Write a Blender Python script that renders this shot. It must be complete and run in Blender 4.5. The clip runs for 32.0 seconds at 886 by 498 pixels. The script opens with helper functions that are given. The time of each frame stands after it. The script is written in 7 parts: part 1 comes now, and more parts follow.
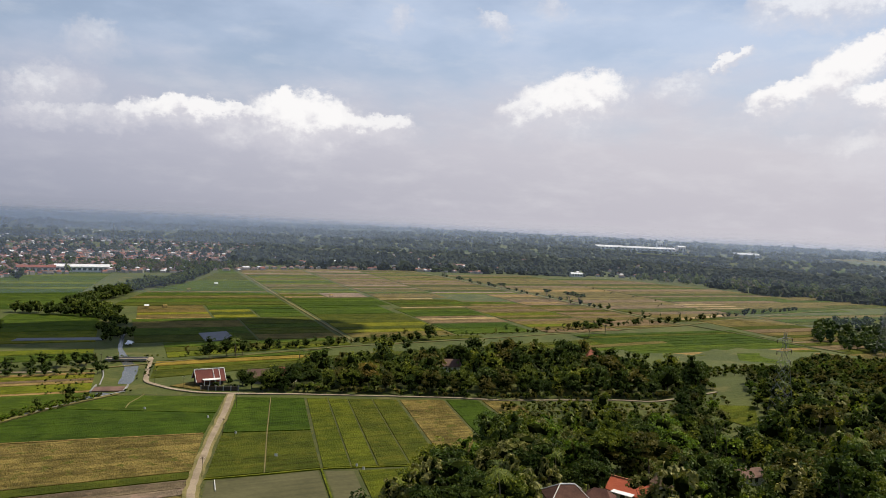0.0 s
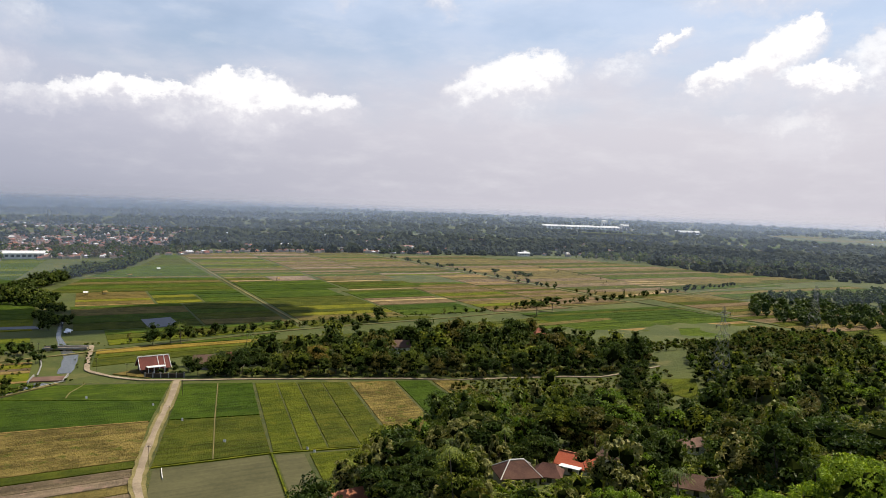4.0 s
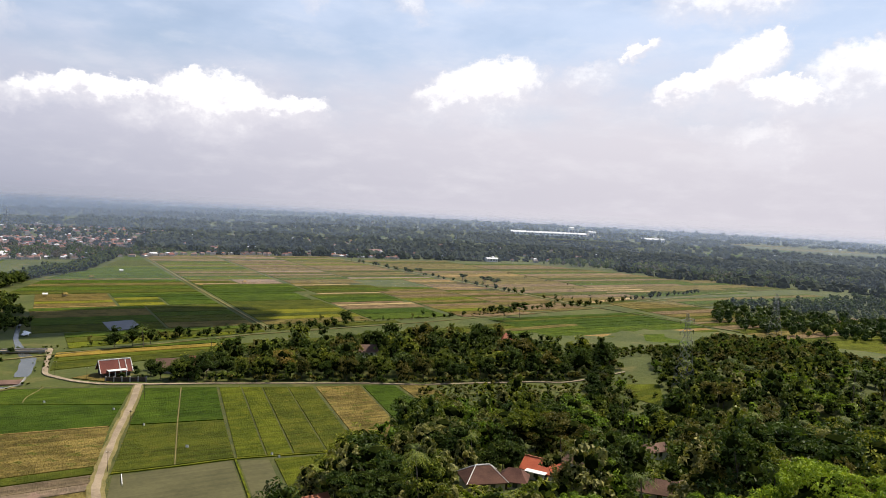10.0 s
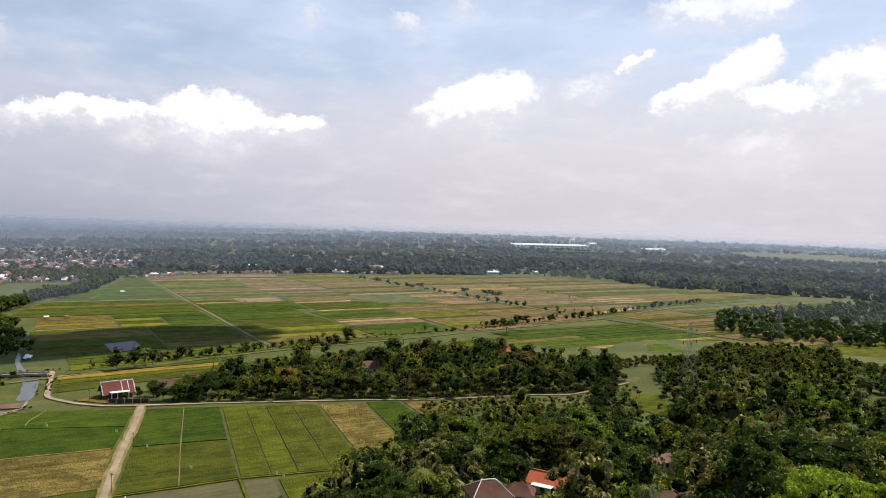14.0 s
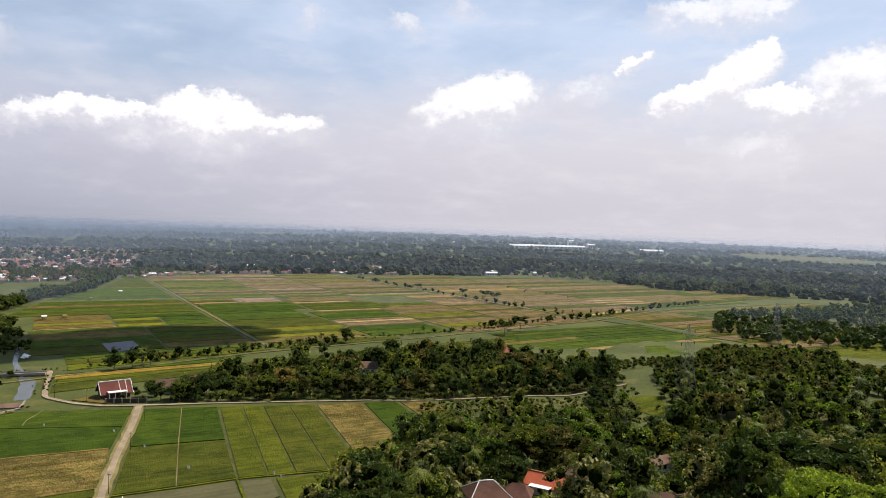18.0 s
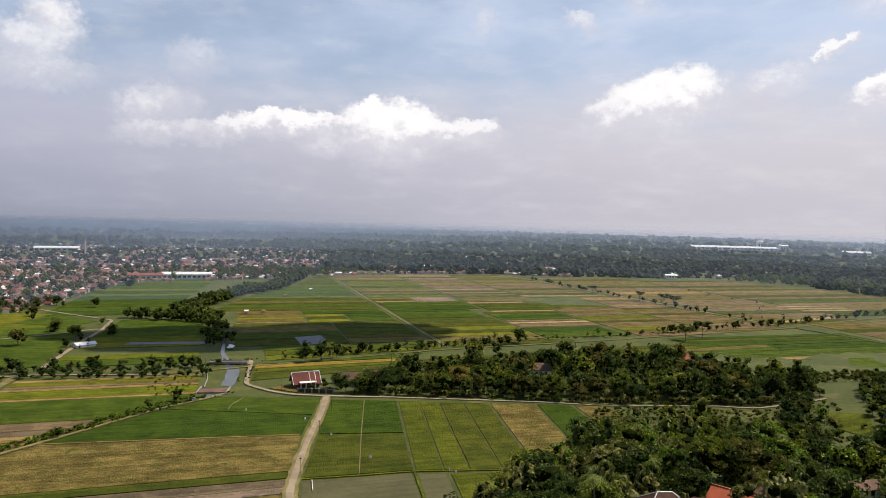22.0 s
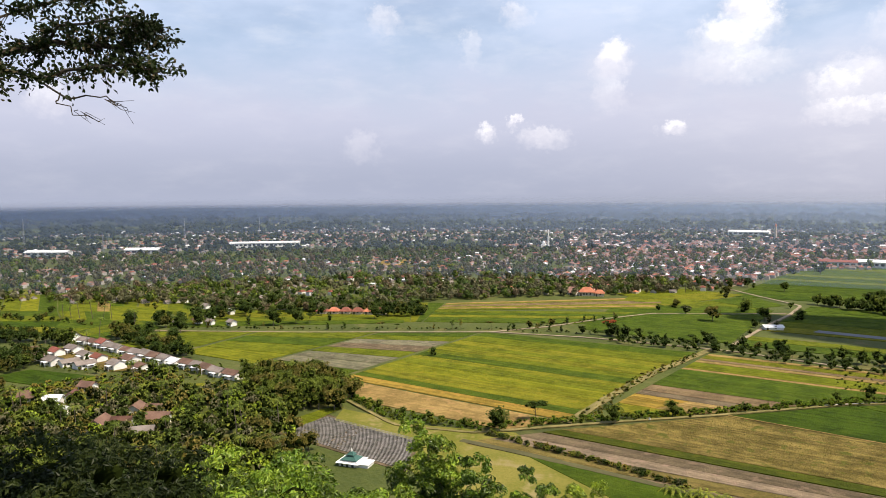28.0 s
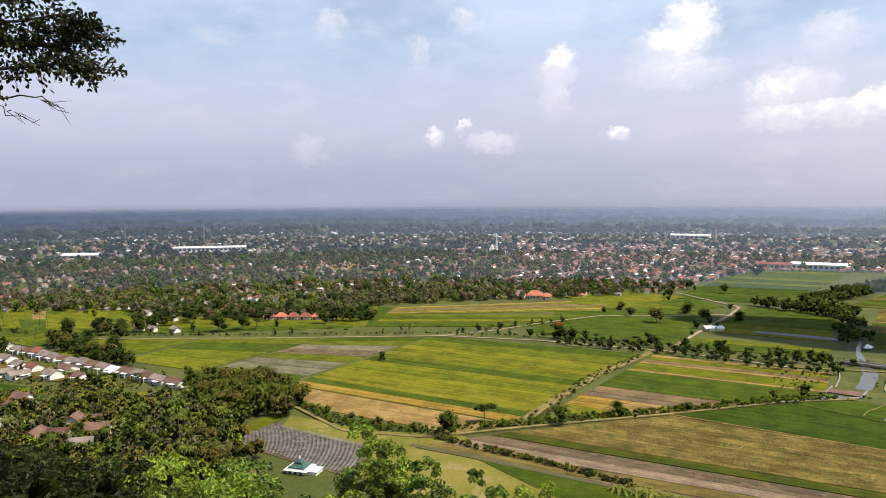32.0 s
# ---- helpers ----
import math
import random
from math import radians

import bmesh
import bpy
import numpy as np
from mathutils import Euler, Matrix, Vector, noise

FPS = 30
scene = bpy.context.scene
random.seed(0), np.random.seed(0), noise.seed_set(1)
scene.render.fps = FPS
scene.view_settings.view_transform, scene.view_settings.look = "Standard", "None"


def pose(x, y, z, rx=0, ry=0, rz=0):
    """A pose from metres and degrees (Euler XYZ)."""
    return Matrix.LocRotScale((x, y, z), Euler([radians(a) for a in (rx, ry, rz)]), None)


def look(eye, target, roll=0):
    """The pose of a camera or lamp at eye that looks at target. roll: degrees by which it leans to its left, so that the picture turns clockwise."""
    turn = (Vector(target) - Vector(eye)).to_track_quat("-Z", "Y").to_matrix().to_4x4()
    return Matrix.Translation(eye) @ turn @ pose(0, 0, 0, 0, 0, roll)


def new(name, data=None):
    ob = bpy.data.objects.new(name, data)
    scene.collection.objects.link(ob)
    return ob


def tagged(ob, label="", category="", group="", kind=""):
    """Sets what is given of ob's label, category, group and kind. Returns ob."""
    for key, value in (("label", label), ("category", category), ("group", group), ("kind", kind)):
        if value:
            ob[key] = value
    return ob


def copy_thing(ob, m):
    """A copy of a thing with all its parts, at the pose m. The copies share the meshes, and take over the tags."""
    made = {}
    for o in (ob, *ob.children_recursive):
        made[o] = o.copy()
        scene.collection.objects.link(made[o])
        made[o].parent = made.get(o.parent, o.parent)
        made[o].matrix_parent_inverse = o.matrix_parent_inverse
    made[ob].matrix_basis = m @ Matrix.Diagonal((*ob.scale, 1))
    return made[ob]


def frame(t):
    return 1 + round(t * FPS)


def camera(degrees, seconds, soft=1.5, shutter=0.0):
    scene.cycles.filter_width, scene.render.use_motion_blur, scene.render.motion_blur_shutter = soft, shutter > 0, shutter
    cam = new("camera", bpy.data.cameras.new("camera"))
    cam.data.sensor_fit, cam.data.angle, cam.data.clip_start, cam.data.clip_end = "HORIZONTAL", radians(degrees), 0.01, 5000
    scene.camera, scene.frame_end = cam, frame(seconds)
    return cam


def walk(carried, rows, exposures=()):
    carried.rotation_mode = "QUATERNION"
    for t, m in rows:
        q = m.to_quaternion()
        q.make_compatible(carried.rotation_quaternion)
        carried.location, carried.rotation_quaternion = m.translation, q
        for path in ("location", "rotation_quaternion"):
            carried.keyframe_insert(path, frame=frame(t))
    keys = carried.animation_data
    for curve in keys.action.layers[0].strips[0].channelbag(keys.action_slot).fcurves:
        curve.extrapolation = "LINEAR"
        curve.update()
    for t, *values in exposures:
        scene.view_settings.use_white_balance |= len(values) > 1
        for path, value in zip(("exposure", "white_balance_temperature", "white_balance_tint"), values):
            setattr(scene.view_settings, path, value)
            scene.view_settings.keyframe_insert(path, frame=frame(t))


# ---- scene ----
# A plain of rice fields seen from a wooded hilltop; x right, y ahead, z up, the plain at z = 0.
cam = camera(63.0, 32.0, soft=0.4)
H = 70.0
# seconds, yaw, pitch, roll: the camera only turns
TURNS = [
    (0.0, 0.00, -2.68, -2.67), (0.5, 0.05, -2.73, -2.08), (1.0, -1.16, -2.79, -1.75), (1.5, -0.25, -3.86, -2.14),
    (2.0, -1.38, -3.34, -1.80), (2.5, -2.26, -3.39, -1.98), (3.0, -3.36, -3.97, -2.43), (3.5, -4.17, -3.93, -2.19),
    (5.5, -3.96, -4.49, -1.97), (6.0, -4.75, -4.48, -2.10), (6.5, -4.72, -4.04, -2.09), (7.0, -4.93, -3.95, -2.15),
    (7.5, -5.38, -4.12, -2.36), (8.0, -5.37, -4.19, -2.51), (8.5, -5.29, -3.97, -2.26), (9.0, -6.48, -3.35, -2.40),
    (9.5, -6.37, -3.38, -2.71), (10.0, -6.59, -3.52, -2.95), (10.5, -6.52, -3.56, -2.63), (11.0, -6.16, -3.45, -2.21),
    (11.5, -6.08, -3.25, -1.57), (12.0, -6.82, -3.35, -1.96), (12.5, -6.60, -2.70, -1.85), (13.0, -6.45, -2.37, -1.97),
    (13.5, -6.60, -2.51, -1.78), (14.0, -6.60, -2.38, -1.74), (14.5, -6.80, -2.38, -2.39), (16.5, -7.23, -2.33, -2.72),
    (17.0, -7.36, -2.49, -2.59), (17.5, -6.91, -2.26, -1.94), (18.0, -6.71, -2.32, -1.93), (18.5, -7.20, -2.72, -2.20),
    (19.0, -6.72, -2.69, -2.37), (19.5, -7.00, -2.58, -2.77), (20.0, -6.59, -2.42, -2.28), (20.5, -6.43, -1.72, -1.89),
    (21.0, -3.59, -2.20, -1.64), (21.5, 1.38, -2.56, -1.42), (22.0, 6.96, -2.63, -1.41), (22.5, 11.47, -3.19, -0.72),
    (23.0, 16.20, -3.72, -0.54), (23.5, 21.15, -4.00, -0.56), (24.0, 26.55, -4.03, -0.94), (24.5, 31.54, -3.97, -0.61),
    (25.0, 36.52, -4.02, -0.60), (25.5, 40.26, -4.07, -0.54), (26.0, 44.38, -4.13, -0.32), (26.5, 49.26, -4.15, -0.08),
    (28.5, 58.88, -4.45, 0.39), (29.0, 59.27, -4.40, 0.43), (29.5, 59.41, -3.59, 1.21), (30.0, 57.85, -4.13, 0.37),
    (30.5, 56.63, -3.58, 0.48), (31.0, 54.26, -3.91, -0.01), (31.5, 52.51, -3.88, 0.04), (32.0, 53.92, -4.02, 0.32),
]
walk(cam, [(t, pose(0, 0, H, 90 + p, r, y)) for t, y, p, r in TURNS],
     [(0, -0.13, 6500, 11), (3, 0.0, 6500, 11), (9, 0.16, 6500, 12), (20, 0.04, 6500, 12), (21, -0.06, 6500, 12), (23, 0.02, 6520, 12.5), (24.5, 0.22, 6570, 13),
      (26, 0.43, 6670, 14.5), (29, 0.41, 6590, 11.5), (32, 0.38, 6560, 12)])

# ---- world, sun ----
SUN_AZ, SUN_EL = -62.0, 58.0      # degrees; azimuth counted to the left of y
sun_way = Vector((-math.sin(radians(SUN_AZ)) * math.cos(radians(SUN_EL)),
                  math.cos(radians(SUN_AZ)) * math.cos(radians(SUN_EL)), math.sin(radians(SUN_EL))))
lamp = bpy.data.lights.new("sun", "SUN")
lamp.energy, lamp.angle, lamp.color = 5.1, radians(0.6), (1.0, 0.895, 0.72)
new("sun", lamp).matrix_world = look(sun_way * 900, (0, 0, 0))


class Nodes:
    """Short hand for node trees."""

    def __init__(self, tree):
        self.tree = tree
        tree.nodes.clear()

    def add(self, kind, **props):
        n = self.tree.nodes.new(kind)
        for k, v in props.items():
            setattr(n, k, v)
        return n

    def put(self, socket, value):
        if isinstance(value, bpy.types.NodeSocket):
            self.tree.links.new(value, socket)
        elif isinstance(value, (tuple, list)) and len(value) == 3 and socket.type == "RGBA":
            socket.default_value = (*value, 1.0)
        else:
            socket.default_value = value

    def m(self, op, a, b=0.0, c=0.0, clamp=False):
        n = self.add("ShaderNodeMath", operation=op, use_clamp=clamp)
        for s, v in zip(n.inputs, (a, b, c)):
            self.put(s, v)
        return n.outputs[0]

    def span(self, x, a, b, lo=0.0, hi=1.0, soft=True):
        n = self.add("ShaderNodeMapRange", interpolation_type="SMOOTHSTEP" if soft else "LINEAR")
        for s, v in zip(n.inputs, (x, a, b, lo, hi)):
            self.put(s, v)
        return n.outputs[0]

    def noise(self, vec, scale, detail=4.0, rough=0.55):
        n = self.add("ShaderNodeTexNoise")
        if vec is not None:
            self.put(n.inputs["Vector"], vec)
        for k, v in (("Scale", scale), ("Detail", detail), ("Roughness", rough)):
            n.inputs[k].default_value = v
        return n.outputs["Fac"]

    def mix(self, f, a, b, blend="MIX"):
        n = self.add("ShaderNodeMix", data_type="RGBA", blend_type=blend)
        self.put(n.inputs[0], f)
        self.put(n.inputs[6], a)
        self.put(n.inputs[7], b)
        return n.outputs[2]

    def scaled(self, vec, x, y, z):
        n = self.add("ShaderNodeVectorMath", operation="MULTIPLY")
        self.put(n.inputs[0], vec)
        n.inputs[1].default_value = (x, y, z)
        return n.outputs[0]


def make_sky():
    world = bpy.data.worlds.new("sky")
    scene.world = world
    world.use_nodes = True
    t = Nodes(world.node_tree)
    way = t.add("ShaderNodeTexCoord").outputs["Generated"]
    sep = t.add("ShaderNodeSeparateXYZ")
    t.put(sep.inputs[0], way)
    x, y, z = sep.outputs
    az = t.m("MULTIPLY", t.m("ARCTAN2", t.m("MULTIPLY", x, -1.0), y), 57.2958)
    el = t.m("MULTIPLY", t.m("ARCSINE", z), 57.2958)
    fine = t.m("SUBTRACT", t.noise(way, 26.0, 7.0, 0.62), 0.5)
    fine2 = t.m("SUBTRACT", t.noise(t.scaled(way, 1.0, 1.0, 1.4), 33.0, 7.0, 0.6), 0.5)
    broad = t.noise(t.scaled(way, 1.0, 1.0, 2.6), 5.0, 5.0, 0.55)
    wisps = t.noise(t.scaled(way, 1.0, 1.0, 3.2), 11.0, 6.0, 0.6)
    curl = t.m("SUBTRACT", t.noise(way, 80.0, 6.0, 0.6), 0.5)
    curl2 = t.m("SUBTRACT", t.noise(t.scaled(way, 1.0, 1.0, 1.3), 95.0, 6.0, 0.6), 0.5)
    azs = t.m("MULTIPLY_ADD", curl, 2.6, t.m("MULTIPLY_ADD", fine, 1.5, az))
    els = t.m("MULTIPLY_ADD", curl2, 1.9, t.m("MULTIPLY_ADD", fine2, 1.1, el))
    azn = t.m("MULTIPLY_ADD", curl, 1.8, t.m("MULTIPLY_ADD", fine, 2.8, az))
    eln = t.m("MULTIPLY_ADD", curl2, 1.3, t.m("MULTIPLY_ADD", fine2, 2.3, el))
    sky = t.add("ShaderNodeTexSky", sky_type="NISHITA", sun_disc=False)
    sky.sun_elevation, sky.sun_rotation = radians(SUN_EL), radians(-SUN_AZ)
    sky.air_density, sky.dust_density = 1.0, 1.5
    clear = t.mix(1.0, sky.outputs[0], (0.115, 0.115, 0.115), "MULTIPLY")
    # thin veils over the blue
    veil = t.m("MULTIPLY", t.span(broad, 0.28, 0.74, 0.45, 1.0), t.span(el, 22.0, 15.0, 0.05, 0.9))
    colour = t.mix(veil, clear, (0.64, 0.745, 0.92))
    colour = t.mix(t.m("MULTIPLY", t.span(wisps, 0.46, 0.78), t.span(el, 30.0, 15.0, 0.1, 0.28)), colour, (0.86, 0.88, 0.92))
    # the grey bank that fills the lower sky, darker to the left
    top = t.m("MULTIPLY_ADD", broad, 9.0, 4.5)
    bank = t.span(t.m("SUBTRACT", el, top), 4.5, -4.0)
    side = t.span(az, -30.0, 62.0)
    low = t.mix(side, (0.69, 0.67, 0.72), (0.46, 0.49, 0.61))
    low = t.mix(t.span(el, 6.5, 0.5), low, t.mix(side, (0.62, 0.60, 0.655), (0.33, 0.365, 0.47)))
    low = t.mix(t.m("MULTIPLY", t.span(wisps, 0.42, 0.80), t.span(az, -10.0, 50.0, 0.30, 0.08)), low, (0.86, 0.85, 0.87))
    bank = t.m("MULTIPLY", bank, t.span(t.m("ABSOLUTE", t.m("SUBTRACT", az, 20.0)), 130.0, 85.0, 0.15, 1.0))
    colour = t.mix(1.0, colour, t.mix(side, (0.98, 0.98, 0.98), (0.84, 0.85, 0.87)), "MULTIPLY")
    colour = t.mix(bank, colour, low)
    # mist that melts the skyline over the town
    mist = t.m("MULTIPLY", t.span(el, 1.4, -0.9), t.m("MULTIPLY", t.span(az, -4.0, 24.0), t.span(az, 66.0, 40.0, 0.0, 1.0)))
    colour = t.mix(t.m("MULTIPLY", mist, 0.22), colour, (0.185, 0.210, 0.275))
    # heaped clouds: azimuth, elevation, half width, half height, brightness, slant
    heaps = [(22.6, 6.5, 2.2, 0.55, 0.8, 0.0), (15.9, 6.9, 2.4, 0.6, 0.9, 0.0), (8.0, 6.6, 2.2, 0.8, 0.9, 0.0), (19.3, 7.0, 4.2, 0.7, 0.95, 0.0), (11.2, 7.0, 4.0, 1.5, 1.0, 0.0), (12.6, 8.0, 1.2, 0.9, 1.0, 0.0), (4.9, 7.0, 2.6, 0.7, 0.85, 0.0), (16.0, 5.6, 2.6, 0.7, 0.45, 0.0),
             (-9.6, 9.4, 4.4, 1.5, 1.0, -0.16), (-6.6, 8.4, 2.6, 1.0, 0.8, -0.1), (-17.4, 10.4, 2.8, 0.7, 0.6, -0.2), (-20.9, 12.2, 1.4, 0.4, 0.85, -0.45),
             (-24.7, 9.6, 2.4, 0.9, 1.0, -0.3), (-28.1, 10.9, 2.4, 1.5, 1.0, -0.45), (-30.0, 12.2, 1.4, 1.1, 1.0, -0.45), (-31.4, 9.2, 2.8, 0.9, 1.0, 0.1),
             (-36.5, 10.4, 4.0, 1.6, 0.8, 0.0), (-27.0, 15.6, 5.0, 0.9, 0.7, 0.0), (-3.4, 15.0, 1.4, 0.5, 0.6, 0.3), (4.0, 15.0, 0.9, 0.6, 0.45, 0.0)]
    heaps2 = [(26.0, 11.5, 1.9, 0.9, 0.5, 0.0), (28.4, 8.0, 3.0, 1.1, 0.55, 0.0), (25.5, 6.1, 3.0, 0.6, 0.7, 0.0), (44.9, 10.4, 1.35, 1.0, 0.8, -0.3),
              (45.1, 8.1, 1.1, 0.9, 0.42, 0.0), (35.2, 13.0, 1.9, 1.2, 1.0, 0.2), (36.6, 11.4, 2.6, 1.1, 0.85, 0.0), (35.8, 9.6, 3.4, 0.8, 0.62, 0.0), (40.4, 5.05, 1.0, 0.42, 0.75, -0.1),
              (54.5, 5.0, 0.8, 0.45, 0.72, 0.0), (52.5, 5.7, 0.55, 0.36, 0.7, 0.0), (50.0, 4.5, 1.9, 0.55, 0.55, 0.0), (-30.2, 5.9, 3.0, 1.2, 0.6, 0.0), (29.6, 7.6, 1.8, 0.9, 0.75, 0.0), (29.2, 5.9, 2.2, 0.6, 0.7, 0.0),
              (-26.2, 6.5, 1.4, 0.5, 0.4, 0.0), (-8.0, 16.2, 1.0, 0.6, 0.5, 0.0), (62.4, 13.6, 1.3, 0.7, 0.5, 0.0), (52.1, 13.8, 1.1, 0.6, 0.45, 0.0), (55.8, 11.7, 0.7, 0.9, 0.35, 0.0), (64.3, 4.1, 1.3, 0.8, 0.3, 0.0), (86.3, 7.1, 1.4, 0.8, 0.5, 0.0)]
    mask, crown = None, None
    for a, e, ra, re, b, slant in heaps + heaps2:
        ra, re = ra * 1.12, re * 1.4
        small = a > 25.0
        d = t.m("POWER", t.m("MULTIPLY", t.m("SUBTRACT", azs if small else azn, a), 1.0 / ra), 2.0)
        mid = t.m("MULTIPLY_ADD", t.m("SUBTRACT", az, a), slant, e)
        below = t.m("MULTIPLY", t.m("SUBTRACT", els if small else eln, mid), 1.0 / re)
        under = t.m("MULTIPLY", t.m("MINIMUM", below, 0.0), 0.78)
        above = t.m("MAXIMUM", below, 0.0)
        d = t.m("ADD", d, t.m("ADD", t.m("POWER", above, 2.0), t.m("POWER", under, 2.0)))
        edge = 0.40 if b > 0.65 and not small else -0.1
        b = b * 0.86 if small else b
        one = t.m("MULTIPLY", t.span(d, t.span(below, 0.3, -1.2, 1.2, 2.2), t.span(below, 0.3, -1.2, edge, -0.7)), b)
        top = t.m("MULTIPLY", one, t.span(below, -1.2, 0.5))
        mask = one if mask is None else t.m("MAXIMUM", mask, one)
        crown = top if crown is None else t.m("MAXIMUM", crown, top)
    puffs = t.m("ADD", t.m("MULTIPLY", t.m("ADD", fine, fine2), 0.9), t.m("MULTIPLY_ADD", crown, 0.75, -0.30))
    lit = t.mix(t.span(puffs, -0.28, 0.36), (0.76, 0.75, 0.80), (1.05, 1.04, 1.03))
    colour = t.mix(t.m("MINIMUM", mask, 1.0), colour, lit)
    out = t.add("ShaderNodeOutputWorld")
    bg = t.add("ShaderNodeBackground")
    t.put(bg.inputs["Color"], colour)
    bg.inputs["Strength"].default_value = 1.0
    t.put(out.inputs["Surface"], bg.outputs[0])


make_sky()


# ---- materials ----
def surface(name, dark, light, scale=0.3, fine=3.0, rough=0.9, space="world", bump=0.0, stretch=(1, 1, 1), vary=0.0,
            leafy=0.0, metal=0.0, rows=0.0, spec=0.3, third=None, lo=0.36, hi=0.64):
    """A rough surface: two colours mixed by noise at two sizes; vary shifts the shade from piece to piece."""
    ma = bpy.data.materials.new(name)
    ma.use_nodes = True
    t = Nodes(ma.node_tree)
    if space == "world":
        vec = t.add("ShaderNodeNewGeometry").outputs["Position"]
    else:
        vec = t.add("ShaderNodeTexCoord").outputs["Object"]
    if stretch != (1, 1, 1):
        vec = t.scaled(vec, *stretch)
    a = t.span(t.noise(vec, scale, 4.0), lo, hi)
    b = t.span(t.noise(vec, fine, 5.0, 0.65), 0.3, 0.7)
    col = t.mix(t.m("ADD", t.m("MULTIPLY", a, 0.6), t.m("MULTIPLY", b, 0.4)), dark, light)
    if rows:
        # long streaks along the strips of the fields
        turned = t.add("ShaderNodeVectorRotate", rotation_type="Z_AXIS")
        t.put(turned.inputs["Vector"], vec)
        turned.inputs["Angle"].default_value = radians(-24)
        streak = t.noise(t.scaled(turned.outputs[0], 0.02, 0.55, 1.0), 1.0, 4.0, 0.6)
        tufts = t.noise(vec, 0.55, 3.0, 0.7)
        k = t.m("ADD", t.span(streak, 0.3, 0.7, 1.0 - rows * 0.5, 1.0 + rows * 0.4), t.span(tufts, 0.3, 0.7, -rows * 0.22, rows * 0.22))
        grey = t.add("ShaderNodeCombineColor")
        for s in grey.inputs[:3]:
            t.put(s, k)
        col = t.mix(1.0, col, grey.outputs[0], "MULTIPLY")
    if third:
        col = t.mix(t.span(t.noise(vec, scale * 2.3, 3.0), 0.55, 0.68), col, third)
    if vary:
        r = t.m("ADD", t.m("MULTIPLY", t.add("ShaderNodeNewGeometry").outputs["Random Per Island"], 0.5),
                t.m("MULTIPLY", t.add("ShaderNodeObjectInfo").outputs["Random"], 0.5))
        hue = t.add("ShaderNodeHueSaturation")
        t.put(hue.inputs["Hue"], t.m("MULTIPLY_ADD", r, -0.055 * vary, 0.5 + 0.0275 * vary))
        t.put(hue.inputs["Value"], t.m("MULTIPLY_ADD", r, vary, 1.0 - vary * 0.5))
        t.put(hue.inputs["Color"], col)
        col = hue.outputs[0]
    bs = t.add("ShaderNodeBsdfPrincipled")
    t.put(bs.inputs["Base Color"], col)
    bs.inputs["Roughness"].default_value, bs.inputs["Metallic"].default_value = rough, metal
    bs.inputs["Specular IOR Level"].default_value = spec
    if bump:
        bp = t.add("ShaderNodeBump")
        bp.inputs["Strength"].default_value, bp.inputs["Distance"].default_value = 0.9, bump
        t.put(bp.inputs["Height"], b)
        t.put(bs.inputs["Normal"], bp.outputs[0])
    last = bs.outputs[0]
    if leafy:
        tr = t.add("ShaderNodeBsdfTranslucent")
        t.put(tr.inputs["Color"], t.mix(1.0, col, (1.25, 1.3, 0.6), "MULTIPLY"))
        mx = t.add("ShaderNodeMixShader")
        mx.inputs[0].default_value = leafy
        t.put(mx.inputs[1], last)
        t.put(mx.inputs[2], tr.outputs[0])
        last = mx.outputs[0]
    t.put(t.add("ShaderNodeOutputMaterial").inputs[0], last)
    return ma


def water_mat(name, colour, rough=0.12):
    ma = surface(name, tuple(c * 0.8 for c in colour), tuple(c * 1.2 for c in colour), 0.15, 1.2, rough, spec=0.5)
    return ma


M = {}
M["ground"] = surface("ground_grass", (0.040, 0.056, 0.008), (0.082, 0.096, 0.016), 0.03, 0.5, third=(0.105, 0.100, 0.026), bump=0.15)
CROPS = {
    "lush": ((0.025, 0.060, 0.007), (0.040, 0.084, 0.011)), "green": ((0.036, 0.078, 0.010), (0.058, 0.106, 0.015)),
    "olive": ((0.040, 0.066, 0.011), (0.066, 0.092, 0.017)), "lime": ((0.056, 0.086, 0.011), (0.084, 0.112, 0.016)),
    "gold": ((0.185, 0.158, 0.045), (0.255, 0.208, 0.066)), "straw": ((0.180, 0.152, 0.088), (0.262, 0.222, 0.140)),
    "fallow": ((0.115, 0.102, 0.092), (0.168, 0.150, 0.138)), "sere": ((0.094, 0.096, 0.046), (0.138, 0.138, 0.074)),
    "tilled": ((0.098, 0.092, 0.100), (0.150, 0.140, 0.150)), "loam": ((0.165, 0.155, 0.185), (0.235, 0.215, 0.255)), "mud": ((0.110, 0.128, 0.140), (0.152, 0.176, 0.190)), "bright": ((0.124, 0.150, 0.014), (0.168, 0.188, 0.022)),
    "meadow": ((0.074, 0.112, 0.011), (0.112, 0.148, 0.017)), "ripe": ((0.110, 0.132, 0.015), (0.164, 0.174, 0.024)),
    "pale": ((0.230, 0.212, 0.176), (0.330, 0.302, 0.255)), "ochre": ((0.092, 0.088, 0.040), (0.132, 0.120, 0.058)),
}
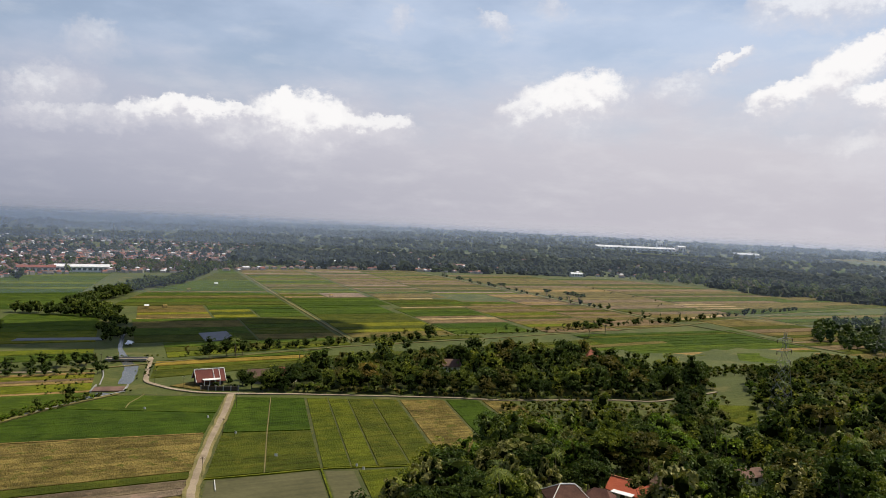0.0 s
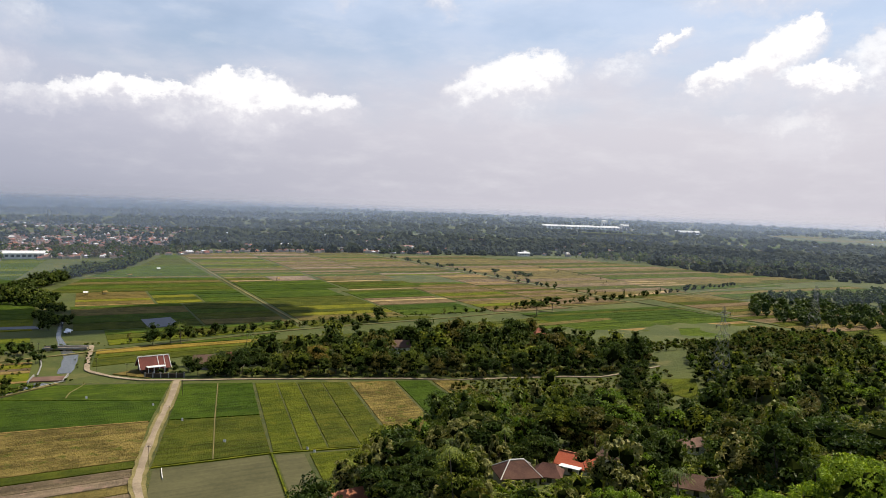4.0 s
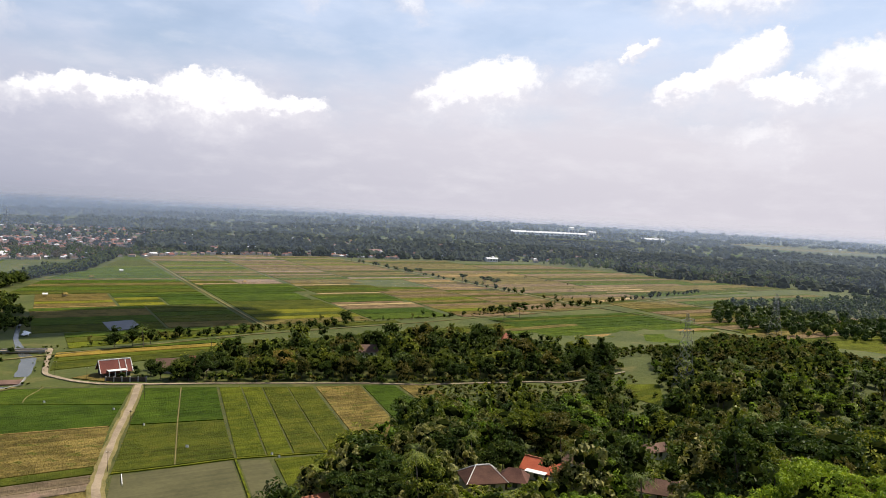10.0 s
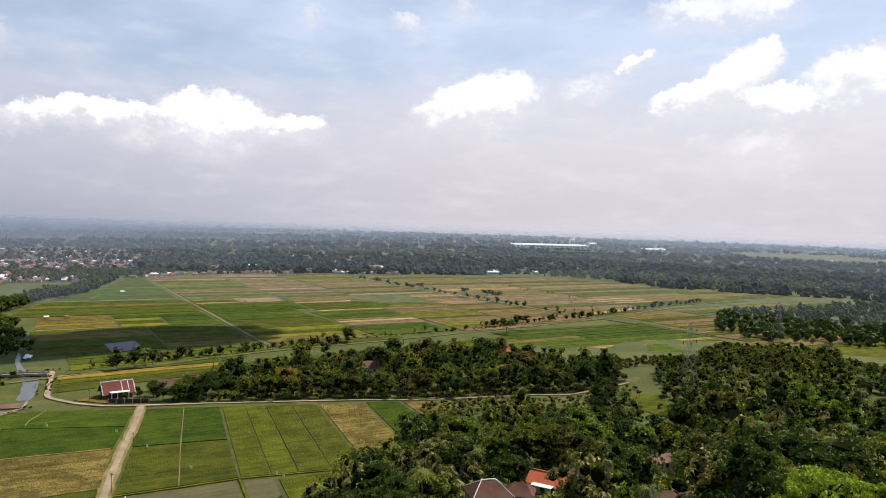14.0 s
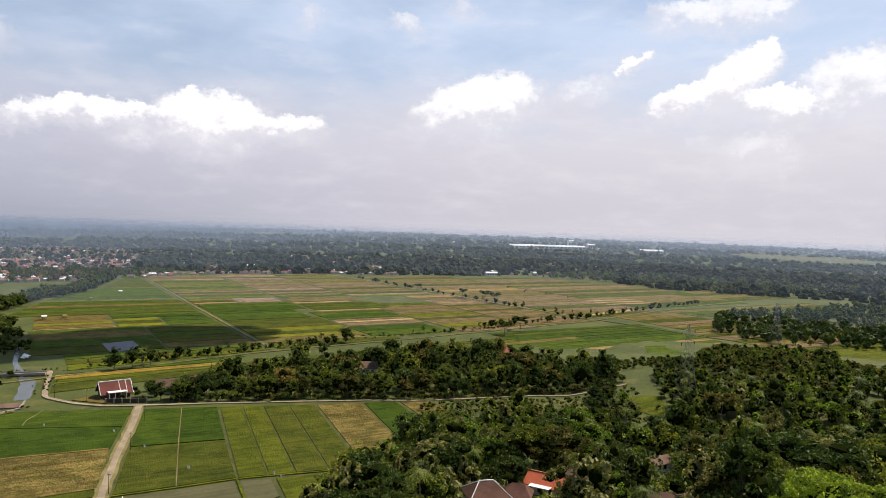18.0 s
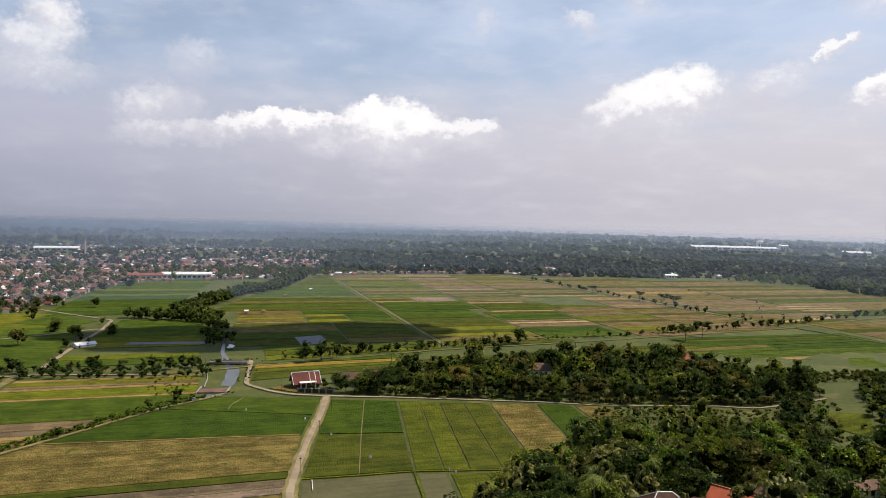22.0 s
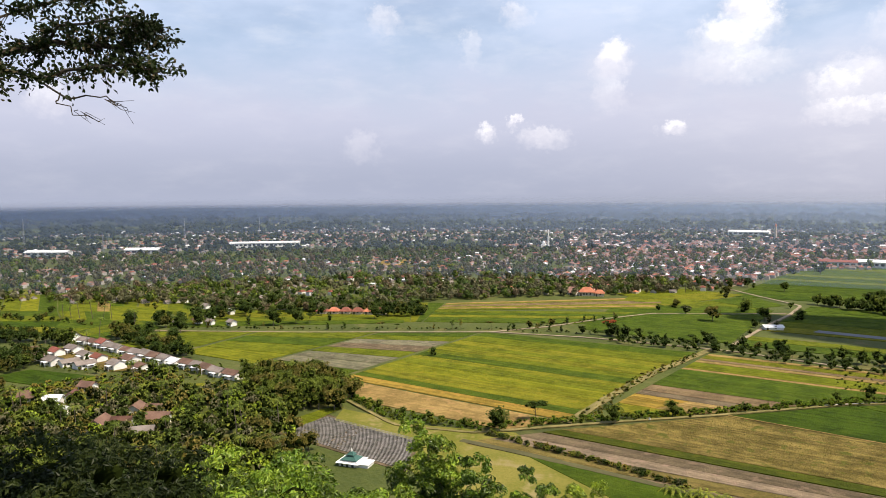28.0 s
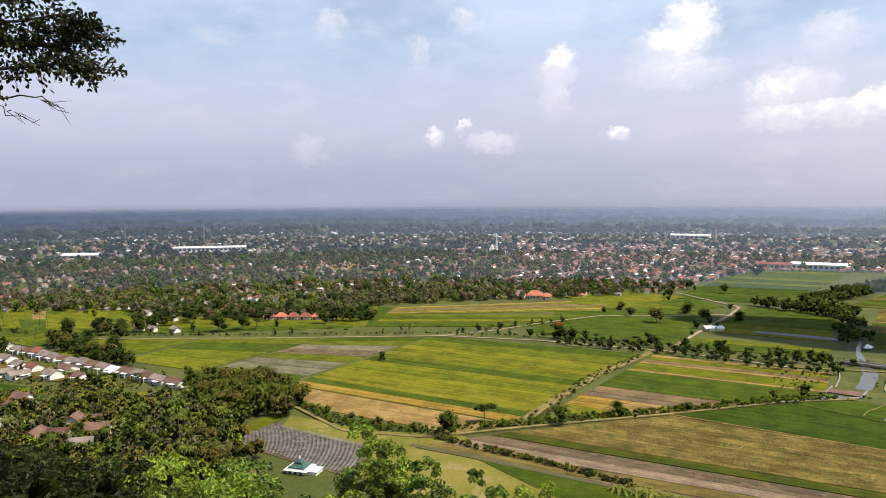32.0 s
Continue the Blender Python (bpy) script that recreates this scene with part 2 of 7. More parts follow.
for k, (a, b) in CROPS.items():
    warm = 0.93 if k in ("ripe", "bright") else 1.0 if k in ("meadow", "lime") else 1.03 if k in ("gold", "ochre") else 1.06
    dark, light = (a[0] * 1.10 * warm, a[1] * 0.95, a[2] * 0.55), (b[0] * 1.16 * warm, b[1] * 1.0, b[2] * 0.55)
    M[k] = surface("crop_" + k, tuple(c * 0.84 for c in dark), tuple(c * 1.06 for c in light), 0.11, 1.9, 0.95, bump=0.25, vary=0.36, rows=0.50, spec=0.08,
                   third=(light[0] * 1.06, light[1] * 0.98, light[2] * 1.1), lo=0.38, hi=0.62)
M["stubble"] = surface("stubble", (0.070, 0.058, 0.012), (0.240, 0.180, 0.052), 0.12, 1.6, 0.95, bump=0.3, spec=0.1,
                       third=(0.090, 0.096, 0.015), rows=0.65)
M["mown"] = surface("mown_grass", (0.105, 0.118, 0.014), (0.200, 0.175, 0.042), 0.06, 1.1, 0.95, bump=0.1, spec=0.1, third=(0.230, 0.190, 0.078))
M["wet"] = surface("flooded_paddy", (0.064, 0.062, 0.026), (0.104, 0.098, 0.044), 0.06, 0.8, 0.7, spec=0.12, rows=0.3)
M["bund"] = surface("bund_soil", (0.034, 0.046, 0.008), (0.085, 0.088, 0.020), 0.2, 1.5, bump=0.05)
M["drygrass"] = surface("verge_grass", (0.105, 0.098, 0.026), (0.235, 0.190, 0.072), 0.15, 1.4, bump=0.08)
M["road"] = surface("worn_concrete", (0.190, 0.148, 0.098), (0.345, 0.278, 0.190), 0.2, 2.0, 0.9, bump=0.01)
M["earth"] = surface("bare_earth", (0.22, 0.165, 0.10), (0.36, 0.285, 0.19), 0.15, 1.5)
M["water"] = water_mat("river_water", (0.09, 0.095, 0.085), 0.25)
M["pond"] = surface("pond_water", (0.075, 0.080, 0.095), (0.115, 0.120, 0.140), 0.2, 1.2, 0.5, spec=0.2)
M["foam"] = surface("foam", (0.72, 0.74, 0.75), (0.9, 0.9, 0.9), 0.6, 3.0)
# bark of the overhanging limb, its silhouette shade painted into the colour
M["bark_shaded"] = surface("bark_shaded", (0.028, 0.023, 0.018), (0.07, 0.058, 0.046), 3.0, 12.0, space="object", bump=0.01, spec=0.1)
M["bark"] = surface("bark", (0.07, 0.055, 0.04), (0.17, 0.14, 0.11), 2.0, 9.0, space="object", bump=0.02)
M["leaf_glossy"] = surface("leaf_glossy", (0.006, 0.018, 0.002), (0.240, 0.365, 0.032), 0.6, 4.0, 0.38, space="object", vary=1.3, leafy=0.14, spec=0.28)
LEAF = {"leaf_dark": ((0.009, 0.021, 0.004), (0.066, 0.108, 0.018)), "leaf_mid": ((0.014, 0.030, 0.004), (0.118, 0.166, 0.022)),
        "leaf_light": ((0.030, 0.056, 0.005), (0.190, 0.228, 0.026)), "leaf_olive": ((0.034, 0.040, 0.007), (0.150, 0.142, 0.032)),
        "leaf_fresh": ((0.024, 0.060, 0.004), (0.185, 0.290, 0.024)), "leaf_gold": ((0.070, 0.064, 0.010), (0.225, 0.190, 0.040)),
        "leaf_pale": ((0.048, 0.060, 0.016), (0.235, 0.245, 0.075)),
        # near-black leaves: shade put into the colour
        "leaf_shaded": ((0.004, 0.009, 0.002), (0.021, 0.034, 0.007)),
        "leaf_dull": ((0.030, 0.036, 0.017), (0.122, 0.128, 0.066)), "leaf_dry": ((0.040, 0.034, 0.018), (0.125, 0.105, 0.062))}
for k, (a, b) in LEAF.items():
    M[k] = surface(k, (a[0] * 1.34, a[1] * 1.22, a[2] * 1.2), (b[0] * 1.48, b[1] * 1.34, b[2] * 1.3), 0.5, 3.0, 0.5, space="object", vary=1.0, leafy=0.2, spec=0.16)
M["leaf_far"] = surface("leaf_far", (0.014, 0.022, 0.010), (0.048, 0.058, 0.026), 0.02, 0.35, 0.9, vary=0.8, spec=0.1)
M["flower"] = surface("red_blossom", (0.30, 0.06, 0.02), (0.45, 0.12, 0.04), 0.5, 3.0, space="object", vary=0.4)
M["tile_red"] = surface("roof_tile_red", (0.16, 0.052, 0.036), (0.26, 0.092, 0.064), 0.25, 4.0, 0.8, vary=0.35, bump=0.02)
M["tile_maroon"] = surface("roof_tile_maroon", (0.095, 0.026, 0.020), (0.165, 0.048, 0.034), 0.25, 4.0, 0.8, bump=0.02)
M["tile_pink"] = surface("roof_tile_faded", (0.20, 0.110, 0.085), (0.32, 0.190, 0.150), 0.25, 3.0, 0.85, vary=0.35)
M["tile_vermilion"] = surface("roof_tile_vermilion", (0.36, 0.075, 0.035), (0.50, 0.125, 0.060), 0.25, 4.0, 0.8, bump=0.02)
M["tile_orange"] = surface("roof_tile_orange", (0.30, 0.105, 0.058), (0.46, 0.175, 0.095), 0.25, 4.0, 0.8, vary=0.3, bump=0.02)
M["tile_brown"] = surface("roof_tile_brown", (0.095, 0.055, 0.040), (0.185, 0.110, 0.080), 0.25, 3.0, 0.85, vary=0.4, bump=0.02)
# near-black colour of the crown cores: the shade between leaves, painted in
M["crown_shade"] = surface("crown_core_shade", (0.006, 0.010, 0.002), (0.018, 0.024, 0.005), 0.5, 3.0, 1.0, space="object", spec=0.0)
M["cover"] = surface("bed_cover", (0.090, 0.086, 0.070), (0.250, 0.232, 0.205), 0.35, 3.0, 0.7, vary=0.5)
M["tile_dark"] = surface("roof_tile_dark", (0.060, 0.028, 0.020), (0.135, 0.066, 0.048), 0.25, 3.0, 0.9, vary=0.3, bump=0.02)
M["tile_grey"] = surface("roof_sheet_grey", (0.130, 0.108, 0.094), (0.250, 0.212, 0.188), 0.25, 3.0, 0.8, vary=0.35)
M["sheet_white"] = surface("roof_sheet_white", (0.66, 0.67, 0.68), (0.82, 0.82, 0.82), 0.1, 1.2, 0.55)
M["sheet_green"] = surface("roof_sheet_green", (0.030, 0.085, 0.072), (0.060, 0.135, 0.115), 0.3, 2.5, 0.55)
M["plaster"] = surface("white_plaster", (0.62, 0.60, 0.56), (0.80, 0.79, 0.76), 0.3, 2.0, 0.9, vary=0.2)
M["grime"] = surface("grey_plaster", (0.28, 0.26, 0.23), (0.46, 0.43, 0.39), 0.3, 2.0, 0.9, vary=0.4)
M["cream"] = surface("cream_plaster", (0.42, 0.37, 0.29), (0.58, 0.52, 0.42), 0.3, 2.0, 0.9, vary=0.25)
M["glass"] = surface("dark_glass", (0.02, 0.025, 0.03), (0.05, 0.055, 0.06), 0.5, 2.0, 0.12, spec=0.6)
M["darkwood"] = surface("dark_wood", (0.03, 0.022, 0.016), (0.07, 0.05, 0.035), 0.8, 5.0, 0.7)
M["steel"] = surface("galvanised_steel", (0.17, 0.175, 0.18), (0.28, 0.285, 0.29), 0.8, 5.0, 0.6, metal=0.2)
M["concrete"] = surface("grey_concrete", (0.20, 0.195, 0.185), (0.34, 0.33, 0.31), 0.3, 2.5, 0.9)


# ---- geometry helpers ----
def mesh_of(name, verts, faces, mats, index=None, smooth=False):
    """A mesh from arrays; faces: an (n, k) array, or a list of them."""
    me = bpy.data.meshes.new(name)
    blocks = faces if isinstance(faces, list) else [faces]
    blocks = [np.asarray(b, dtype=np.int32) for b in blocks if len(b)]
    loops = np.concatenate([b.ravel() for b in blocks])
    sizes = np.concatenate([np.full(len(b), b.shape[1], dtype=np.int32) for b in blocks])
    me.vertices.add(len(verts))
    me.vertices.foreach_set("co", np.asarray(verts, dtype=np.float32).ravel())
    me.loops.add(len(loops))
    me.loops.foreach_set("vertex_index", loops)
    me.polygons.add(len(sizes))
    me.polygons.foreach_set("loop_start", np.concatenate([[0], np.cumsum(sizes)[:-1]]).astype(np.int32))
    me.polygons.foreach_set("loop_total", sizes)
    for ma in mats:
        me.materials.append(ma)
    if index is not None:
        me.polygons.foreach_set("material_index", np.asarray(index, dtype=np.int32))
    me.polygons.foreach_set("use_smooth", np.full(len(sizes), smooth, dtype=bool))
    me.update(calc_edges=True)
    me.validate()
    return me


def part(name, data, material=None, parent=None, label=""):
    """Links a bmesh or a mesh as one object under a thing or a part."""
    if isinstance(data, bmesh.types.BMesh):
        me = bpy.data.meshes.new(name)
        data.to_mesh(me)
        data.free()
        data = me
    if material is not None and not data.materials:
        data.materials.append(material)
    ob = new(name, data)
    ob.parent = parent
    if label:
        tagged(ob, label)
    return ob


def box(bm, x0, x1, y0, y1, z0, z1):
    vs = [bm.verts.new(c) for c in ((x0, y0, z0), (x1, y0, z0), (x1, y1, z0), (x0, y1, z0), (x0, y0, z1), (x1, y0, z1), (x1, y1, z1), (x0, y1, z1))]
    for f in ((3, 2, 1, 0), (4, 5, 6, 7), (0, 1, 5, 4), (1, 2, 6, 5), (2, 3, 7, 6), (3, 0, 4, 7)):
        bm.faces.new([vs[i] for i in f])
    return vs


def boxes(*rows):
    bm = bmesh.new()
    for r in rows:
        box(bm, *r)
    return bm


def tube(bm, a, b, ra, rb, sides=6):
    a, b = Vector(a), Vector(b)
    q = (b - a).to_track_quat("Z", "Y")
    rings = []
    for p, r in ((a, ra), (b, rb)):
        rings.append([bm.verts.new(p + q @ Vector((r * math.cos(k * math.tau / sides), r * math.sin(k * math.tau / sides), 0))) for k in range(sides)])
    for k in range(sides):
        bm.faces.new((rings[0][k], rings[0][(k + 1) % sides], rings[1][(k + 1) % sides], rings[1][k]))
    bm.faces.new(rings[1])
    return bm


def uv(u, v):
    """The fields' own grid, turned 24 degrees, from its corner by the main track."""
    c, s = math.cos(radians(24)), math.sin(radians(24))
    return -45 + u * c - v * s, 385 + u * s + v * c


def inside(x, y, poly):
    hit = False
    for (x0, y0), (x1, y1) in zip(poly, poly[1:] + poly[:1]):
        if (y0 > y) != (y1 > y) and x < (x1 - x0) * (y - y0) / (y1 - y0) + x0:
            hit = not hit
    return hit


def at_az(az, r):
    return -math.sin(radians(az)) * r, math.cos(radians(az)) * r


def rise(x, y):
    """Height of the ground: the camera's hill, its wooded foot to the right, a knoll, and the plain."""
    r, az = math.hypot(x, y), math.degrees(math.atan2(-x, y))
    reach = float(np.interp(az, (-180, -110, -45, -25, -6, 6, 30, 60, 85, 120, 180), (420, 420, 300, 230, 215, 160, 150, 158, 185, 400, 420)))
    z = 68.2 * max(0.0, 1 - r / reach) ** 1.75 if r > 3 else 68.2 * (1 - 3 / reach) ** 1.75
    z += 11.0 * math.exp(-(((x - 175) / 62) ** 2 + ((y - 285) / 55) ** 2)) * min(1.0, max(0.0, (r - 150) / 60))
    z += 5.0 * math.exp(-(((x - 300) / 85) ** 2 + ((y - 215) / 80) ** 2))
    return z if z > 0.06 else 0.0


# ---- ground ----
def build_ground():
    rings = [0.5 * k * 8 for k in range(1, 91)] + [360 * 1.155 ** k for k in range(1, 19)] + [4960]
    sides = 180
    vs = [(0, 0, rise(0, 0))]
    for r in rings:
        for k in range(sides):
            x, y = at_az(k * 360 / sides, r)
            vs.append((x, y, rise(x, y)))
    tri = [(0, 1 + k, 1 + (k + 1) % sides) for k in range(sides)]
    quad = []
    for i in range(len(rings) - 1):
        a, b = 1 + i * sides, 1 + (i + 1) * sides
        quad += [(a + k, b + k, b + (k + 1) % sides, a + (k + 1) % sides) for k in range(sides)]
    me = mesh_of("ground", vs, [tri, quad], [M["ground"]])
    me.polygons.foreach_set("use_smooth", [True] * len(me.polygons))
    tagged(new("ground", me), "grassy earth of the plain and the wooded hill", "ground", kind="structure")


build_ground()


def sheet(name, quad, z, material, label="", category="", group="", kind="", thick=0.5, inset=0.0, parent=None):
    """A four-sided slab of field: its corners on the plan, its top at z."""
    q = [Vector((*p, 0)) for p in quad]
    mid = sum(q, Vector()) / 4
    if inset:
        out = []
        for i in range(4):
            e1 = (q[(i + 1) % 4] - q[i]).normalized()
            e0 = (q[i - 1] - q[i]).normalized()
            out.append(q[i] + (e0 + e1) * inset)
        q = out
    vs = [(p.x - mid.x, p.y - mid.y, z) for p in q] + [(p.x - mid.x, p.y - mid.y, z - thick) for p in q]
    me = mesh_of(name, vs, np.array([(0, 1, 2, 3), (4, 5, 1, 0), (5, 6, 2, 1), (6, 7, 3, 2), (7, 4, 0, 3)]), [material])
    ob = new(name, me)
    ob.location = (mid.x, mid.y, 0)
    ob.parent = parent
    return tagged(ob, label, category, group, kind)


def ribbon(name, pts, width, z, material, label, category="road", kind="structure", thick=0.25):
    """A road, bund or stream along a line on the plan; width may be one number or one for each point."""
    w = width if isinstance(width, (list, tuple)) else [width] * len(pts)
    fine, fw = [], []
    for i in range(len(pts) - 1):
        n = max(1, int(math.dist(pts[i], pts[i + 1]) / 3))
        for k in range(n):
            s = k / n
            fine.append((pts[i][0] * (1 - s) + pts[i + 1][0] * s, pts[i][1] * (1 - s) + pts[i + 1][1] * s))
            fw.append(w[i] * (1 - s) + w[i + 1] * s)
    fine.append(pts[-1])
    fw.append(w[-1])
    fine = [fine[0]] + [((a[0] + 2 * b[0] + c[0]) / 4, (a[1] + 2 * b[1] + c[1]) / 4) for a, b, c in zip(fine, fine[1:], fine[2:])] + [fine[-1]]
    vs, fs = [], []
    for i, p in enumerate(fine):
        a, b = fine[max(0, i - 1)], fine[min(len(fine) - 1, i + 1)]
        d = Vector((b[0] - a[0], b[1] - a[1], 0)).normalized()
        n = Vector((-d.y, d.x, 0)) * (fw[i] / 2) * (1 + 0.28 * noise.noise((p[0] * 0.3, p[1] * 0.3, 3)))
        g = rise(*p)
        vs += [(p[0] + n.x, p[1] + n.y, g + z), (p[0] - n.x, p[1] - n.y, g + z), (p[0] + n.x, p[1] + n.y, g + z - thick), (p[0] - n.x, p[1] - n.y, g + z - thick)]
    for i in range(len(fine) - 1):
        a, b = 4 * i, 4 * i + 4
        fs += [(a + 1, b + 1, b, a), (a, b, b + 2, a + 2), (a + 3, b + 3, b + 1, a + 1)]
    return tagged(new(name, mesh_of(name, vs, np.array(fs), [material])), label, category, kind=kind)


# ---- fields ----
WORDS = {"lush": "deep green young rice", "green": "green growing rice", "olive": "olive green ripening rice", "lime": "bright yellow-green rice",
         "gold": "golden ripe rice", "straw": "dry straw-coloured stubble", "fallow": "bare brown fallow soil", "bright": "bright yellow ripening rice", "meadow": "fresh green rice", "ripe": "yellowish ripening rice", "sere": "dull green and brown fallow",
         "tilled": "grey-brown ploughed soil", "pale": "pale dry straw", "ochre": "ochre half-harvested rice", "stubble": "patchy brown rice stubble", "wet": "flooded grey mud", "mud": "shallow grey water and mud", "loam": "pinkish-brown levelled mud", "mown": "mown yellow-green grass"}


def field(quad, crop, z=0.22, inset=0.45, group="rice fields on the plain"):
    return sheet("paddy_field", quad, z + random.uniform(-0.03, 0.03), M[crop], "flat field of " + WORDS[crop] + " between low bunds", "field", group, inset=inset)


def lerp(a, b, s):
    return a[0] + (b[0] - a[0]) * s, a[1] + (b[1] - a[1]) * s


def block(tl, tr, br, bl, crops, cuts=None, across=True, inset=0.45, z=0.22):
    """Strips over a four-sided plot, from its left to its right (across) or from its top down."""
    n = len(crops)
    cuts = cuts or [k / n for k in range(n + 1)]
    for k, crop in enumerate(crops):
        a, b = cuts[k], cuts[k + 1]
        if across:
            q = (lerp(bl, br, a), lerp(bl, br, b), lerp(tl, tr, b), lerp(tl, tr, a))
        else:
            q = (lerp(tl, bl, b), lerp(tr, br, b), lerp(tr, br, a), lerp(tl, bl, a))
        field(q, crop, z, inset)


def strips(left, right, v0, v1, crops, thin=7.0, thick=16.0, seed=1):
    """Strips that lie across the fields' grid; left and right give u at a given v."""
    rng = random.Random(seed)
    v = v0
    while v < v1 - 2:
        w = min(rng.uniform(thin, thick), v1 - v)
        q = (uv(left(v), v), uv(right(v), v), uv(right(v + w), v + w), uv(left(v + w), v + w))
        field(q, rng.choice(crops), inset=0.3)
        v += w


def near_fields():
    for quad in (((-74, 263), (-52, 142), (60, 172), (64, 272)), ((-78, 263), (-117, 259), (-169, 122), (-62, 160))):
        sheet("bund", quad[::-1], 0.03, M["bund"], "dark weedy bunds and ditches between the fields", "bund", kind="structure")
    block((-72.3, 261), (-48, 264.5), (-38.5, 226), (-64.8, 219), ["lush", "lush"], z=0.30, inset=0.25)
    block((-64.8, 219), (-38.5, 226), (-29.8, 193), (-57.8, 181.5), ["olive", "olive"], inset=0.25)
    block((-47.5, 264.5), (-14, 268.5), (3.5, 200.5), (-29.5, 193), ["lime", "lime", "olive", "olive"], [0, 0.235, 0.45, 0.72, 1], inset=0.3)
    block((-13.5, 268.5), (3.5, 271.5), (20, 205), (4, 201), ["stubble"])
    block((3.8, 271.5), (16.5, 273), (36, 212), (20, 205), ["lush"])
    block((17.5, 273), (30, 273.5), (52, 215), (36.5, 212), ["stubble"])
    block((-57.2, 180), (-30, 191.5), (-18, 152), (-48.5, 143), ["wet"], z=0.06)
    block((-29, 191.5), (-20.5, 192.5), (-10, 156), (-17.5, 152), ["wet"], z=0.06)
    block((-20, 192.5), (5, 199), (16, 165), (-9.5, 156), ["lime"])
    block((-114, 256), (-76.5, 262), (-73, 240), (-125, 236), ["green"], z=0.26, inset=0.3)
    block((-125.5, 236), (-73, 240), (-69.5, 218), (-141, 193), ["lush"], z=0.28, inset=0.3)
    block((-141, 192.5), (-69.5, 217.5), (-62.5, 185.9), (-159.5, 140.5), ["stubble"], inset=0.2)
    block((-159.5, 140.5), (-62.5, 185.9), (-61.2, 180.7), (-161, 134.2), ["olive"], z=0.22, inset=0.18)
    block((-161, 134.2), (-61.2, 180.7), (-59.8, 175.0), (-163, 126.1), ["tilled"], z=0.1, inset=0.18)
    block((-163, 126.1), (-59.8, 175.0), (-58, 171.0), (-165, 118.0), ["loam"], z=0.14, inset=0.18)
    block((-165, 118.0), (-58, 171.0), (-56.2, 166.2), (-167, 108.7), ["sere"], z=0.16, inset=0.18)
    block((-167, 108.7), (-56.2, 166.2), (-53.5, 158), (-150, 119.5), ["tilled"], z=0.1, inset=0.2)
    block((-148, 118.5), (-54, 156.5), (-50, 148), (-112, 117.5), ["green"], inset=0.2)
    block((-206, 90), (-165, 128), (-112, 117), (-138, 86), ["mown"], z=0.12)
    block(uv(-95, 12), uv(-3, 12), uv(-3, -8), uv(-95, -26), ["green", "olive", "meadow"], across=False)
    block(uv(3, 11), uv(80, 9), uv(80, 1), uv(3, -7), ["olive"])
    block((-119, 316.5), (-52, 361), (-57, 348), (-121, 316), ["green"])
    # golden plot behind the red-roofed house
    block((-123, 314), (-58, 346), (-55, 325), (-113, 283), ["gold", "lime", "olive"], [0, 0.3, 0.55, 1], across=False)
    block((-55, 343), (40, 398), (52, 378), (-40, 322), ["olive", "green"], across=False)
    block((40, 398), (132, 452), (140, 420), (56, 372), ["olive", "lime", "sere", "green"], across=False)


def canal_u(v):
    """Where the hedged canal runs, on the fields' grid."""
    return float(np.interp(v, (-202, -192, -160, -137, -101, -86, -45), (-240, -222, -191, -167, -134, -120, -119)))


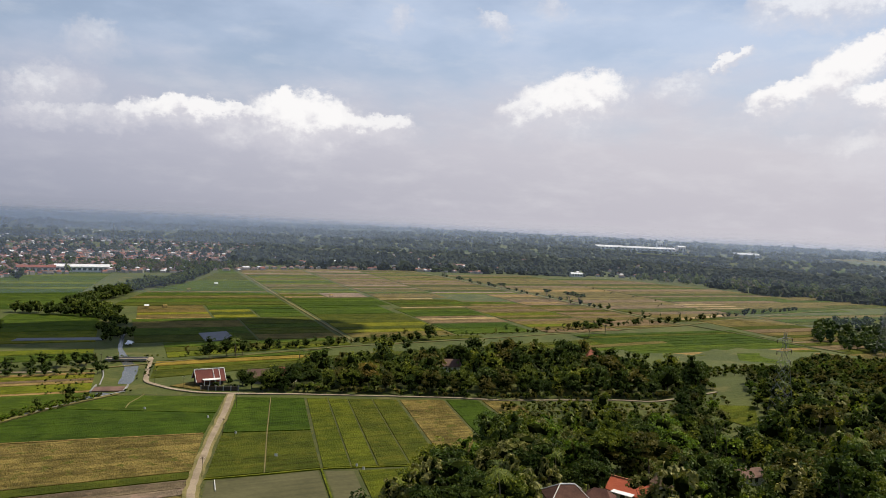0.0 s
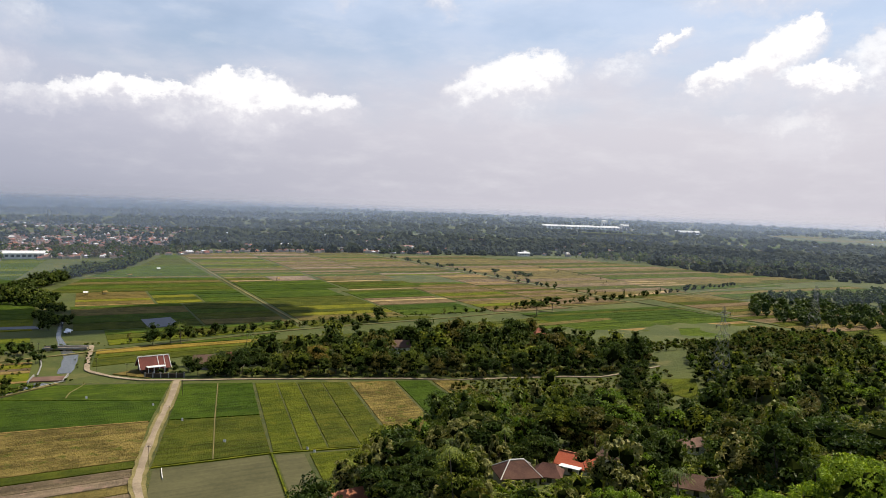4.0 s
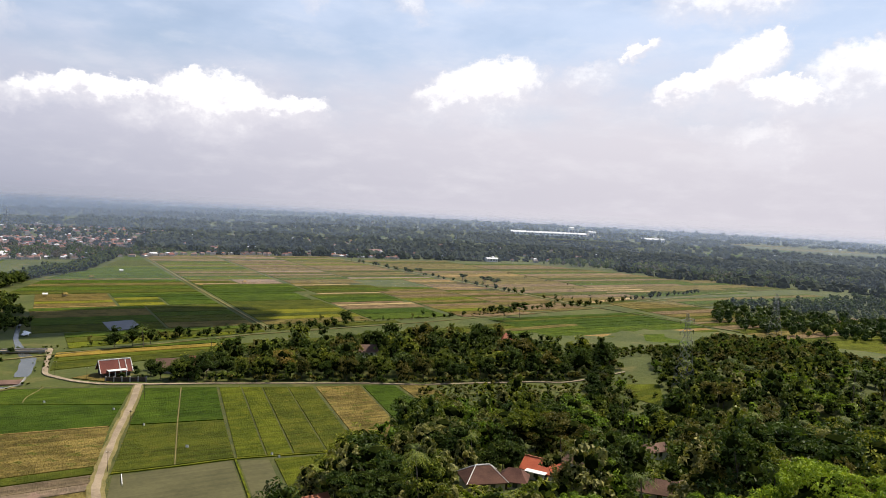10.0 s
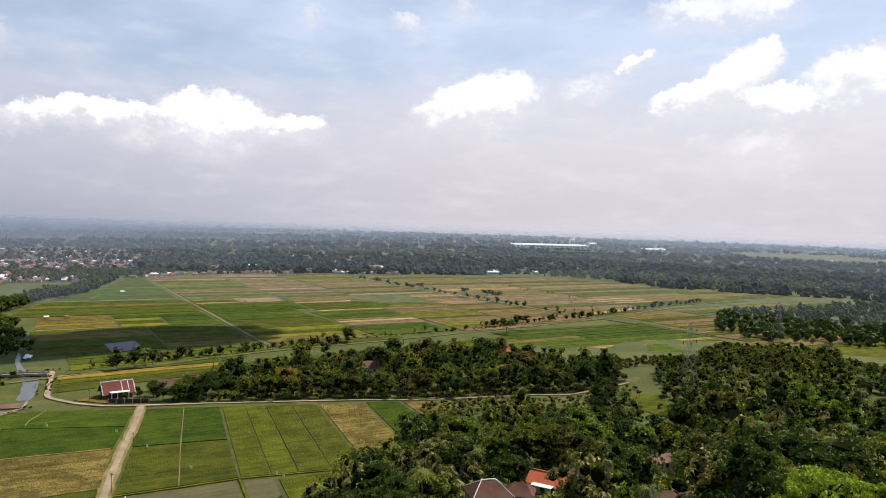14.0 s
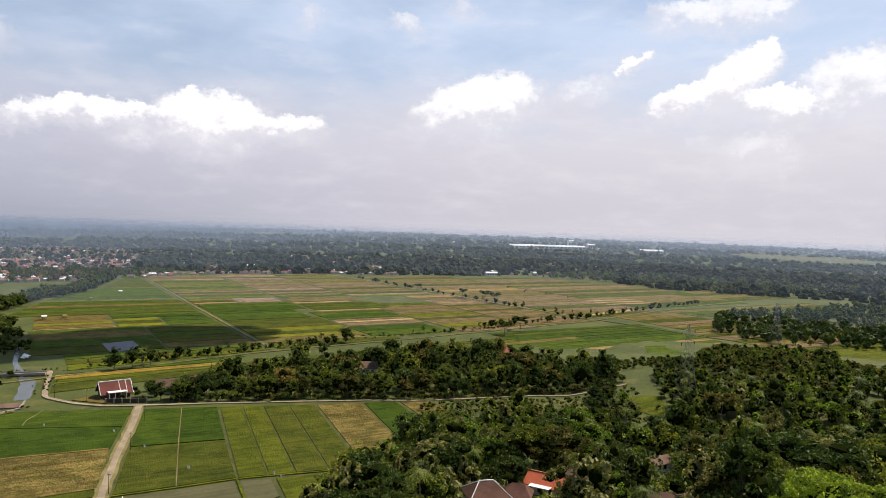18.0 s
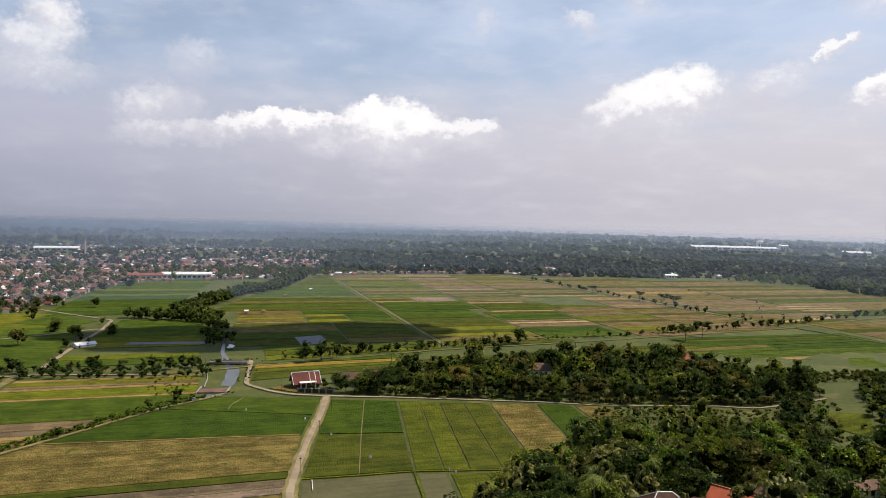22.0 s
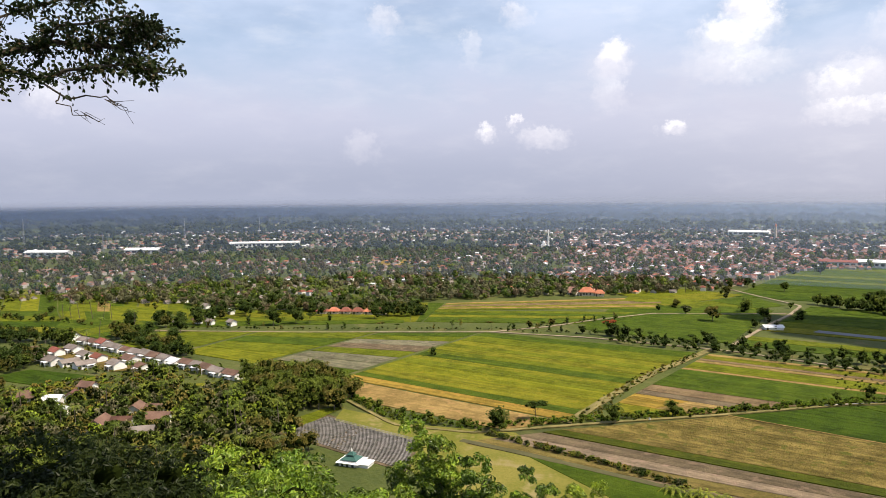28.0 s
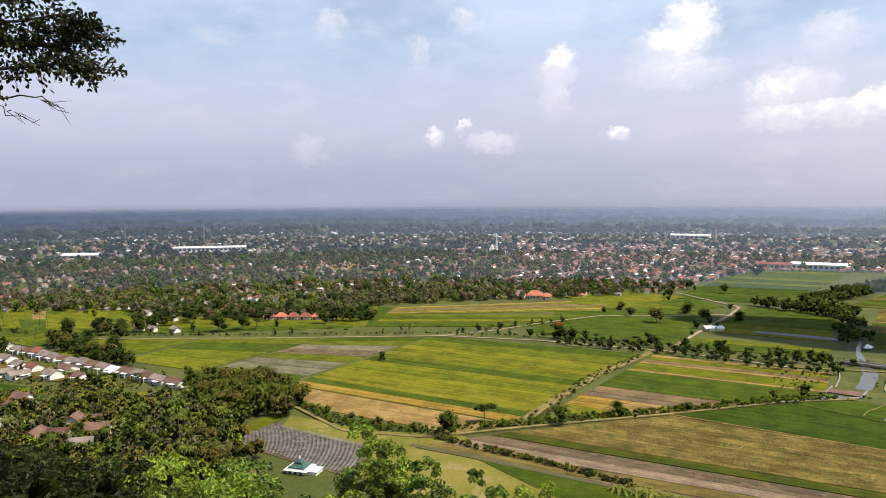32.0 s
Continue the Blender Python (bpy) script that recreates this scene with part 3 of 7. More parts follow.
def left_fields():
    # between the hedged canal and the grassy path
    v = -151
    for w, crop in ((10, "ripe"), (8, "gold"), (6, "gold"), (6, "tilled"), (9, "fallow"), (14, "green"), (15, "green"), (3, "straw"), (12, "meadow"), (4, "straw"), (4, "fallow"), (7, "ripe"), (4, "straw")):
        r0, r1 = canal_u(v) - 4, canal_u(v + w) - 4
        l0, l1 = -202.4 + (v + 170) * 0.0775, -202.4 + (v + w + 170) * 0.0775
        if crop == "gold":
            m0, m1 = (l0 + r0) / 2, (l1 + r1) / 2
            field((uv(l0, v), uv(m0, v), uv(m1, v + w), uv(l1, v + w)), crop, inset=0.2)
            field((uv(m0, v), uv(r0, v), uv(r1, v + w), uv(m1, v + w)), "straw", inset=0.2)
        else:
            field((uv(l0, v), uv(r0, v), uv(r1, v + w), uv(l1, v + w)), crop, inset=0.2)
        v += w
    # the broad block left of the grassy path
    crops = ["green", "meadow", "meadow", "ripe", "meadow", "ripe", "meadow", "green", "ripe", "meadow", "bright", "ripe", "ripe", "green", "gold"]
    block(uv(-301, -58), uv(-198.5, -50), uv(-207.5, -168), uv(-300, -166), crops, [0, .10, .16, .22, .30, .36, .43, .49, .56, .61, .69, .78, .84, .89, .94, 1], across=False, inset=0.08)
    block(uv(-300, -167), uv(-207, -169), uv(-218, -186), uv(-285, -186), ["straw"], inset=0.3)
    # wet and green plots by the side road
    block(uv(-346, -84), uv(-303, -60), uv(-303, -166), uv(-346, -168), ["green", "meadow", "mud", "tilled", "meadow", "mud", "mud", "green"], across=False, z=0.12, inset=0.25)
    block(uv(-400, -116), uv(-348, -86), uv(-348, -168), uv(-392, -170), ["meadow", "green", "meadow", "bright"], across=False, inset=0.25)
    block(uv(-452, -150), uv(-402, -118), uv(-396, -170), uv(-425, -186), ["meadow", "meadow"], inset=0.25)
    # plots between the avenue and the town
    block(uv(-372, 14), uv(-262, 112), uv(-250, 62), uv(-362, -12), ["straw", "ripe", "fallow", "fallow", "ripe", "straw", "meadow"], across=False, inset=0.25)
    block(uv(-362, -13), uv(-257, 42), uv(-268, -10), uv(-345, -50), ["meadow", "green", "ripe", "green", "green"], across=False, inset=0.25)
    block(uv(-242, 70), uv(-203, 92), uv(-193, -22), uv(-256, -28), ["green", "green"], across=False, inset=0.25)
    block(uv(-300, 116), uv(-262, 160), uv(-218, 150), uv(-250, 74), ["meadow", "ripe"], across=False, inset=0.25)
    block(uv(-578, -118), uv(-505, -93), uv(-457, -142), uv(-500, -170), ["meadow", "bright", "green"], across=False, inset=0.25)
    block(uv(-503, -92), uv(-376, -26), uv(-352, -58), uv(-452, -136), ["meadow", "ripe", "meadow", "green"], across=False, inset=0.25)
    block((-329, -6), (-335, 11), (-308, 32), (-300, 15), ["lush"], inset=0.25)
    block((-300, 15), (-308, 32), (-288, 32), (-290, 11), ["meadow"], inset=0.25)
    block((-276, 58), (-272, 70), (-256, 68), (-260, 58), ["ripe"], inset=0.25)
    block((-412, 222), (-392, 246), (-341, 199), (-345, 190), ["meadow", "ripe", "green"], inset=0.2)
    block((-302, 353), (-302, 430), (-262, 412), (-268, 364), ["meadow", "green"], inset=0.2)
    block((-442, 64), (-404, 76), (-388, 44), (-412, 32), ["meadow", "green"], inset=0.2)
    # green plots west of the row houses
    block((-640, -45), (-640, 8), (-520, 2), (-505, -40), ["meadow", "green", "lush", "meadow"], inset=0.2)
    block((-640, 8.5), (-612, 40), (-500, 32), (-520, 2.5), ["meadow", "bright", "green"], inset=0.2)
    block((-612, 40.5), (-575, 92), (-468, 72), (-500, 32.5), ["green", "ripe", "meadow", "straw", "green", "meadow"], inset=0.2)
    block((-505, -41), (-520, 2), (-440, -6), (-430, -35), ["meadow", "bright", "green"], across=False, inset=0.2)
    block((-519, 2.5), (-499, 32), (-415, 30), (-437, -4), ["green", "meadow", "lush", "ripe"], across=False, inset=0.2)
    block((-499, 32.5), (-467, 72), (-414, 62), (-414, 31), ["meadow", "green", "ripe"], inset=0.2)
    block((-574, 92.5), (-540, 128), (-432, 100), (-467, 73), ["ripe", "bright", "meadow", "green"], inset=0.2)
    # towards the long white shed
    strips(lambda v: -232 + 0.02 * v, lambda v: -190, -22, 90, ["green", "lush", "green"], 30, 50, 3)
    strips(lambda v: -268 - 0.15 * v, lambda v: -236, -25, 110, ["green", "green", "meadow"], 30, 45, 4)
    strips(lambda v: -186 + 0.1 * v, lambda v: -125, 20, 118, ["meadow", "green", "ripe", "green"], 8, 20, 5)
    strips(lambda v: -186 + 0.1 * v, lambda v: -125, -24, 2, ["green", "meadow"], 10, 16, 6)
    strips(lambda v: -225 + 0.06 * (v - 150), lambda v: -150 + 0.12 * (v - 150), 140, 392, ["green", "lush", "green", "meadow"], 14, 34, 7)


def main_fields():
    left = lambda v: float(np.interp(v, (0, 90, 150, 255, 320, 420), (-108, -108, -122, -88, -50, -18)))
    mixed = ["sere", "olive", "sere", "meadow", "fallow", "sere", "green", "olive", "sere", "ochre", "fallow", "loam"]
    block(uv(-104, 150), uv(-62, 150), uv(-62, 92), uv(-106, 92), ["ochre", "ochre", "ripe", "ochre", "straw"], [0, 0.3, 0.55, 0.72, 0.93, 1], across=False)
    block(uv(-61, 128), uv(-34, 128), uv(-34, 92), uv(-61, 92), ["ripe", "olive", "ripe"], across=False)
    block(uv(-61, 150), uv(-3, 150), uv(-3, 130), uv(-61, 130), ["green", "lush"], across=False)
    block(uv(-33, 129), uv(-3, 129), uv(-3, 92), uv(-33, 92), ["lush", "green"], across=False)
    strips(left, lambda v: -48, 14, 91, ["sere", "green", "olive"], 18, 30, 21)
    strips(lambda v: -47, lambda v: -3, 14, 91, ["olive", "sere", "green", "olive"], 9, 16, 22)
    strips(left, lambda v: -3, 151, 440, ["green", "meadow", "olive", "green", "sere", "green"], 8, 18, 23)
    strips(lambda v: 3, lambda v: 66, 12, 100, ["olive", "ripe", "olive", "ripe", "sere"], 9, 17, 24)
    strips(lambda v: 3, lambda v: 62, 101, 142, ["lush", "green"], 14, 20, 25)
    strips(lambda v: 3, lambda v: 74, 143, 190, ["green", "lush"], 10, 16, 45)
    field((uv(3, 191), uv(36, 191), uv(36, 199), uv(3, 199)), "pale")
    field((uv(37, 191), uv(72, 191), uv(72, 222), uv(37, 222)), "loam", 0.16)
    strips(lambda v: 3, lambda v: 36, 200, 223, ["sere", "olive"], 8, 13, 46)
    strips(lambda v: 3, lambda v: 74, 224, 460, mixed, 8, 15, 26)
    strips(lambda v: 67, lambda v: 122, 14, 52, ["lush", "green"], 16, 22, 27)
    field((uv(68, 54), uv(126, 54), uv(126, 67), uv(68, 67)), "fallow")
    field((uv(68, 68), uv(126, 68), uv(126, 76), uv(68, 76)), "pale")
    field((uv(68, 77), uv(122, 77), uv(122, 84), uv(68, 84)), "fallow")
    strips(lambda v: 68, lambda v: 126, 85, 124, ["green", "olive", "lush"], 9, 14, 28)
    field((uv(76, 126), uv(128, 126), uv(128, 132), uv(76, 132)), "pale")
    field((uv(76, 176), uv(124, 176), uv(124, 184), uv(76, 184)), "pale")
    strips(lambda v: 77, lambda v: 140, 134, 175, ["olive", "sere", "green", "olive"], 9, 14, 47)
    strips(lambda v: 77, lambda v: 140, 186, 462, mixed + ["fallow"], 7, 14, 29)
    strips(lambda v: 128, lambda v: 186, 10, 160, mixed + ["fallow", "fallow", "sere"], 7, 13, 30)
    strips(lambda v: 188, lambda v: 247 - 0.07 * v, 20, 210, ["sere", "fallow", "straw", "olive", "sere"], 7, 14, 31)
    strips(lambda v: 142, lambda v: 236 - 0.05 * v, 212, 452, mixed + ["fallow", "sere"], 8, 16, 32)
    # beyond the slanting line of trees
    strips(lambda v: 258 - 0.07 * v, lambda v: 345, 40, 400, ["sere", "olive", "sere", "straw", "fallow"], 10, 20, 33)
    for v in (98, 112, 125):
        field((uv(334, v), uv(392, v - 2), uv(392, v + 4), uv(334, v + 5)), "pale", 0.36)
    strips(lambda v: 347, lambda v: float(np.interp(v, (0, 200, 400), (470, 520, 430))), 70, 360, ["sere", "olive", "fallow", "sere", "green"], 11, 22, 34)
    strips(lambda v: 475, lambda v: 600, 90, 180, ["sere", "olive", "green"], 14, 26, 38)
    # the green block beside the middle wood
    strips(lambda v: 140, lambda v: 270, -62, 2, ["lush", "green", "lush", "olive"], 6, 10, 35)
    strips(lambda v: 140, lambda v: 264, -76, -63, ["lime", "straw"], 6, 7, 36)
    strips(lambda v: 158 - 0.3 * (v + 92), lambda v: 192, -118, -78, ["lush", "green"], 12, 18, 37)
    strips(lambda v: 194, lambda v: 262, -98, -78, ["straw", "fallow"], 9, 11, 40)
    strips(lambda v: 280, lambda v: 350, -44, 44, ["sere", "olive", "fallow", "sere"], 9, 15, 39)
    strips(lambda v: 352, lambda v: 560, 12, 56, ["olive", "green", "sere"], 10, 15, 41)
    field((uv(262, 52), uv(330, 68), uv(330, 60), uv(262, 45)), "pale")
    strips(lambda v: 272, lambda v: 430, -200, -46, ["sere", "olive", "fallow", "olive"], 9, 14, 42)
    strips(lambda v: 196, lambda v: 270, -165, -100, ["olive", "sere", "green"], 9, 14, 43)
    block(uv(330, -160), uv(420, -170), uv(400, -200), uv(330, -190), ["lime", "green"], across=False)


def draped(quad, crop, label):
    """A plot that follows the slope under it."""
    n, vs = 7, []
    for i in range(n):
        for j in range(n):
            p = lerp(lerp(quad[0], quad[1], i / (n - 1)), lerp(quad[3], quad[2], i / (n - 1)), j / (n - 1))
            vs.append((*p, rise(*p) + 0.25))
    fs = [(i * n + j, i * n + j + 1, (i + 1) * n + j + 1, (i + 1) * n + j) for i in range(n - 1) for j in range(n - 1)]
    fs = [f[::-1] for f in fs]
    tagged(new("paddy_field", mesh_of("paddy_field", vs, np.array(fs), [M[crop]])), label, "field", "rice fields on the plain")


LIME = ((103.5, 253), (106, 270), (119, 266), (111, 241))
draped(LIME, "lime", "small bright green rice plot in the wood")
draped(((266, 369), (284, 399), (333, 420), (288, 357)), "lime", "bright green plot at the foot of the dark wood")
draped(((150, 350), (168, 402), (196, 410), (178, 360)), "green", "green rice plot behind the wooded knoll")
draped(((-211.0, 71.4), (-204.7, 77.3), (-216.2, 96.5), (-217.9, 89.2)), "meadow", "fresh green strip beside the vegetable beds")
draped(((-214.3, 94.9), (-204.8, 87.5), (-159.9, 105.4), (-171.0, 115.6)), "mown", "dry mown grass between the beds and the hedge")
near_fields()
left_fields()
main_fields()

# ---- roads, paths, water ----
ribbon("road", [(-75.3, 265), (-70.6, 241.8), (-65.9, 211.8), (-61.5, 188.4), (-57.4, 170), (-52, 158), (-47, 146)], [2.4, 1.9, 1.8, 1.8, 1.8, 1.8, 1.8], 0.42, M["road"],
       "worn pale concrete farm road through the fields")
ribbon("verge", [(-75.3, 265), (-70.6, 241.8), (-65.9, 211.8), (-61.5, 188.4), (-57.4, 170), (-52, 158)], 3.6, 0.36, M["drygrass"], "dry grass verge along the farm road", "verge")
ribbon("lane", [(-127.8, 322), (-119, 296), (-112, 277), (-99, 268.5), (-88, 265), (-74, 266), (-53, 269), (-15, 272.6), (7, 274.5), (26, 274), (51, 278), (73, 280), (84, 277), (96, 281), (113, 287)],
       [2.0, 1.9, 2.0, 1.8, 1.7, 1.8, 1.2, 1.2, 1.2, 1.2, 1.2, 1.2, 1.2, 1.2, 1.2], 0.40, M["road"], "pale village lane that skirts the wood")
ribbon("avenue", [uv(-450, -146), uv(-381, -108), uv(-298, -56), uv(-252, -44), uv(-186, -39), uv(-138, -47)],
       [1.2, 1.2, 1.4, 1.4, 1.4, 1.5], 0.42, M["road"], "pale straight road lined with small trees")
ribbon("dirt_road", [uv(-138, -47), uv(-97, -36), uv(-11, -14), uv(84, -3), uv(245, 22), uv(330, 48), uv(430, 72), uv(560, 92)],
       [1.4, 1.1, 0.9, 0.8, 0.9, 1.2, 1.2, 1.2], 0.42, M["drygrass"], "dry dirt road on the bank between the fields")
ribbon("track", [uv(0, 0), uv(0, 200), uv(2, 425)], 1.3, 0.40, M["drygrass"], "dry grassy track between the rice fields", "path")
ribbon("path", [(-163, 146), (-179, 183), (-191, 214.5), (-201, 251), (-206, 268)], 3.2, 0.40, M["drygrass"], "overgrown dry field path with low weeds", "path")
ribbon("side_road", [(-206, 283), (-227, 340), (-241, 383), (-256, 418), (-300, 436), (-336, 452), (-372, 598), (-380, 647)], 1.9, 0.42, M["road"], "pale side road past the white hut")
ribbon("side_path", [uv(-298, -56), (-289.7, 246), (-291, 281), (-288, 323), (-262, 356), (-245, 385)], 1.4, 0.40, M["road"], "pale farm path between the fields", "path")
ribbon("diagonal_track", [uv(251, 24), uv(219, 380), uv(206, 440)], 3.0, 0.36, M["drygrass"], "grassy bank under the slanting tree line", "path")
ribbon("footpath", [(-105.2, 259.5), (-104.5, 254), (-105.5, 247), (-103.5, 240)], 0.35, 0.34, M["drygrass"], "thin trodden bund across the green field", "path")
ribbon("footpath", [(-60.1, 262.8), (-51.65, 222.5), (-43.8, 187.2)], 0.30, 0.36, M["drygrass"], "thin pale bund between two green plots", "path")
ribbon("ditch_bank", [(173, 517), (199, 482), (220, 445), (240, 422)], 2.6, 0.40, M["bund"], "dark weedy ditch bank", "path")
ribbon("dike_path", [(-226, 100), (-190, 101), (-171, 117), (-156, 158), (-143, 190), (-127, 236), (-114, 258)], 1.4, 0.50, M["drygrass"], "pale narrow path along the hedged canal", "path")
ribbon("river", [(-172, 395), (-150, 340), (-135, 312), (-128, 302), (-121, 282), (-118.5, 273)],
       [2, 2, 4, 5.5, 5.5, 5], 0.10, M["water"], "shallow grey river and the canal below its weir", "river")


# ---- trees ----
def leaf_quads(rng, lobes, count, size, long=1.0, droop=0.2):
    """Small bent leaf clumps over the shells of several lobes (cx, cy, cz, rx, ry, rz)."""
    vol = np.array([l[3] * l[4] + l[4] * l[5] + l[3] * l[5] for l in lobes])
    pick = rng.choice(len(lobes), count, p=vol / vol.sum())
    L = np.array(lobes)[pick]
    d = rng.normal(size=(count, 3))
    d[:, 2] = np.where(d[:, 2] < -0.4, -d[:, 2] * 0.5, d[:, 2])
    d /= np.linalg.norm(d, axis=1)[:, None]
    c = L[:, :3] + d * L[:, 3:] * rng.uniform(0.72, 1.10, (count, 1))
    n = d + rng.normal(size=(count, 3)) * 0.50 + (0, 0, 0.30)
    n /= np.linalg.norm(n, axis=1)[:, None]
    a = np.cross(n, rng.normal(size=(count, 3)))
    a /= np.linalg.norm(a, axis=1)[:, None]
    b = np.cross(n, a)
    s = size * rng.uniform(0.55, 1.3, (count, 1))
    p0, p1 = c - a * s * long, c + a * s * long
    p0 = p0 - (0, 0, 1) * s * droop
    v = np.stack([p0, c - b * s * 0.55 + n * s * 0.15, p1 - n * s * droop, c + b * s * 0.55 + n * s * 0.15], 1).reshape(-1, 3)
    f = np.arange(count * 4).reshape(-1, 4)
    return v, f


def blob(rng, lobe, level=1, rough=0.25):
    """A lumpy dark core inside a crown."""
    bm = bmesh.new()
    bmesh.ops.create_icosphere(bm, subdivisions=level, radius=1.0)
    off = Vector(rng.uniform(-50, 50, 3))
    v = []
    for w in bm.verts:
        k = 1 + rough * noise.noise(w.co * 1.7 + off)
        v.append((lobe[0] + w.co.x * lobe[3] * k, lobe[1] + w.co.y * lobe[4] * k, lobe[2] + w.co.z * lobe[5] * k))
    f = [[x.index for x in face.verts] for face in bm.faces]
    bm.free()
    return np.array(v), np.array(f)


def stack(pieces):
    vs, by = [], {}
    n = 0
    for v, f in pieces:
        vs.append(v)
        by.setdefault(f.shape[1], []).append(f + n)
        n += len(v)
    return np.concatenate(vs), [np.concatenate(b) for b in by.values()]


def make_lobes(rng, kind, h):
    """Crown lobes for a tree of height h."""
    out = []
    if kind == "round":
        w = h * 0.50
        for k in range(8):
            a = rng.uniform(0, 6.28)
            r = rng.uniform(0.15, 0.62) * w
            s = rng.uniform(0.34, 0.55) * w
            out.append((r * math.cos(a), r * math.sin(a), h * rng.uniform(0.20, 0.82), s, s * rng.uniform(0.8, 1.1), s * rng.uniform(0.65, 0.95)))
        out.append((0, 0, h * 0.48, w * 0.68, w * 0.68, h * 0.40))
    elif kind == "tall":
        w = h * 0.27
        for k in range(7):
            a = rng.uniform(0, 6.28)
            z = 0.25 + 0.68 * k / 6
            s = w * rng.uniform(0.5, 0.8) * (1.1 - 0.55 * k / 6)
            out.append((0.5 * w * math.cos(a), 0.5 * w * math.sin(a), h * z, s, s, s * 1.15))
    elif kind == "flat":
        w = h * 0.62
        for k in range(9):
            a = rng.uniform(0, 6.28)
            r = rng.uniform(0.1, 0.75) * w
            s = rng.uniform(0.26, 0.44) * w
            out.append((r * math.cos(a), r * math.sin(a), h * rng.uniform(0.68, 0.9), s, s, s * 0.42))
    else:
        w = h * 0.55
        for k in range(6):
            a = rng.uniform(0, 6.28)
            r = rng.uniform(0.1, 0.6) * w
            s = rng.uniform(0.35, 0.6) * w
            out.append((r * math.cos(a), r * math.sin(a), h * rng.uniform(0.3, 0.7), s, s, s * 0.8))
    return out


def trunk_bm(rng, lobes, h, thick):
    bm = bmesh.new()
    base = Vector((0, 0, -0.8))
    mid = Vector((rng.uniform(-0.2, 0.2), rng.uniform(-0.2, 0.2), h * 0.33))
    top = Vector((rng.uniform(-0.3, 0.3), rng.uniform(-0.3, 0.3), h * 0.62))
    tube(bm, base, mid, thick, thick * 0.75)
    tube(bm, mid, top, thick * 0.75, thick * 0.35)
    for l in lobes[:6]:
        s = mid.lerp(top, rng.uniform(0, 0.8))
        tube(bm, s, (l[0], l[1], l[2]), thick * 0.38, thick * 0.12, 5)
    return bm


def tufts_of(rng, lobes, share, spread):
    """Breaks each lobe of a crown into tufts of leaves with gaps between them."""
    out = []
    for l in lobes:
        for _ in range(share):
            d = rng.normal(size=3)
            d[2] = abs(d[2]) * 0.9 - 0.25
            d /= np.linalg.norm(d)
            k = spread * rng.uniform(0.7, 1.35)
            c = np.array(l[:3]) + d * np.array(l[3:]) * rng.uniform(0.7, 1.02)
            out.append((*c, l[3] * k, l[4] * k, l[5] * k * 0.8))
    return out


class Tree:
    """A tree built once: trunk and crown meshes, and the same as arrays for joined woods."""

    def __init__(self, kind, h, count, size, leaf, seed, thick=0.22, core=0.60, long=1.0, most=9, tufts=0, spread=0.36, droop=0.2):
        rng = np.random.default_rng(seed)
        lobes = make_lobes(rng, kind, h)[-most:]
        crown = [leaf_quads(rng, tufts_of(rng, lobes, tufts, spread) if tufts else lobes, count, size, long, droop)]
        # dark cores stand in for the shade inside the crown
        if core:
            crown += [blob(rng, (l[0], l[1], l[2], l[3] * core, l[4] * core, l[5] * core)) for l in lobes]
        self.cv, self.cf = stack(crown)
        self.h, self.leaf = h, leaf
        self.crown = mesh_of("crown", self.cv, self.cf, [M[leaf], M["crown_shade"]], np.concatenate([np.full(len(b), 0 if b.shape[1] == 4 else 1) for b in self.cf]))
        bm = trunk_bm(rng, lobes, h, thick)
        bm.verts.index_update()
        self.tv = np.array([v.co for v in bm.verts])
        self.tf = np.array([[v.index for v in f.verts] for f in bm.faces if len(f.verts) == 4])[:12]
        self.trunk = bpy.data.meshes.new("trunk")
        bm.to_mesh(self.trunk)
        bm.free()
        self.trunk.materials.append(M["bark"])

    def plant(self, x, y, s=1.0, turn=0.0, label="", category="tree", group="", z=None, leaf=None):
        root = new(category.replace(" ", "_"))
        root.empty_display_size = 0.5
        part("trunk", self.trunk, None, root)
        crown = part("crown", self.crown, None, root)
        if leaf and leaf != self.leaf:
            crown.material_slots[0].link = "OBJECT"
            crown.material_slots[0].material = M[leaf]
        root.matrix_basis = pose(x, y, rise(x, y) if z is None else z, 0, 0, turn) @ Matrix.Scale(s, 4)
        return tagged(root, label, category, group)


def wood(name, trees, spots, leaves, label, seed=5, inner=True):
    """A joined wood: each spot (x, y, scale) takes one of the trees; one leaf colour a tree."""
    rng = random.Random(seed)
    vs, by, n = [], {}, 0
    for x, y, s in spots:
        tr = rng.choice(trees)
        a = rng.uniform(0, 6.283)
        c, d = math.cos(a) * s, math.sin(a) * s
        m = np.array(((c, d, 0), (-d, c, 0), (0, 0, s * rng.uniform(0.85, 1.15))))
        at = (x, y, rise(x, y))
        slot = 2 + rng.randrange(len(leaves))
        for v, blocks, k in ((tr.tv, [tr.tf], 0), (tr.cv, tr.cf, slot)):
            vs.append(v @ m + at)
            for b in blocks:
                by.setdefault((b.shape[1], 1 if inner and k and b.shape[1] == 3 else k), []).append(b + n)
            n += len(v)
    blocks, index = [], []
    for (k, slot), b in by.items():
        b = np.concatenate(b)
        blocks.append(b)
        index.append(np.full(len(b), slot))
    me = mesh_of(name, np.concatenate(vs), blocks, [M["bark"], M["crown_shade"]] + [M[l] for l in leaves], np.concatenate(index))
    return tagged(new(name, me), label, "woodland", kind="stuff")


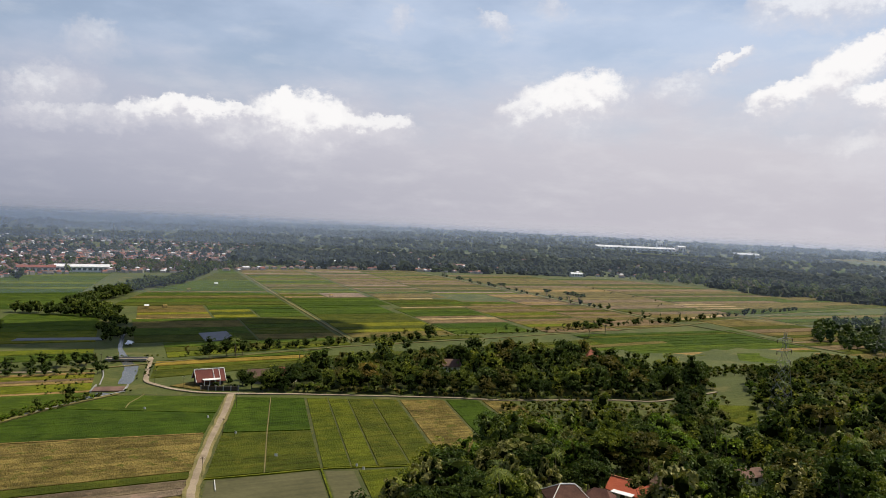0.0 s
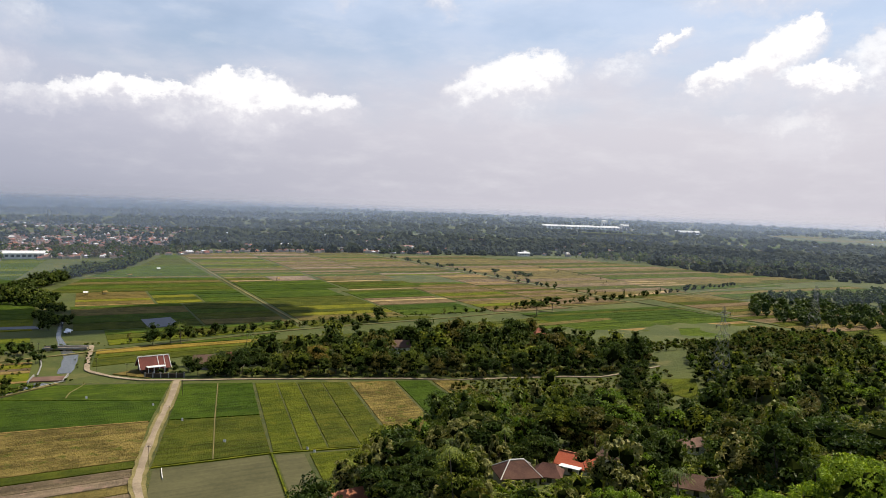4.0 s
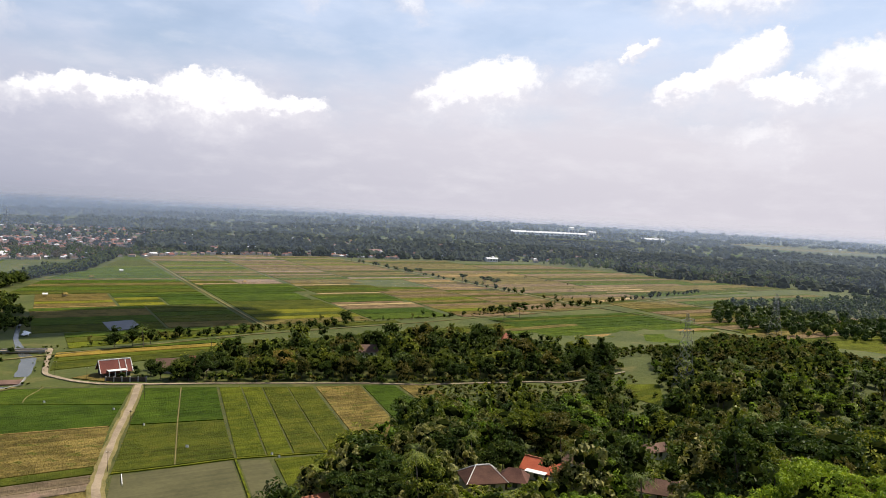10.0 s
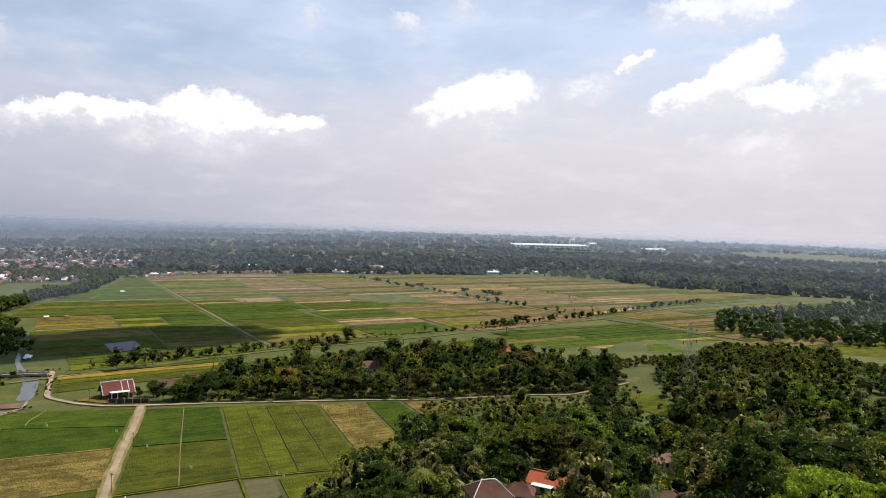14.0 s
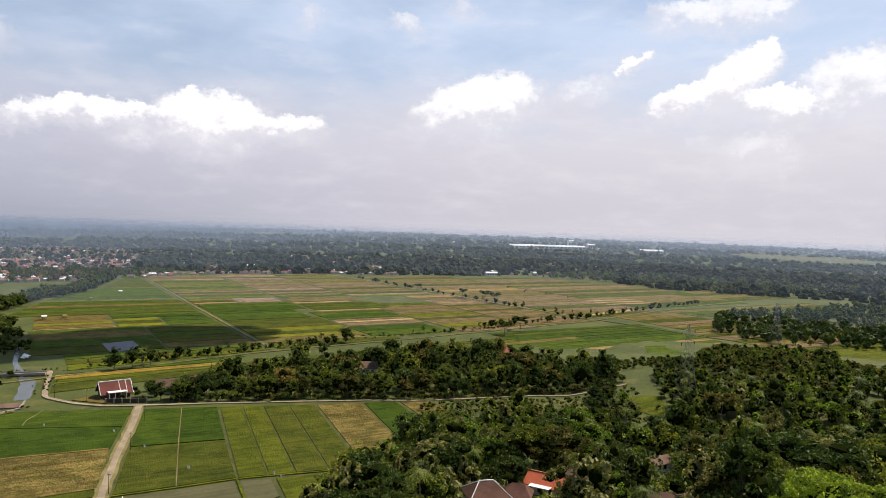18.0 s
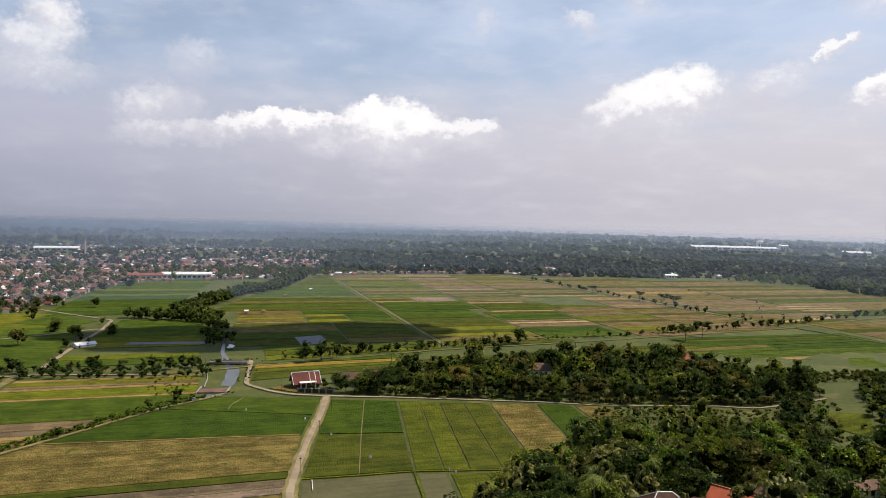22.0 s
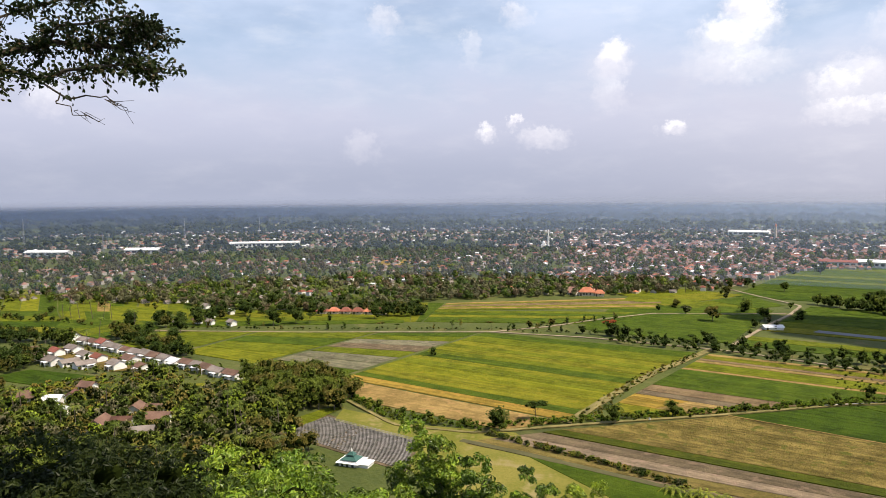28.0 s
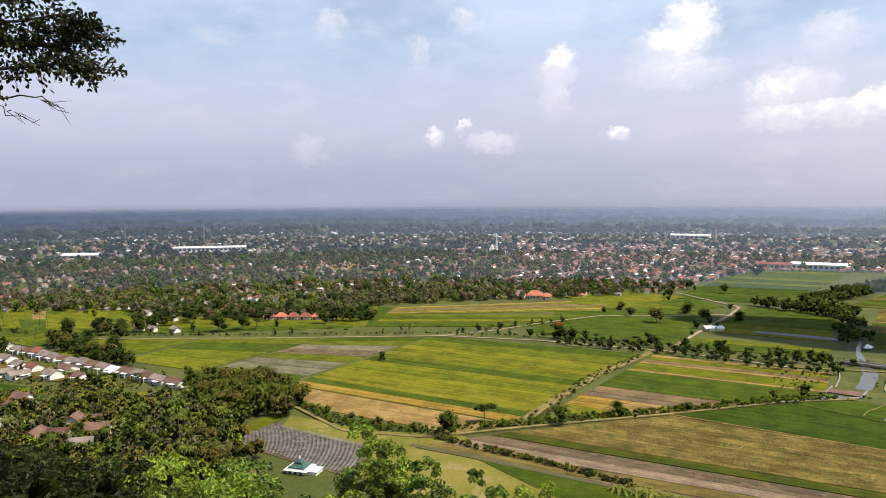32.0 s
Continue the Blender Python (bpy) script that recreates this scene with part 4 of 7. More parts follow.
ROUND = [Tree("round", 10.0, 1500, 0.28, "leaf_mid", s, tufts=9) for s in (11, 12, 13)]
DARK = [Tree("round", 11.0, 1600, 0.28, "leaf_dark", s, tufts=11, spread=0.32) for s in (21, 22)]
SPARE = [Tree("round", 10.0, 350, 0.54, "leaf_mid", s, tufts=8) for s in (14, 15, 16)] + [Tree("tall", 11.0, 380, 0.48, "leaf_mid", 17, tufts=7)]
TALL = [Tree("tall", 12.0, 1400, 0.28, "leaf_mid", s, tufts=10, spread=0.38) for s in (31, 32)]
FLAT = [Tree("flat", 9.0, 1300, 0.28, "leaf_dark", s, core=0.7, tufts=8) for s in (41, 42)]
TEAK = [Tree("tall", 11.0, 700, 0.46, "leaf_pale", s, core=0.6, tufts=8, spread=0.42, droop=0.5) for s in (33, 34)]
CANOPY = [Tree("round", 8.0, 60, 0.95, "leaf_mid", s, 0.2, core=0.80, most=3, tufts=7, spread=0.42) for s in (24, 25, 26)]
TINY = [Tree("bush", 4.0, 62, 0.50, "leaf_light", s, 0.12, core=0.8, most=4, tufts=5, spread=0.45) for s in (53, 54)]
REMOTE = [Tree("round", 8.0, 165, 0.66, "leaf_mid", s, 0.2, core=0.80, most=6, tufts=6, spread=0.42) for s in (18, 19, 20)]
TUFT = [Tree("bush", 1.0, 14, 0.24, "leaf_light", s, 0.02, core=0.0, most=3) for s in (101, 102, 103)]
BUSH = [Tree("bush", 4.0, 560, 0.26, "leaf_light", s, 0.12, tufts=9) for s in (51, 52)]
LITTLE = [Tree(k, 6.0, 330, 0.32, "leaf_dark", s, 0.14, core=0.62, tufts=7, spread=0.42) for s, k in ((61, "round"), (62, "tall"), (63, "flat"), (64, "tall"))]


BAMBOO = Tree("round", 11.0, 2200, 0.24, "leaf_olive", 96, 0.10, core=0.5, long=2.0, tufts=10, spread=0.4, droop=0.9)


def thin_tree(seed):
    return Tree("tall", 7.0, 200, 0.34, "leaf_olive", seed, 0.10, core=0.0, most=5)


THIN = [thin_tree(s) for s in (71, 72)]


def palm_meshes(seed, h=11.0, fronds=20, reach=3.2, broad=0.55, leaf="leaf_mid", gap=0.62):
    """Trunk and crown of a palm: arching fronds, each a double row of drooping leaflets."""
    rng = np.random.default_rng(seed)
    bm = bmesh.new()
    p = Vector((0, 0, -0.5))
    bend = Vector((rng.uniform(-0.12, 0.12), rng.uniform(-0.12, 0.12), 1))
    for k in range(5):
        q = p + bend * (h / 5)
        tube(bm, p, q, 0.20 - 0.018 * k, 0.19 - 0.02 * k, 6)
        p = q
    trunk = bpy.data.meshes.new("trunk")
    bm.to_mesh(trunk)
    bm.free()
    trunk.materials.append(M["bark"])
    vs, fs = [], []
    for k in range(fronds):
        a = k * 2.4 + rng.uniform(-0.2, 0.2)
        up = rng.uniform(-0.3, 1.0)
        line = [p + Vector((math.cos(a) * reach * s, math.sin(a) * reach * s, reach * (up * s - (0.45 + 0.75 * up) * s * s))) for s in np.linspace(0, 1, 9)]
        side = Vector((-math.sin(a), math.cos(a), 0))
        for i in range(8):
            w = broad * math.sin(math.pi * (0.2 + 0.75 * (i + 0.5) / 8)) * rng.uniform(0.8, 1.2)
            for sgn in (-1, 1):
                n = len(vs)
                tip = line[min(8, i + 1)] + side * sgn * w + Vector((0, 0, -0.6 * w))
                vs += [line[i], line[i].lerp(line[i + 1], gap), tip, line[i].lerp(tip, 0.6) + Vector((0, 0, 0.05))]
                fs.append((n, n + 1, n + 2, n + 3))
    crown = mesh_of("fronds", [tuple(v) for v in vs], np.array(fs), [M[leaf]])
    return trunk, crown


PALMS = [palm_meshes(81), palm_meshes(82, 9.0), palm_meshes(83, 12.5, 18, 2.9)]
BANANA = palm_meshes(84, 1.6, 9, 2.3, 0.36, "leaf_light", 1.0)


def palm(x, y, s=1.0, turn=0.0, which=0, group="coconut palms by the village"):
    root = new("palm_tree")
    part("trunk", PALMS[which][0], None, root)
    part("fronds", PALMS[which][1], None, root)
    root.matrix_basis = pose(x, y, rise(x, y), 0, 0, turn) @ Matrix.Scale(s, 4)
    return tagged(root, "slender coconut palm with drooping green fronds", "palm tree", group)


def banana(x, y, s=1.0, turn=0.0):
    root = new("banana_plant")
    part("stem", BANANA[0], None, root)
    part("leaves", BANANA[1], None, root)
    root.matrix_basis = pose(x, y, rise(x, y), 0, 0, turn) @ Matrix.Scale(s, 4)
    return tagged(root, "banana plant with broad arching green leaves", "banana plant", "banana plants on the slope")


R = random.Random(7)
HOUSES = []          # centres and radii kept free of trees


def free(x, y, pad=0.0):
    return all((x - a) ** 2 + (y - b) ** 2 > (r + pad) ** 2 for a, b, r in HOUSES)


def scatter(count, pick, gap, tries=40):
    """Spots at least gap apart; pick() gives a place or None."""
    out, grid = [], {}
    for _ in range(count * tries):
        if len(out) >= count:
            break
        p = pick()
        if p is None or not free(*p):
            continue
        key = (int(p[0] // gap), int(p[1] // gap))
        near = [q for i in (-1, 0, 1) for j in (-1, 0, 1) for q in grid.get((key[0] + i, key[1] + j), ())]
        if any((p[0] - q[0]) ** 2 + (p[1] - q[1]) ** 2 < gap * gap for q in near):
            continue
        grid.setdefault(key, []).append(p)
        out.append(p)
    return out


def in_poly(poly):
    xs, ys = [p[0] for p in poly], [p[1] for p in poly]

    def pick():
        p = R.uniform(min(xs), max(xs)), R.uniform(min(ys), max(ys))
        return p if inside(*p, poly) else None
    return pick


def along(pts, step, jitter=1.0, skip=0.1):
    out = []
    for a, b in zip(pts, pts[1:]):
        n = max(1, int(math.dist(a, b) / step))
        for k in range(n):
            if R.random() < skip:
                continue
            p = lerp(a, b, (k + R.uniform(0.1, 0.9)) / n)
            out.append((p[0] + R.uniform(-jitter, jitter), p[1] + R.uniform(-jitter, jitter)))
    return out


# ---- houses ----
def gable_roof(w, d, z, rise_, over=0.6, thick=0.18, hip=0.0):
    """A pitched roof shell over w x d (ridge along x); hip pulls the ridge ends in."""
    bm = bmesh.new()
    x, y = w / 2 + over, d / 2 + over
    slope = rise_ / (d / 2)
    e = z - over * slope
    top = [bm.verts.new(c) for c in ((-x, -y, e + thick), (x, -y, e + thick), (x, y, e + thick), (-x, y, e + thick),
                                     (-x + hip, 0, z + rise_ + thick), (x - hip, 0, z + rise_ + thick))]
    low = [bm.verts.new(c) for c in ((-x, -y, e), (x, -y, e), (x, y, e), (-x, y, e), (-x + hip, 0, z + rise_), (x - hip, 0, z + rise_))]
    for f in ((0, 1, 5, 4), (2, 3, 4, 5)):
        bm.faces.new([top[i] for i in f])
        bm.faces.new([low[i] for i in reversed(f)])
    for f in ((1, 2, 5), (3, 0, 4)):
        if hip > 0:
            bm.faces.new([top[i] for i in f])
            bm.faces.new([low[i] for i in reversed(f)])
    for a, b in ((0, 1), (2, 3)) + (((1, 2), (3, 0)) if hip > 0 else ((1, 5), (5, 2), (3, 4), (4, 0))):
        bm.faces.new((low[a], low[b], top[b], top[a]))
    bm.normal_update()
    return bm


def wall_shell(w, d, h, rise_, gable=True):
    bm = bmesh.new()
    x, y = w / 2, d / 2
    lo = [bm.verts.new(c) for c in ((-x, -y, -1.0), (x, -y, -1.0), (x, y, -1.0), (-x, y, -1.0))]
    hi = [bm.verts.new(c) for c in ((-x, -y, h), (x, -y, h), (x, y, h), (-x, y, h))]
    for i in range(4):
        bm.faces.new((lo[i], lo[(i + 1) % 4], hi[(i + 1) % 4], hi[i]))
    if gable:
        a, b = bm.verts.new((x, 0, h + rise_)), bm.verts.new((-x, 0, h + rise_))
        bm.faces.new((hi[1], hi[2], a))
        bm.faces.new((hi[3], hi[0], b))
    return bm


def house(w, d, h, rise_, roof, wall, hip=0.0, windows=2, label="", ridge=None, over=0.6):
    """A small house: walls, roof, ridge, door and windows as parts."""
    root = new("house")
    part("wall", wall_shell(w, d, h, rise_, hip == 0), M[wall], root)
    rf = part("roof", gable_roof(w, d, h, rise_, over, hip=hip), M[roof], root)
    if ridge:
        part("ridge_cap", boxes((-w / 2 - over + hip, w / 2 + over - hip, -0.16, 0.16, h + rise_ + 0.10, h + rise_ + 0.32)), M[ridge], rf)
        for sx in (-1, 1) if hip else ():
            for sy in (-1, 1):
                a, b = (sx * (w / 2 + over), sy * (d / 2 + over), h - over * rise_ / (d / 2) + 0.22), (sx * (w / 2 + over - hip), 0, h + rise_ + 0.22)
                part("hip_cap", tube(bmesh.new(), a, b, 0.11, 0.11, 4), M[ridge], rf)
    for sgn in (-1, 1):
        y = sgn * (d / 2 + 0.03)
        for k in range(windows):
            x = (k + 1) * w / (windows + 1) - w / 2 + (0.6 if k == 0 else 0)
            part("window", boxes((x - 0.55, x + 0.55, y - 0.04, y + 0.04, 1.0, 2.2)), M["glass"], root)
    part("door", boxes((-w / 2 + 0.7, -w / 2 + 1.6, -d / 2 - 0.08, -d / 2 + 0.02, -0.2, 2.05)), M["darkwood"], root)
    return tagged(root, label, "house")


def settle(root, x, y, turn, keep=6.0, group="", z=None):
    root.matrix_basis = pose(x, y, rise(x, y) if z is None else z, 0, 0, turn)
    HOUSES.append((x, y, keep))
    if group:
        tagged(root, group=group)
    return root


def village_hall():
    """The red-roofed house at the lane's corner: steep roof with white ridge and verge bands, a porch and a dark fence."""
    w, d, h, up = 10.5, 7.4, 2.6, 3.5
    root = new("village_hall")
    part("wall", wall_shell(w, d, h, up), M["darkwood"], root)
    roof = part("roof", gable_roof(w, d, h, up, 0.9), M["tile_maroon"], root, "dark red tiled roof with white bands")
    x, y = w / 2 + 0.9, d / 2 + 0.9
    e = h - 0.9 * up / (d / 2)
    for px in (-x, -x + 7.6, x - 2.2, x):
        for sgn in (-1, 1):
            a, b = Vector((px, sgn * y, e + 0.28)), Vector((px, 0, h + up + 0.28))
            part("verge_band", tube(bmesh.new(), a, b, 0.17, 0.17, 4), M["plaster"], roof, "white verge band")
    part("ridge_cap", boxes((-x, x, -0.24, 0.24, h + up + 0.12, h + up + 0.46)), M["plaster"], roof, "white ridge cap")
    porch = part("porch", boxes((-3.6, 3.4, -d / 2 - 3.0, -d / 2, 2.9, 3.1)), M["plaster"], root, "white porch slab")
    for px in (-3.3, -1.1, 1.1, 3.1):
        part("post", boxes((px - 0.14, px + 0.14, -d / 2 - 2.9, -d / 2 - 2.62, -0.5, 2.9)), M["plaster"], porch)
    for k in range(5):
        px = -4.2 + 2.1 * k
        part("window", boxes((px - 0.6, px + 0.6, -d / 2 - 0.07, -d / 2 + 0.03, 0.9, 2.3)), M["glass"], root)
    part("door", boxes((-0.6, 0.6, -d / 2 - 0.09, -d / 2 + 0.02, -0.2, 2.1)), M["darkwood"], root)
    tagged(root, "dark-walled house with a steep maroon roof banded in white", "house")
    root = settle(root, -88.5, 280, 31, 9, z=0.0)
    root.matrix_basis = root.matrix_basis @ Matrix.Scale(0.92, 4)
    return root


village_hall()
fence = new("garden_wall")
part("wall", boxes((-1, 13, -0.12, 0.12, -0.4, 1.5), (-1.1, 13.1, -0.2, 0.2, 1.5, 1.62)), M["darkwood"], fence)
for k in range(6):
    part("pillar", boxes((-1 + k * 2.75 - 0.2, -1 + k * 2.75 + 0.2, -0.24, 0.24, -0.4, 1.85)), M["concrete"], fence)
tagged(fence, "low dark garden wall with pillars beside the lane", "wall")
fence.matrix_basis = pose(-87, 269.5, 0, 0, 0, 6)
sheet("yard", ((-101, 273), (-87, 268.4), (-80, 275), (-95, 281)), 0.30, M["ochre"], "bare trodden yard beside the hall", "yard", kind="structure")

# the river's corner: bridge, weir, walls and pools
bridge = new("bridge")
part("deck", boxes((-8.5, 8.5, -2.2, 2.2, 0.35, 0.75)), M["road"], bridge)
for s in (-1, 1):
    part("parapet", boxes((-8.5, 8.5, s * 2.0 - 0.15, s * 2.0 + 0.15, 0.75, 1.35)), M["concrete"], bridge)
for x in (-6.5, 0, 6.5):
    part("pier", boxes((x - 0.5, x + 0.5, -2.0, 2.0, -1.0, 0.35)), M["concrete"], bridge)
tagged(bridge, "low concrete road bridge over the river", "bridge")
bridge.matrix_basis = pose(-135, 313, 0.1, 0, 0, 12)
weir = new("weir")
part("sill", boxes((-5.5, 5.5, -3.2, 3.2, -0.6, 0.45)), M["tile_brown"], weir, "dark wet concrete sill")
for s in (-1, 1):
    part("side_wall", boxes((s * 5.6 - 0.2, s * 5.6 + 0.2, -4.5, 5.5, -0.6, 0.8)), M["concrete"], weir, "pale side wall")
tagged(weir, "concrete weir with white side walls", "weir")
weir.matrix_basis = pose(-120, 264, 0, 0, 0, 14)
ribbon("bank_wall", [(-125.5, 268), (-131, 283), (-139, 299)], 0.4, 0.7, M["concrete"], "low white wall along the river bank", "wall")
ribbon("bank_wall", [(-113, 262), (-122, 246), (-131, 226)], 0.45, 0.6, M["concrete"], "pale concrete edge of the canal path", "wall")
ribbon("canal_pool", [(-119, 259), (-122, 250), (-125, 243)], [5, 3, 2], 0.10, M["water"], "grey pool below the weir", "water")
sheet("pond", ((-117, 364), (-106, 377), (-117, 398), (-129, 388)), 0.34, M["pond"], "blue-grey flooded seed bed", "pond", kind="structure")
sheet("pond", ((-204, 344), (-166, 357), (-167, 364), (-205, 351)), 0.34, M["pond"], "long blue-grey fish pond", "pond", kind="structure")
bm = bmesh.new()
rf = random.Random(2)
bmesh.ops.create_grid(bm, x_segments=9, y_segments=18, size=1.0)
for w in bm.verts:
    k = 1 - 0.5 * abs(w.co.y) + 0.25 * rf.uniform(-1, 1)
    w.co = (w.co.x * 1.7 * k + 0.5 * math.sin(w.co.y * 5), w.co.y * 5.0, 0.5 + 0.6 * (1 - w.co.x ** 2) + rf.uniform(-0.25, 0.35))
spill = new("spillway")
part("foam", bm, M["foam"], spill)
tagged(spill, "white foaming water at the river's spillway", "waterfall")
spill.matrix_basis = pose(-150, 350, 0.1, 0, 0, 20)


def pole(x, y, h=5.6):
    root = new("utility_pole")
    part("post", tube(bmesh.new(), (0, 0, -0.5), (0, 0, h), 0.075, 0.05, 7), M["darkwood"], root)
    arm = part("crossarm", boxes((-0.5, 0.5, -0.04, 0.04, h - 0.45, h - 0.37)), M["darkwood"], root)
    for s in (-0.42, 0.42):
        part("insulator", tube(bmesh.new(), (s, 0, h - 0.38), (s, 0, h - 0.18), 0.05, 0.04, 6), M["plaster"], arm)
    tagged(root, "thin dark utility pole beside the farm road", "pole", "utility poles")
    root.matrix_basis = pose(x, y, 0, 0, 0, 20)


for p in ((-63.5, 216), (-58.5, 182), (-68, 246), (-108, 276), (-94, 268), (-140, 300)):
    pole(*p)

HILL = "houses among the trees"
settle(house(9, 7, 2.6, 2.4, "tile_brown", "grime", 0, 2, "brown-roofed grey house beside the red hall"), -70, 287, 10, 3.5, HILL)
settle(house(8, 6, 3.0, 2.2, "tile_red", "cream", 0, 1, "small house with a dull red roof under trees"), -60, 291, -20, 5, HILL)
settle(house(9, 6.5, 3.0, 2.2, "tile_brown", "plaster", 0, 3, "brown-roofed white house in the wood clearing"), 5.5, 315, 8, 6, HILL, z=1.8)
settle(house(5, 4.4, 3.4, 2.4, "tile_orange", "cream", 2.0, 1, "small orange-roofed house deep in the wood"), 75, 345, 0, 4, HILL, z=3.0)
settle(house(9.2, 6.0, 2.8, 1.9, "tile_vermilion", "plaster", 0, 2, "house with a bright orange tiled roof among trees", ridge="tile_orange"), 47.5, 168, -36, 6, HILL)
settle(house(8.5, 7, 2.8, 2.4, "tile_dark", "cream", 3.2, 2, "old brown hip-roofed house with white ridges", ridge="plaster"), 30.0, 156, 8, 7, HILL)
settle(house(5.5, 5, 2.6, 1.8, "tile_dark", "cream", 2.0, 1, "low brown wing of the old house"), 37.5, 157, -20, 4, HILL)
settle(house(6.5, 5.5, 2.8, 1.9, "tile_brown", "plaster", 0, 1, "brown-roofed house half hidden by trees", ridge="plaster"), 60, 178, -50, 4, HILL)
settle(house(8, 4.5, 2.8, 1.3, "tile_brown", "plaster", 0, 2, "long low brown-roofed house in the trees"), 86, 194, 20, 4, HILL)
settle(house(6.6, 5.2, 2.8, 1.9, "tile_orange", "plaster", 0, 1, "orange-roofed house on the wooded slope"), -7.4, 153, 30, 5, HILL)
settle(house(7.5, 5.2, 2.8, 1.9, "tile_brown", "plaster", 0, 1, "brown-roofed house low on the wooded slope"), 67, 147, -25, 4, HILL)
settle(house(5, 4.5, 2.6, 1.6, "tile_pink", "plaster", 0, 1, "small faded-roofed annex on the wooded slope"), 72, 146, 40, 3, HILL)
for x, y, r in ((47.5, 168, 10), (30, 156, 9), (37.5, 157, 7), (-7.4, 153, 7), (60, 178, 6), (86, 194, 6), (67, 147, 6)):
    HOUSES += [(x * k, y * k, r) for k in (0.97, 0.93, 0.89, 0.85, 0.81, 0.77)]
HOUSES += [(5.3, 307, 5.0), (5.2, 301, 4.0)]
# white eaves before the bright roof, where the house shows its wall
canopy = new("porch_canopy")
part("sheet", boxes((-2.6, 2.6, -1.0, 1.0, 2.4, 2.5)), M["sheet_white"], canopy, "white sheet")
for x in (-2.4, 2.4):
    part("post", boxes((x - 0.08, x + 0.08, -0.95, -0.8, -0.6, 2.4)), M["plaster"], canopy)
tagged(canopy, "white sheet canopy before the orange-roofed house", "canopy")
canopy.matrix_basis = pose(44.4, 164.2, rise(44.4, 164.2), 0, 0, -36)

# the small prayer house by the vegetable beds
mosque = new("prayer_house")
part("wall", wall_shell(9, 8, 3.6, 0, False), M["plaster"], mosque)
part("lower_roof", gable_roof(7.4, 6.6, 3.9, 1.5, 0.3, hip=3.4), M["sheet_green"], mosque, "dark green hipped roof")
part("eave_sheet", gable_roof(9.6, 8.6, 3.0, 0.8, 0.9, hip=4.6), M["sheet_white"], mosque, "pale sheet eaves")
part("lantern", boxes((-1.1, 1.1, -1.1, 1.1, 5.0, 6.0)), M["glass"], mosque, "small dark lantern")
part("upper_roof", gable_roof(2.6, 2.4, 6.0, 1.1, 0.5, hip=1.6), M["sheet_green"], mosque, "dark green pyramid roof")
part("finial", tube(tube(bmesh.new(), (0, 0, 6.9), (0, 0, 7.9), 0.45, 0.40, 8), (0, 0, 7.9), (0, 0, 8.7), 0.38, 0.05, 8), M["plaster"], mosque)
part("annex", boxes((4.6, 9.5, -3.2, 3.2, -1, 2.7)), M["plaster"], mosque)
part("annex_roof", boxes((4.55, 10.0, -3.6, 3.6, 2.7, 2.9)), M["sheet_white"], mosque)
for k in range(3):
    part("window", boxes((-3.4 + k * 2.6, -2.2 + k * 2.6, -4.07, -3.97, 0.9, 2.4)), M["glass"], mosque)
tagged(mosque, "small white prayer house with a tiered green roof", "mosque")
settle(mosque, -169, 77, 38, 8, z=-0.7)
mosque.matrix_basis = mosque.matrix_basis @ Matrix.Scale(0.58, 4)

# vegetable beds with pale covers
beds = new("vegetable_plot")
for k in range(30):
    s = (k + 0.22) / 30, (k + 0.72) / 30
    q = (lerp((-203, 70), (-209.5, 87.5), s[0]), lerp((-157, 86.5), (-176.5, 100.5), s[0]), lerp((-157, 86.5), (-176.5, 100.5), s[1]), lerp((-203, 70), (-209.5, 87.5), s[1]))
    cut = 0.42 + 0.06 * math.sin(k * 1.7)
    sheet("bed", (q[0], lerp(q[0], q[1], cut - 0.01), lerp(q[3], q[2], cut - 0.01), q[3]), 0.28, M["cover"], parent=beds)
    sheet("bed", (lerp(q[0], q[1], cut + 0.01), q[1], q[2], lerp(q[3], q[2], cut + 0.01)), 0.28, M["cover"], parent=beds)
sheet("soil", ((-204, 68.5), (-155, 86), (-176, 102), (-211.5, 88.5)), 0.14, M["tilled"], parent=beds)
tagged(beds, "vegetable plot with rows of pale covered beds", "field")

# rows of new houses at the village edge
TERRACE = [house(7.8, 6.4, 2.8, 1.7, "tile_grey", "plaster", 0, 3, "small white row house with a grey roof", over=0.5),
           house(7.4, 6.4, 2.8, 1.7, "tile_brown", "plaster", 0, 3, "small white row house with a brown roof", over=0.5),
           house(7.6, 6.4, 3.0, 1.9, "tile_red", "plaster", 0, 2, "small white row house with a red roof", over=0.5),
           house(6.4, 6.4, 2.8, 1.5, "sheet_white", "plaster", 0, 2, "small white row house with a pale sheet roof", over=0.5)]
for ob in TERRACE:
    ob.matrix_basis = pose(0, -400, 0)


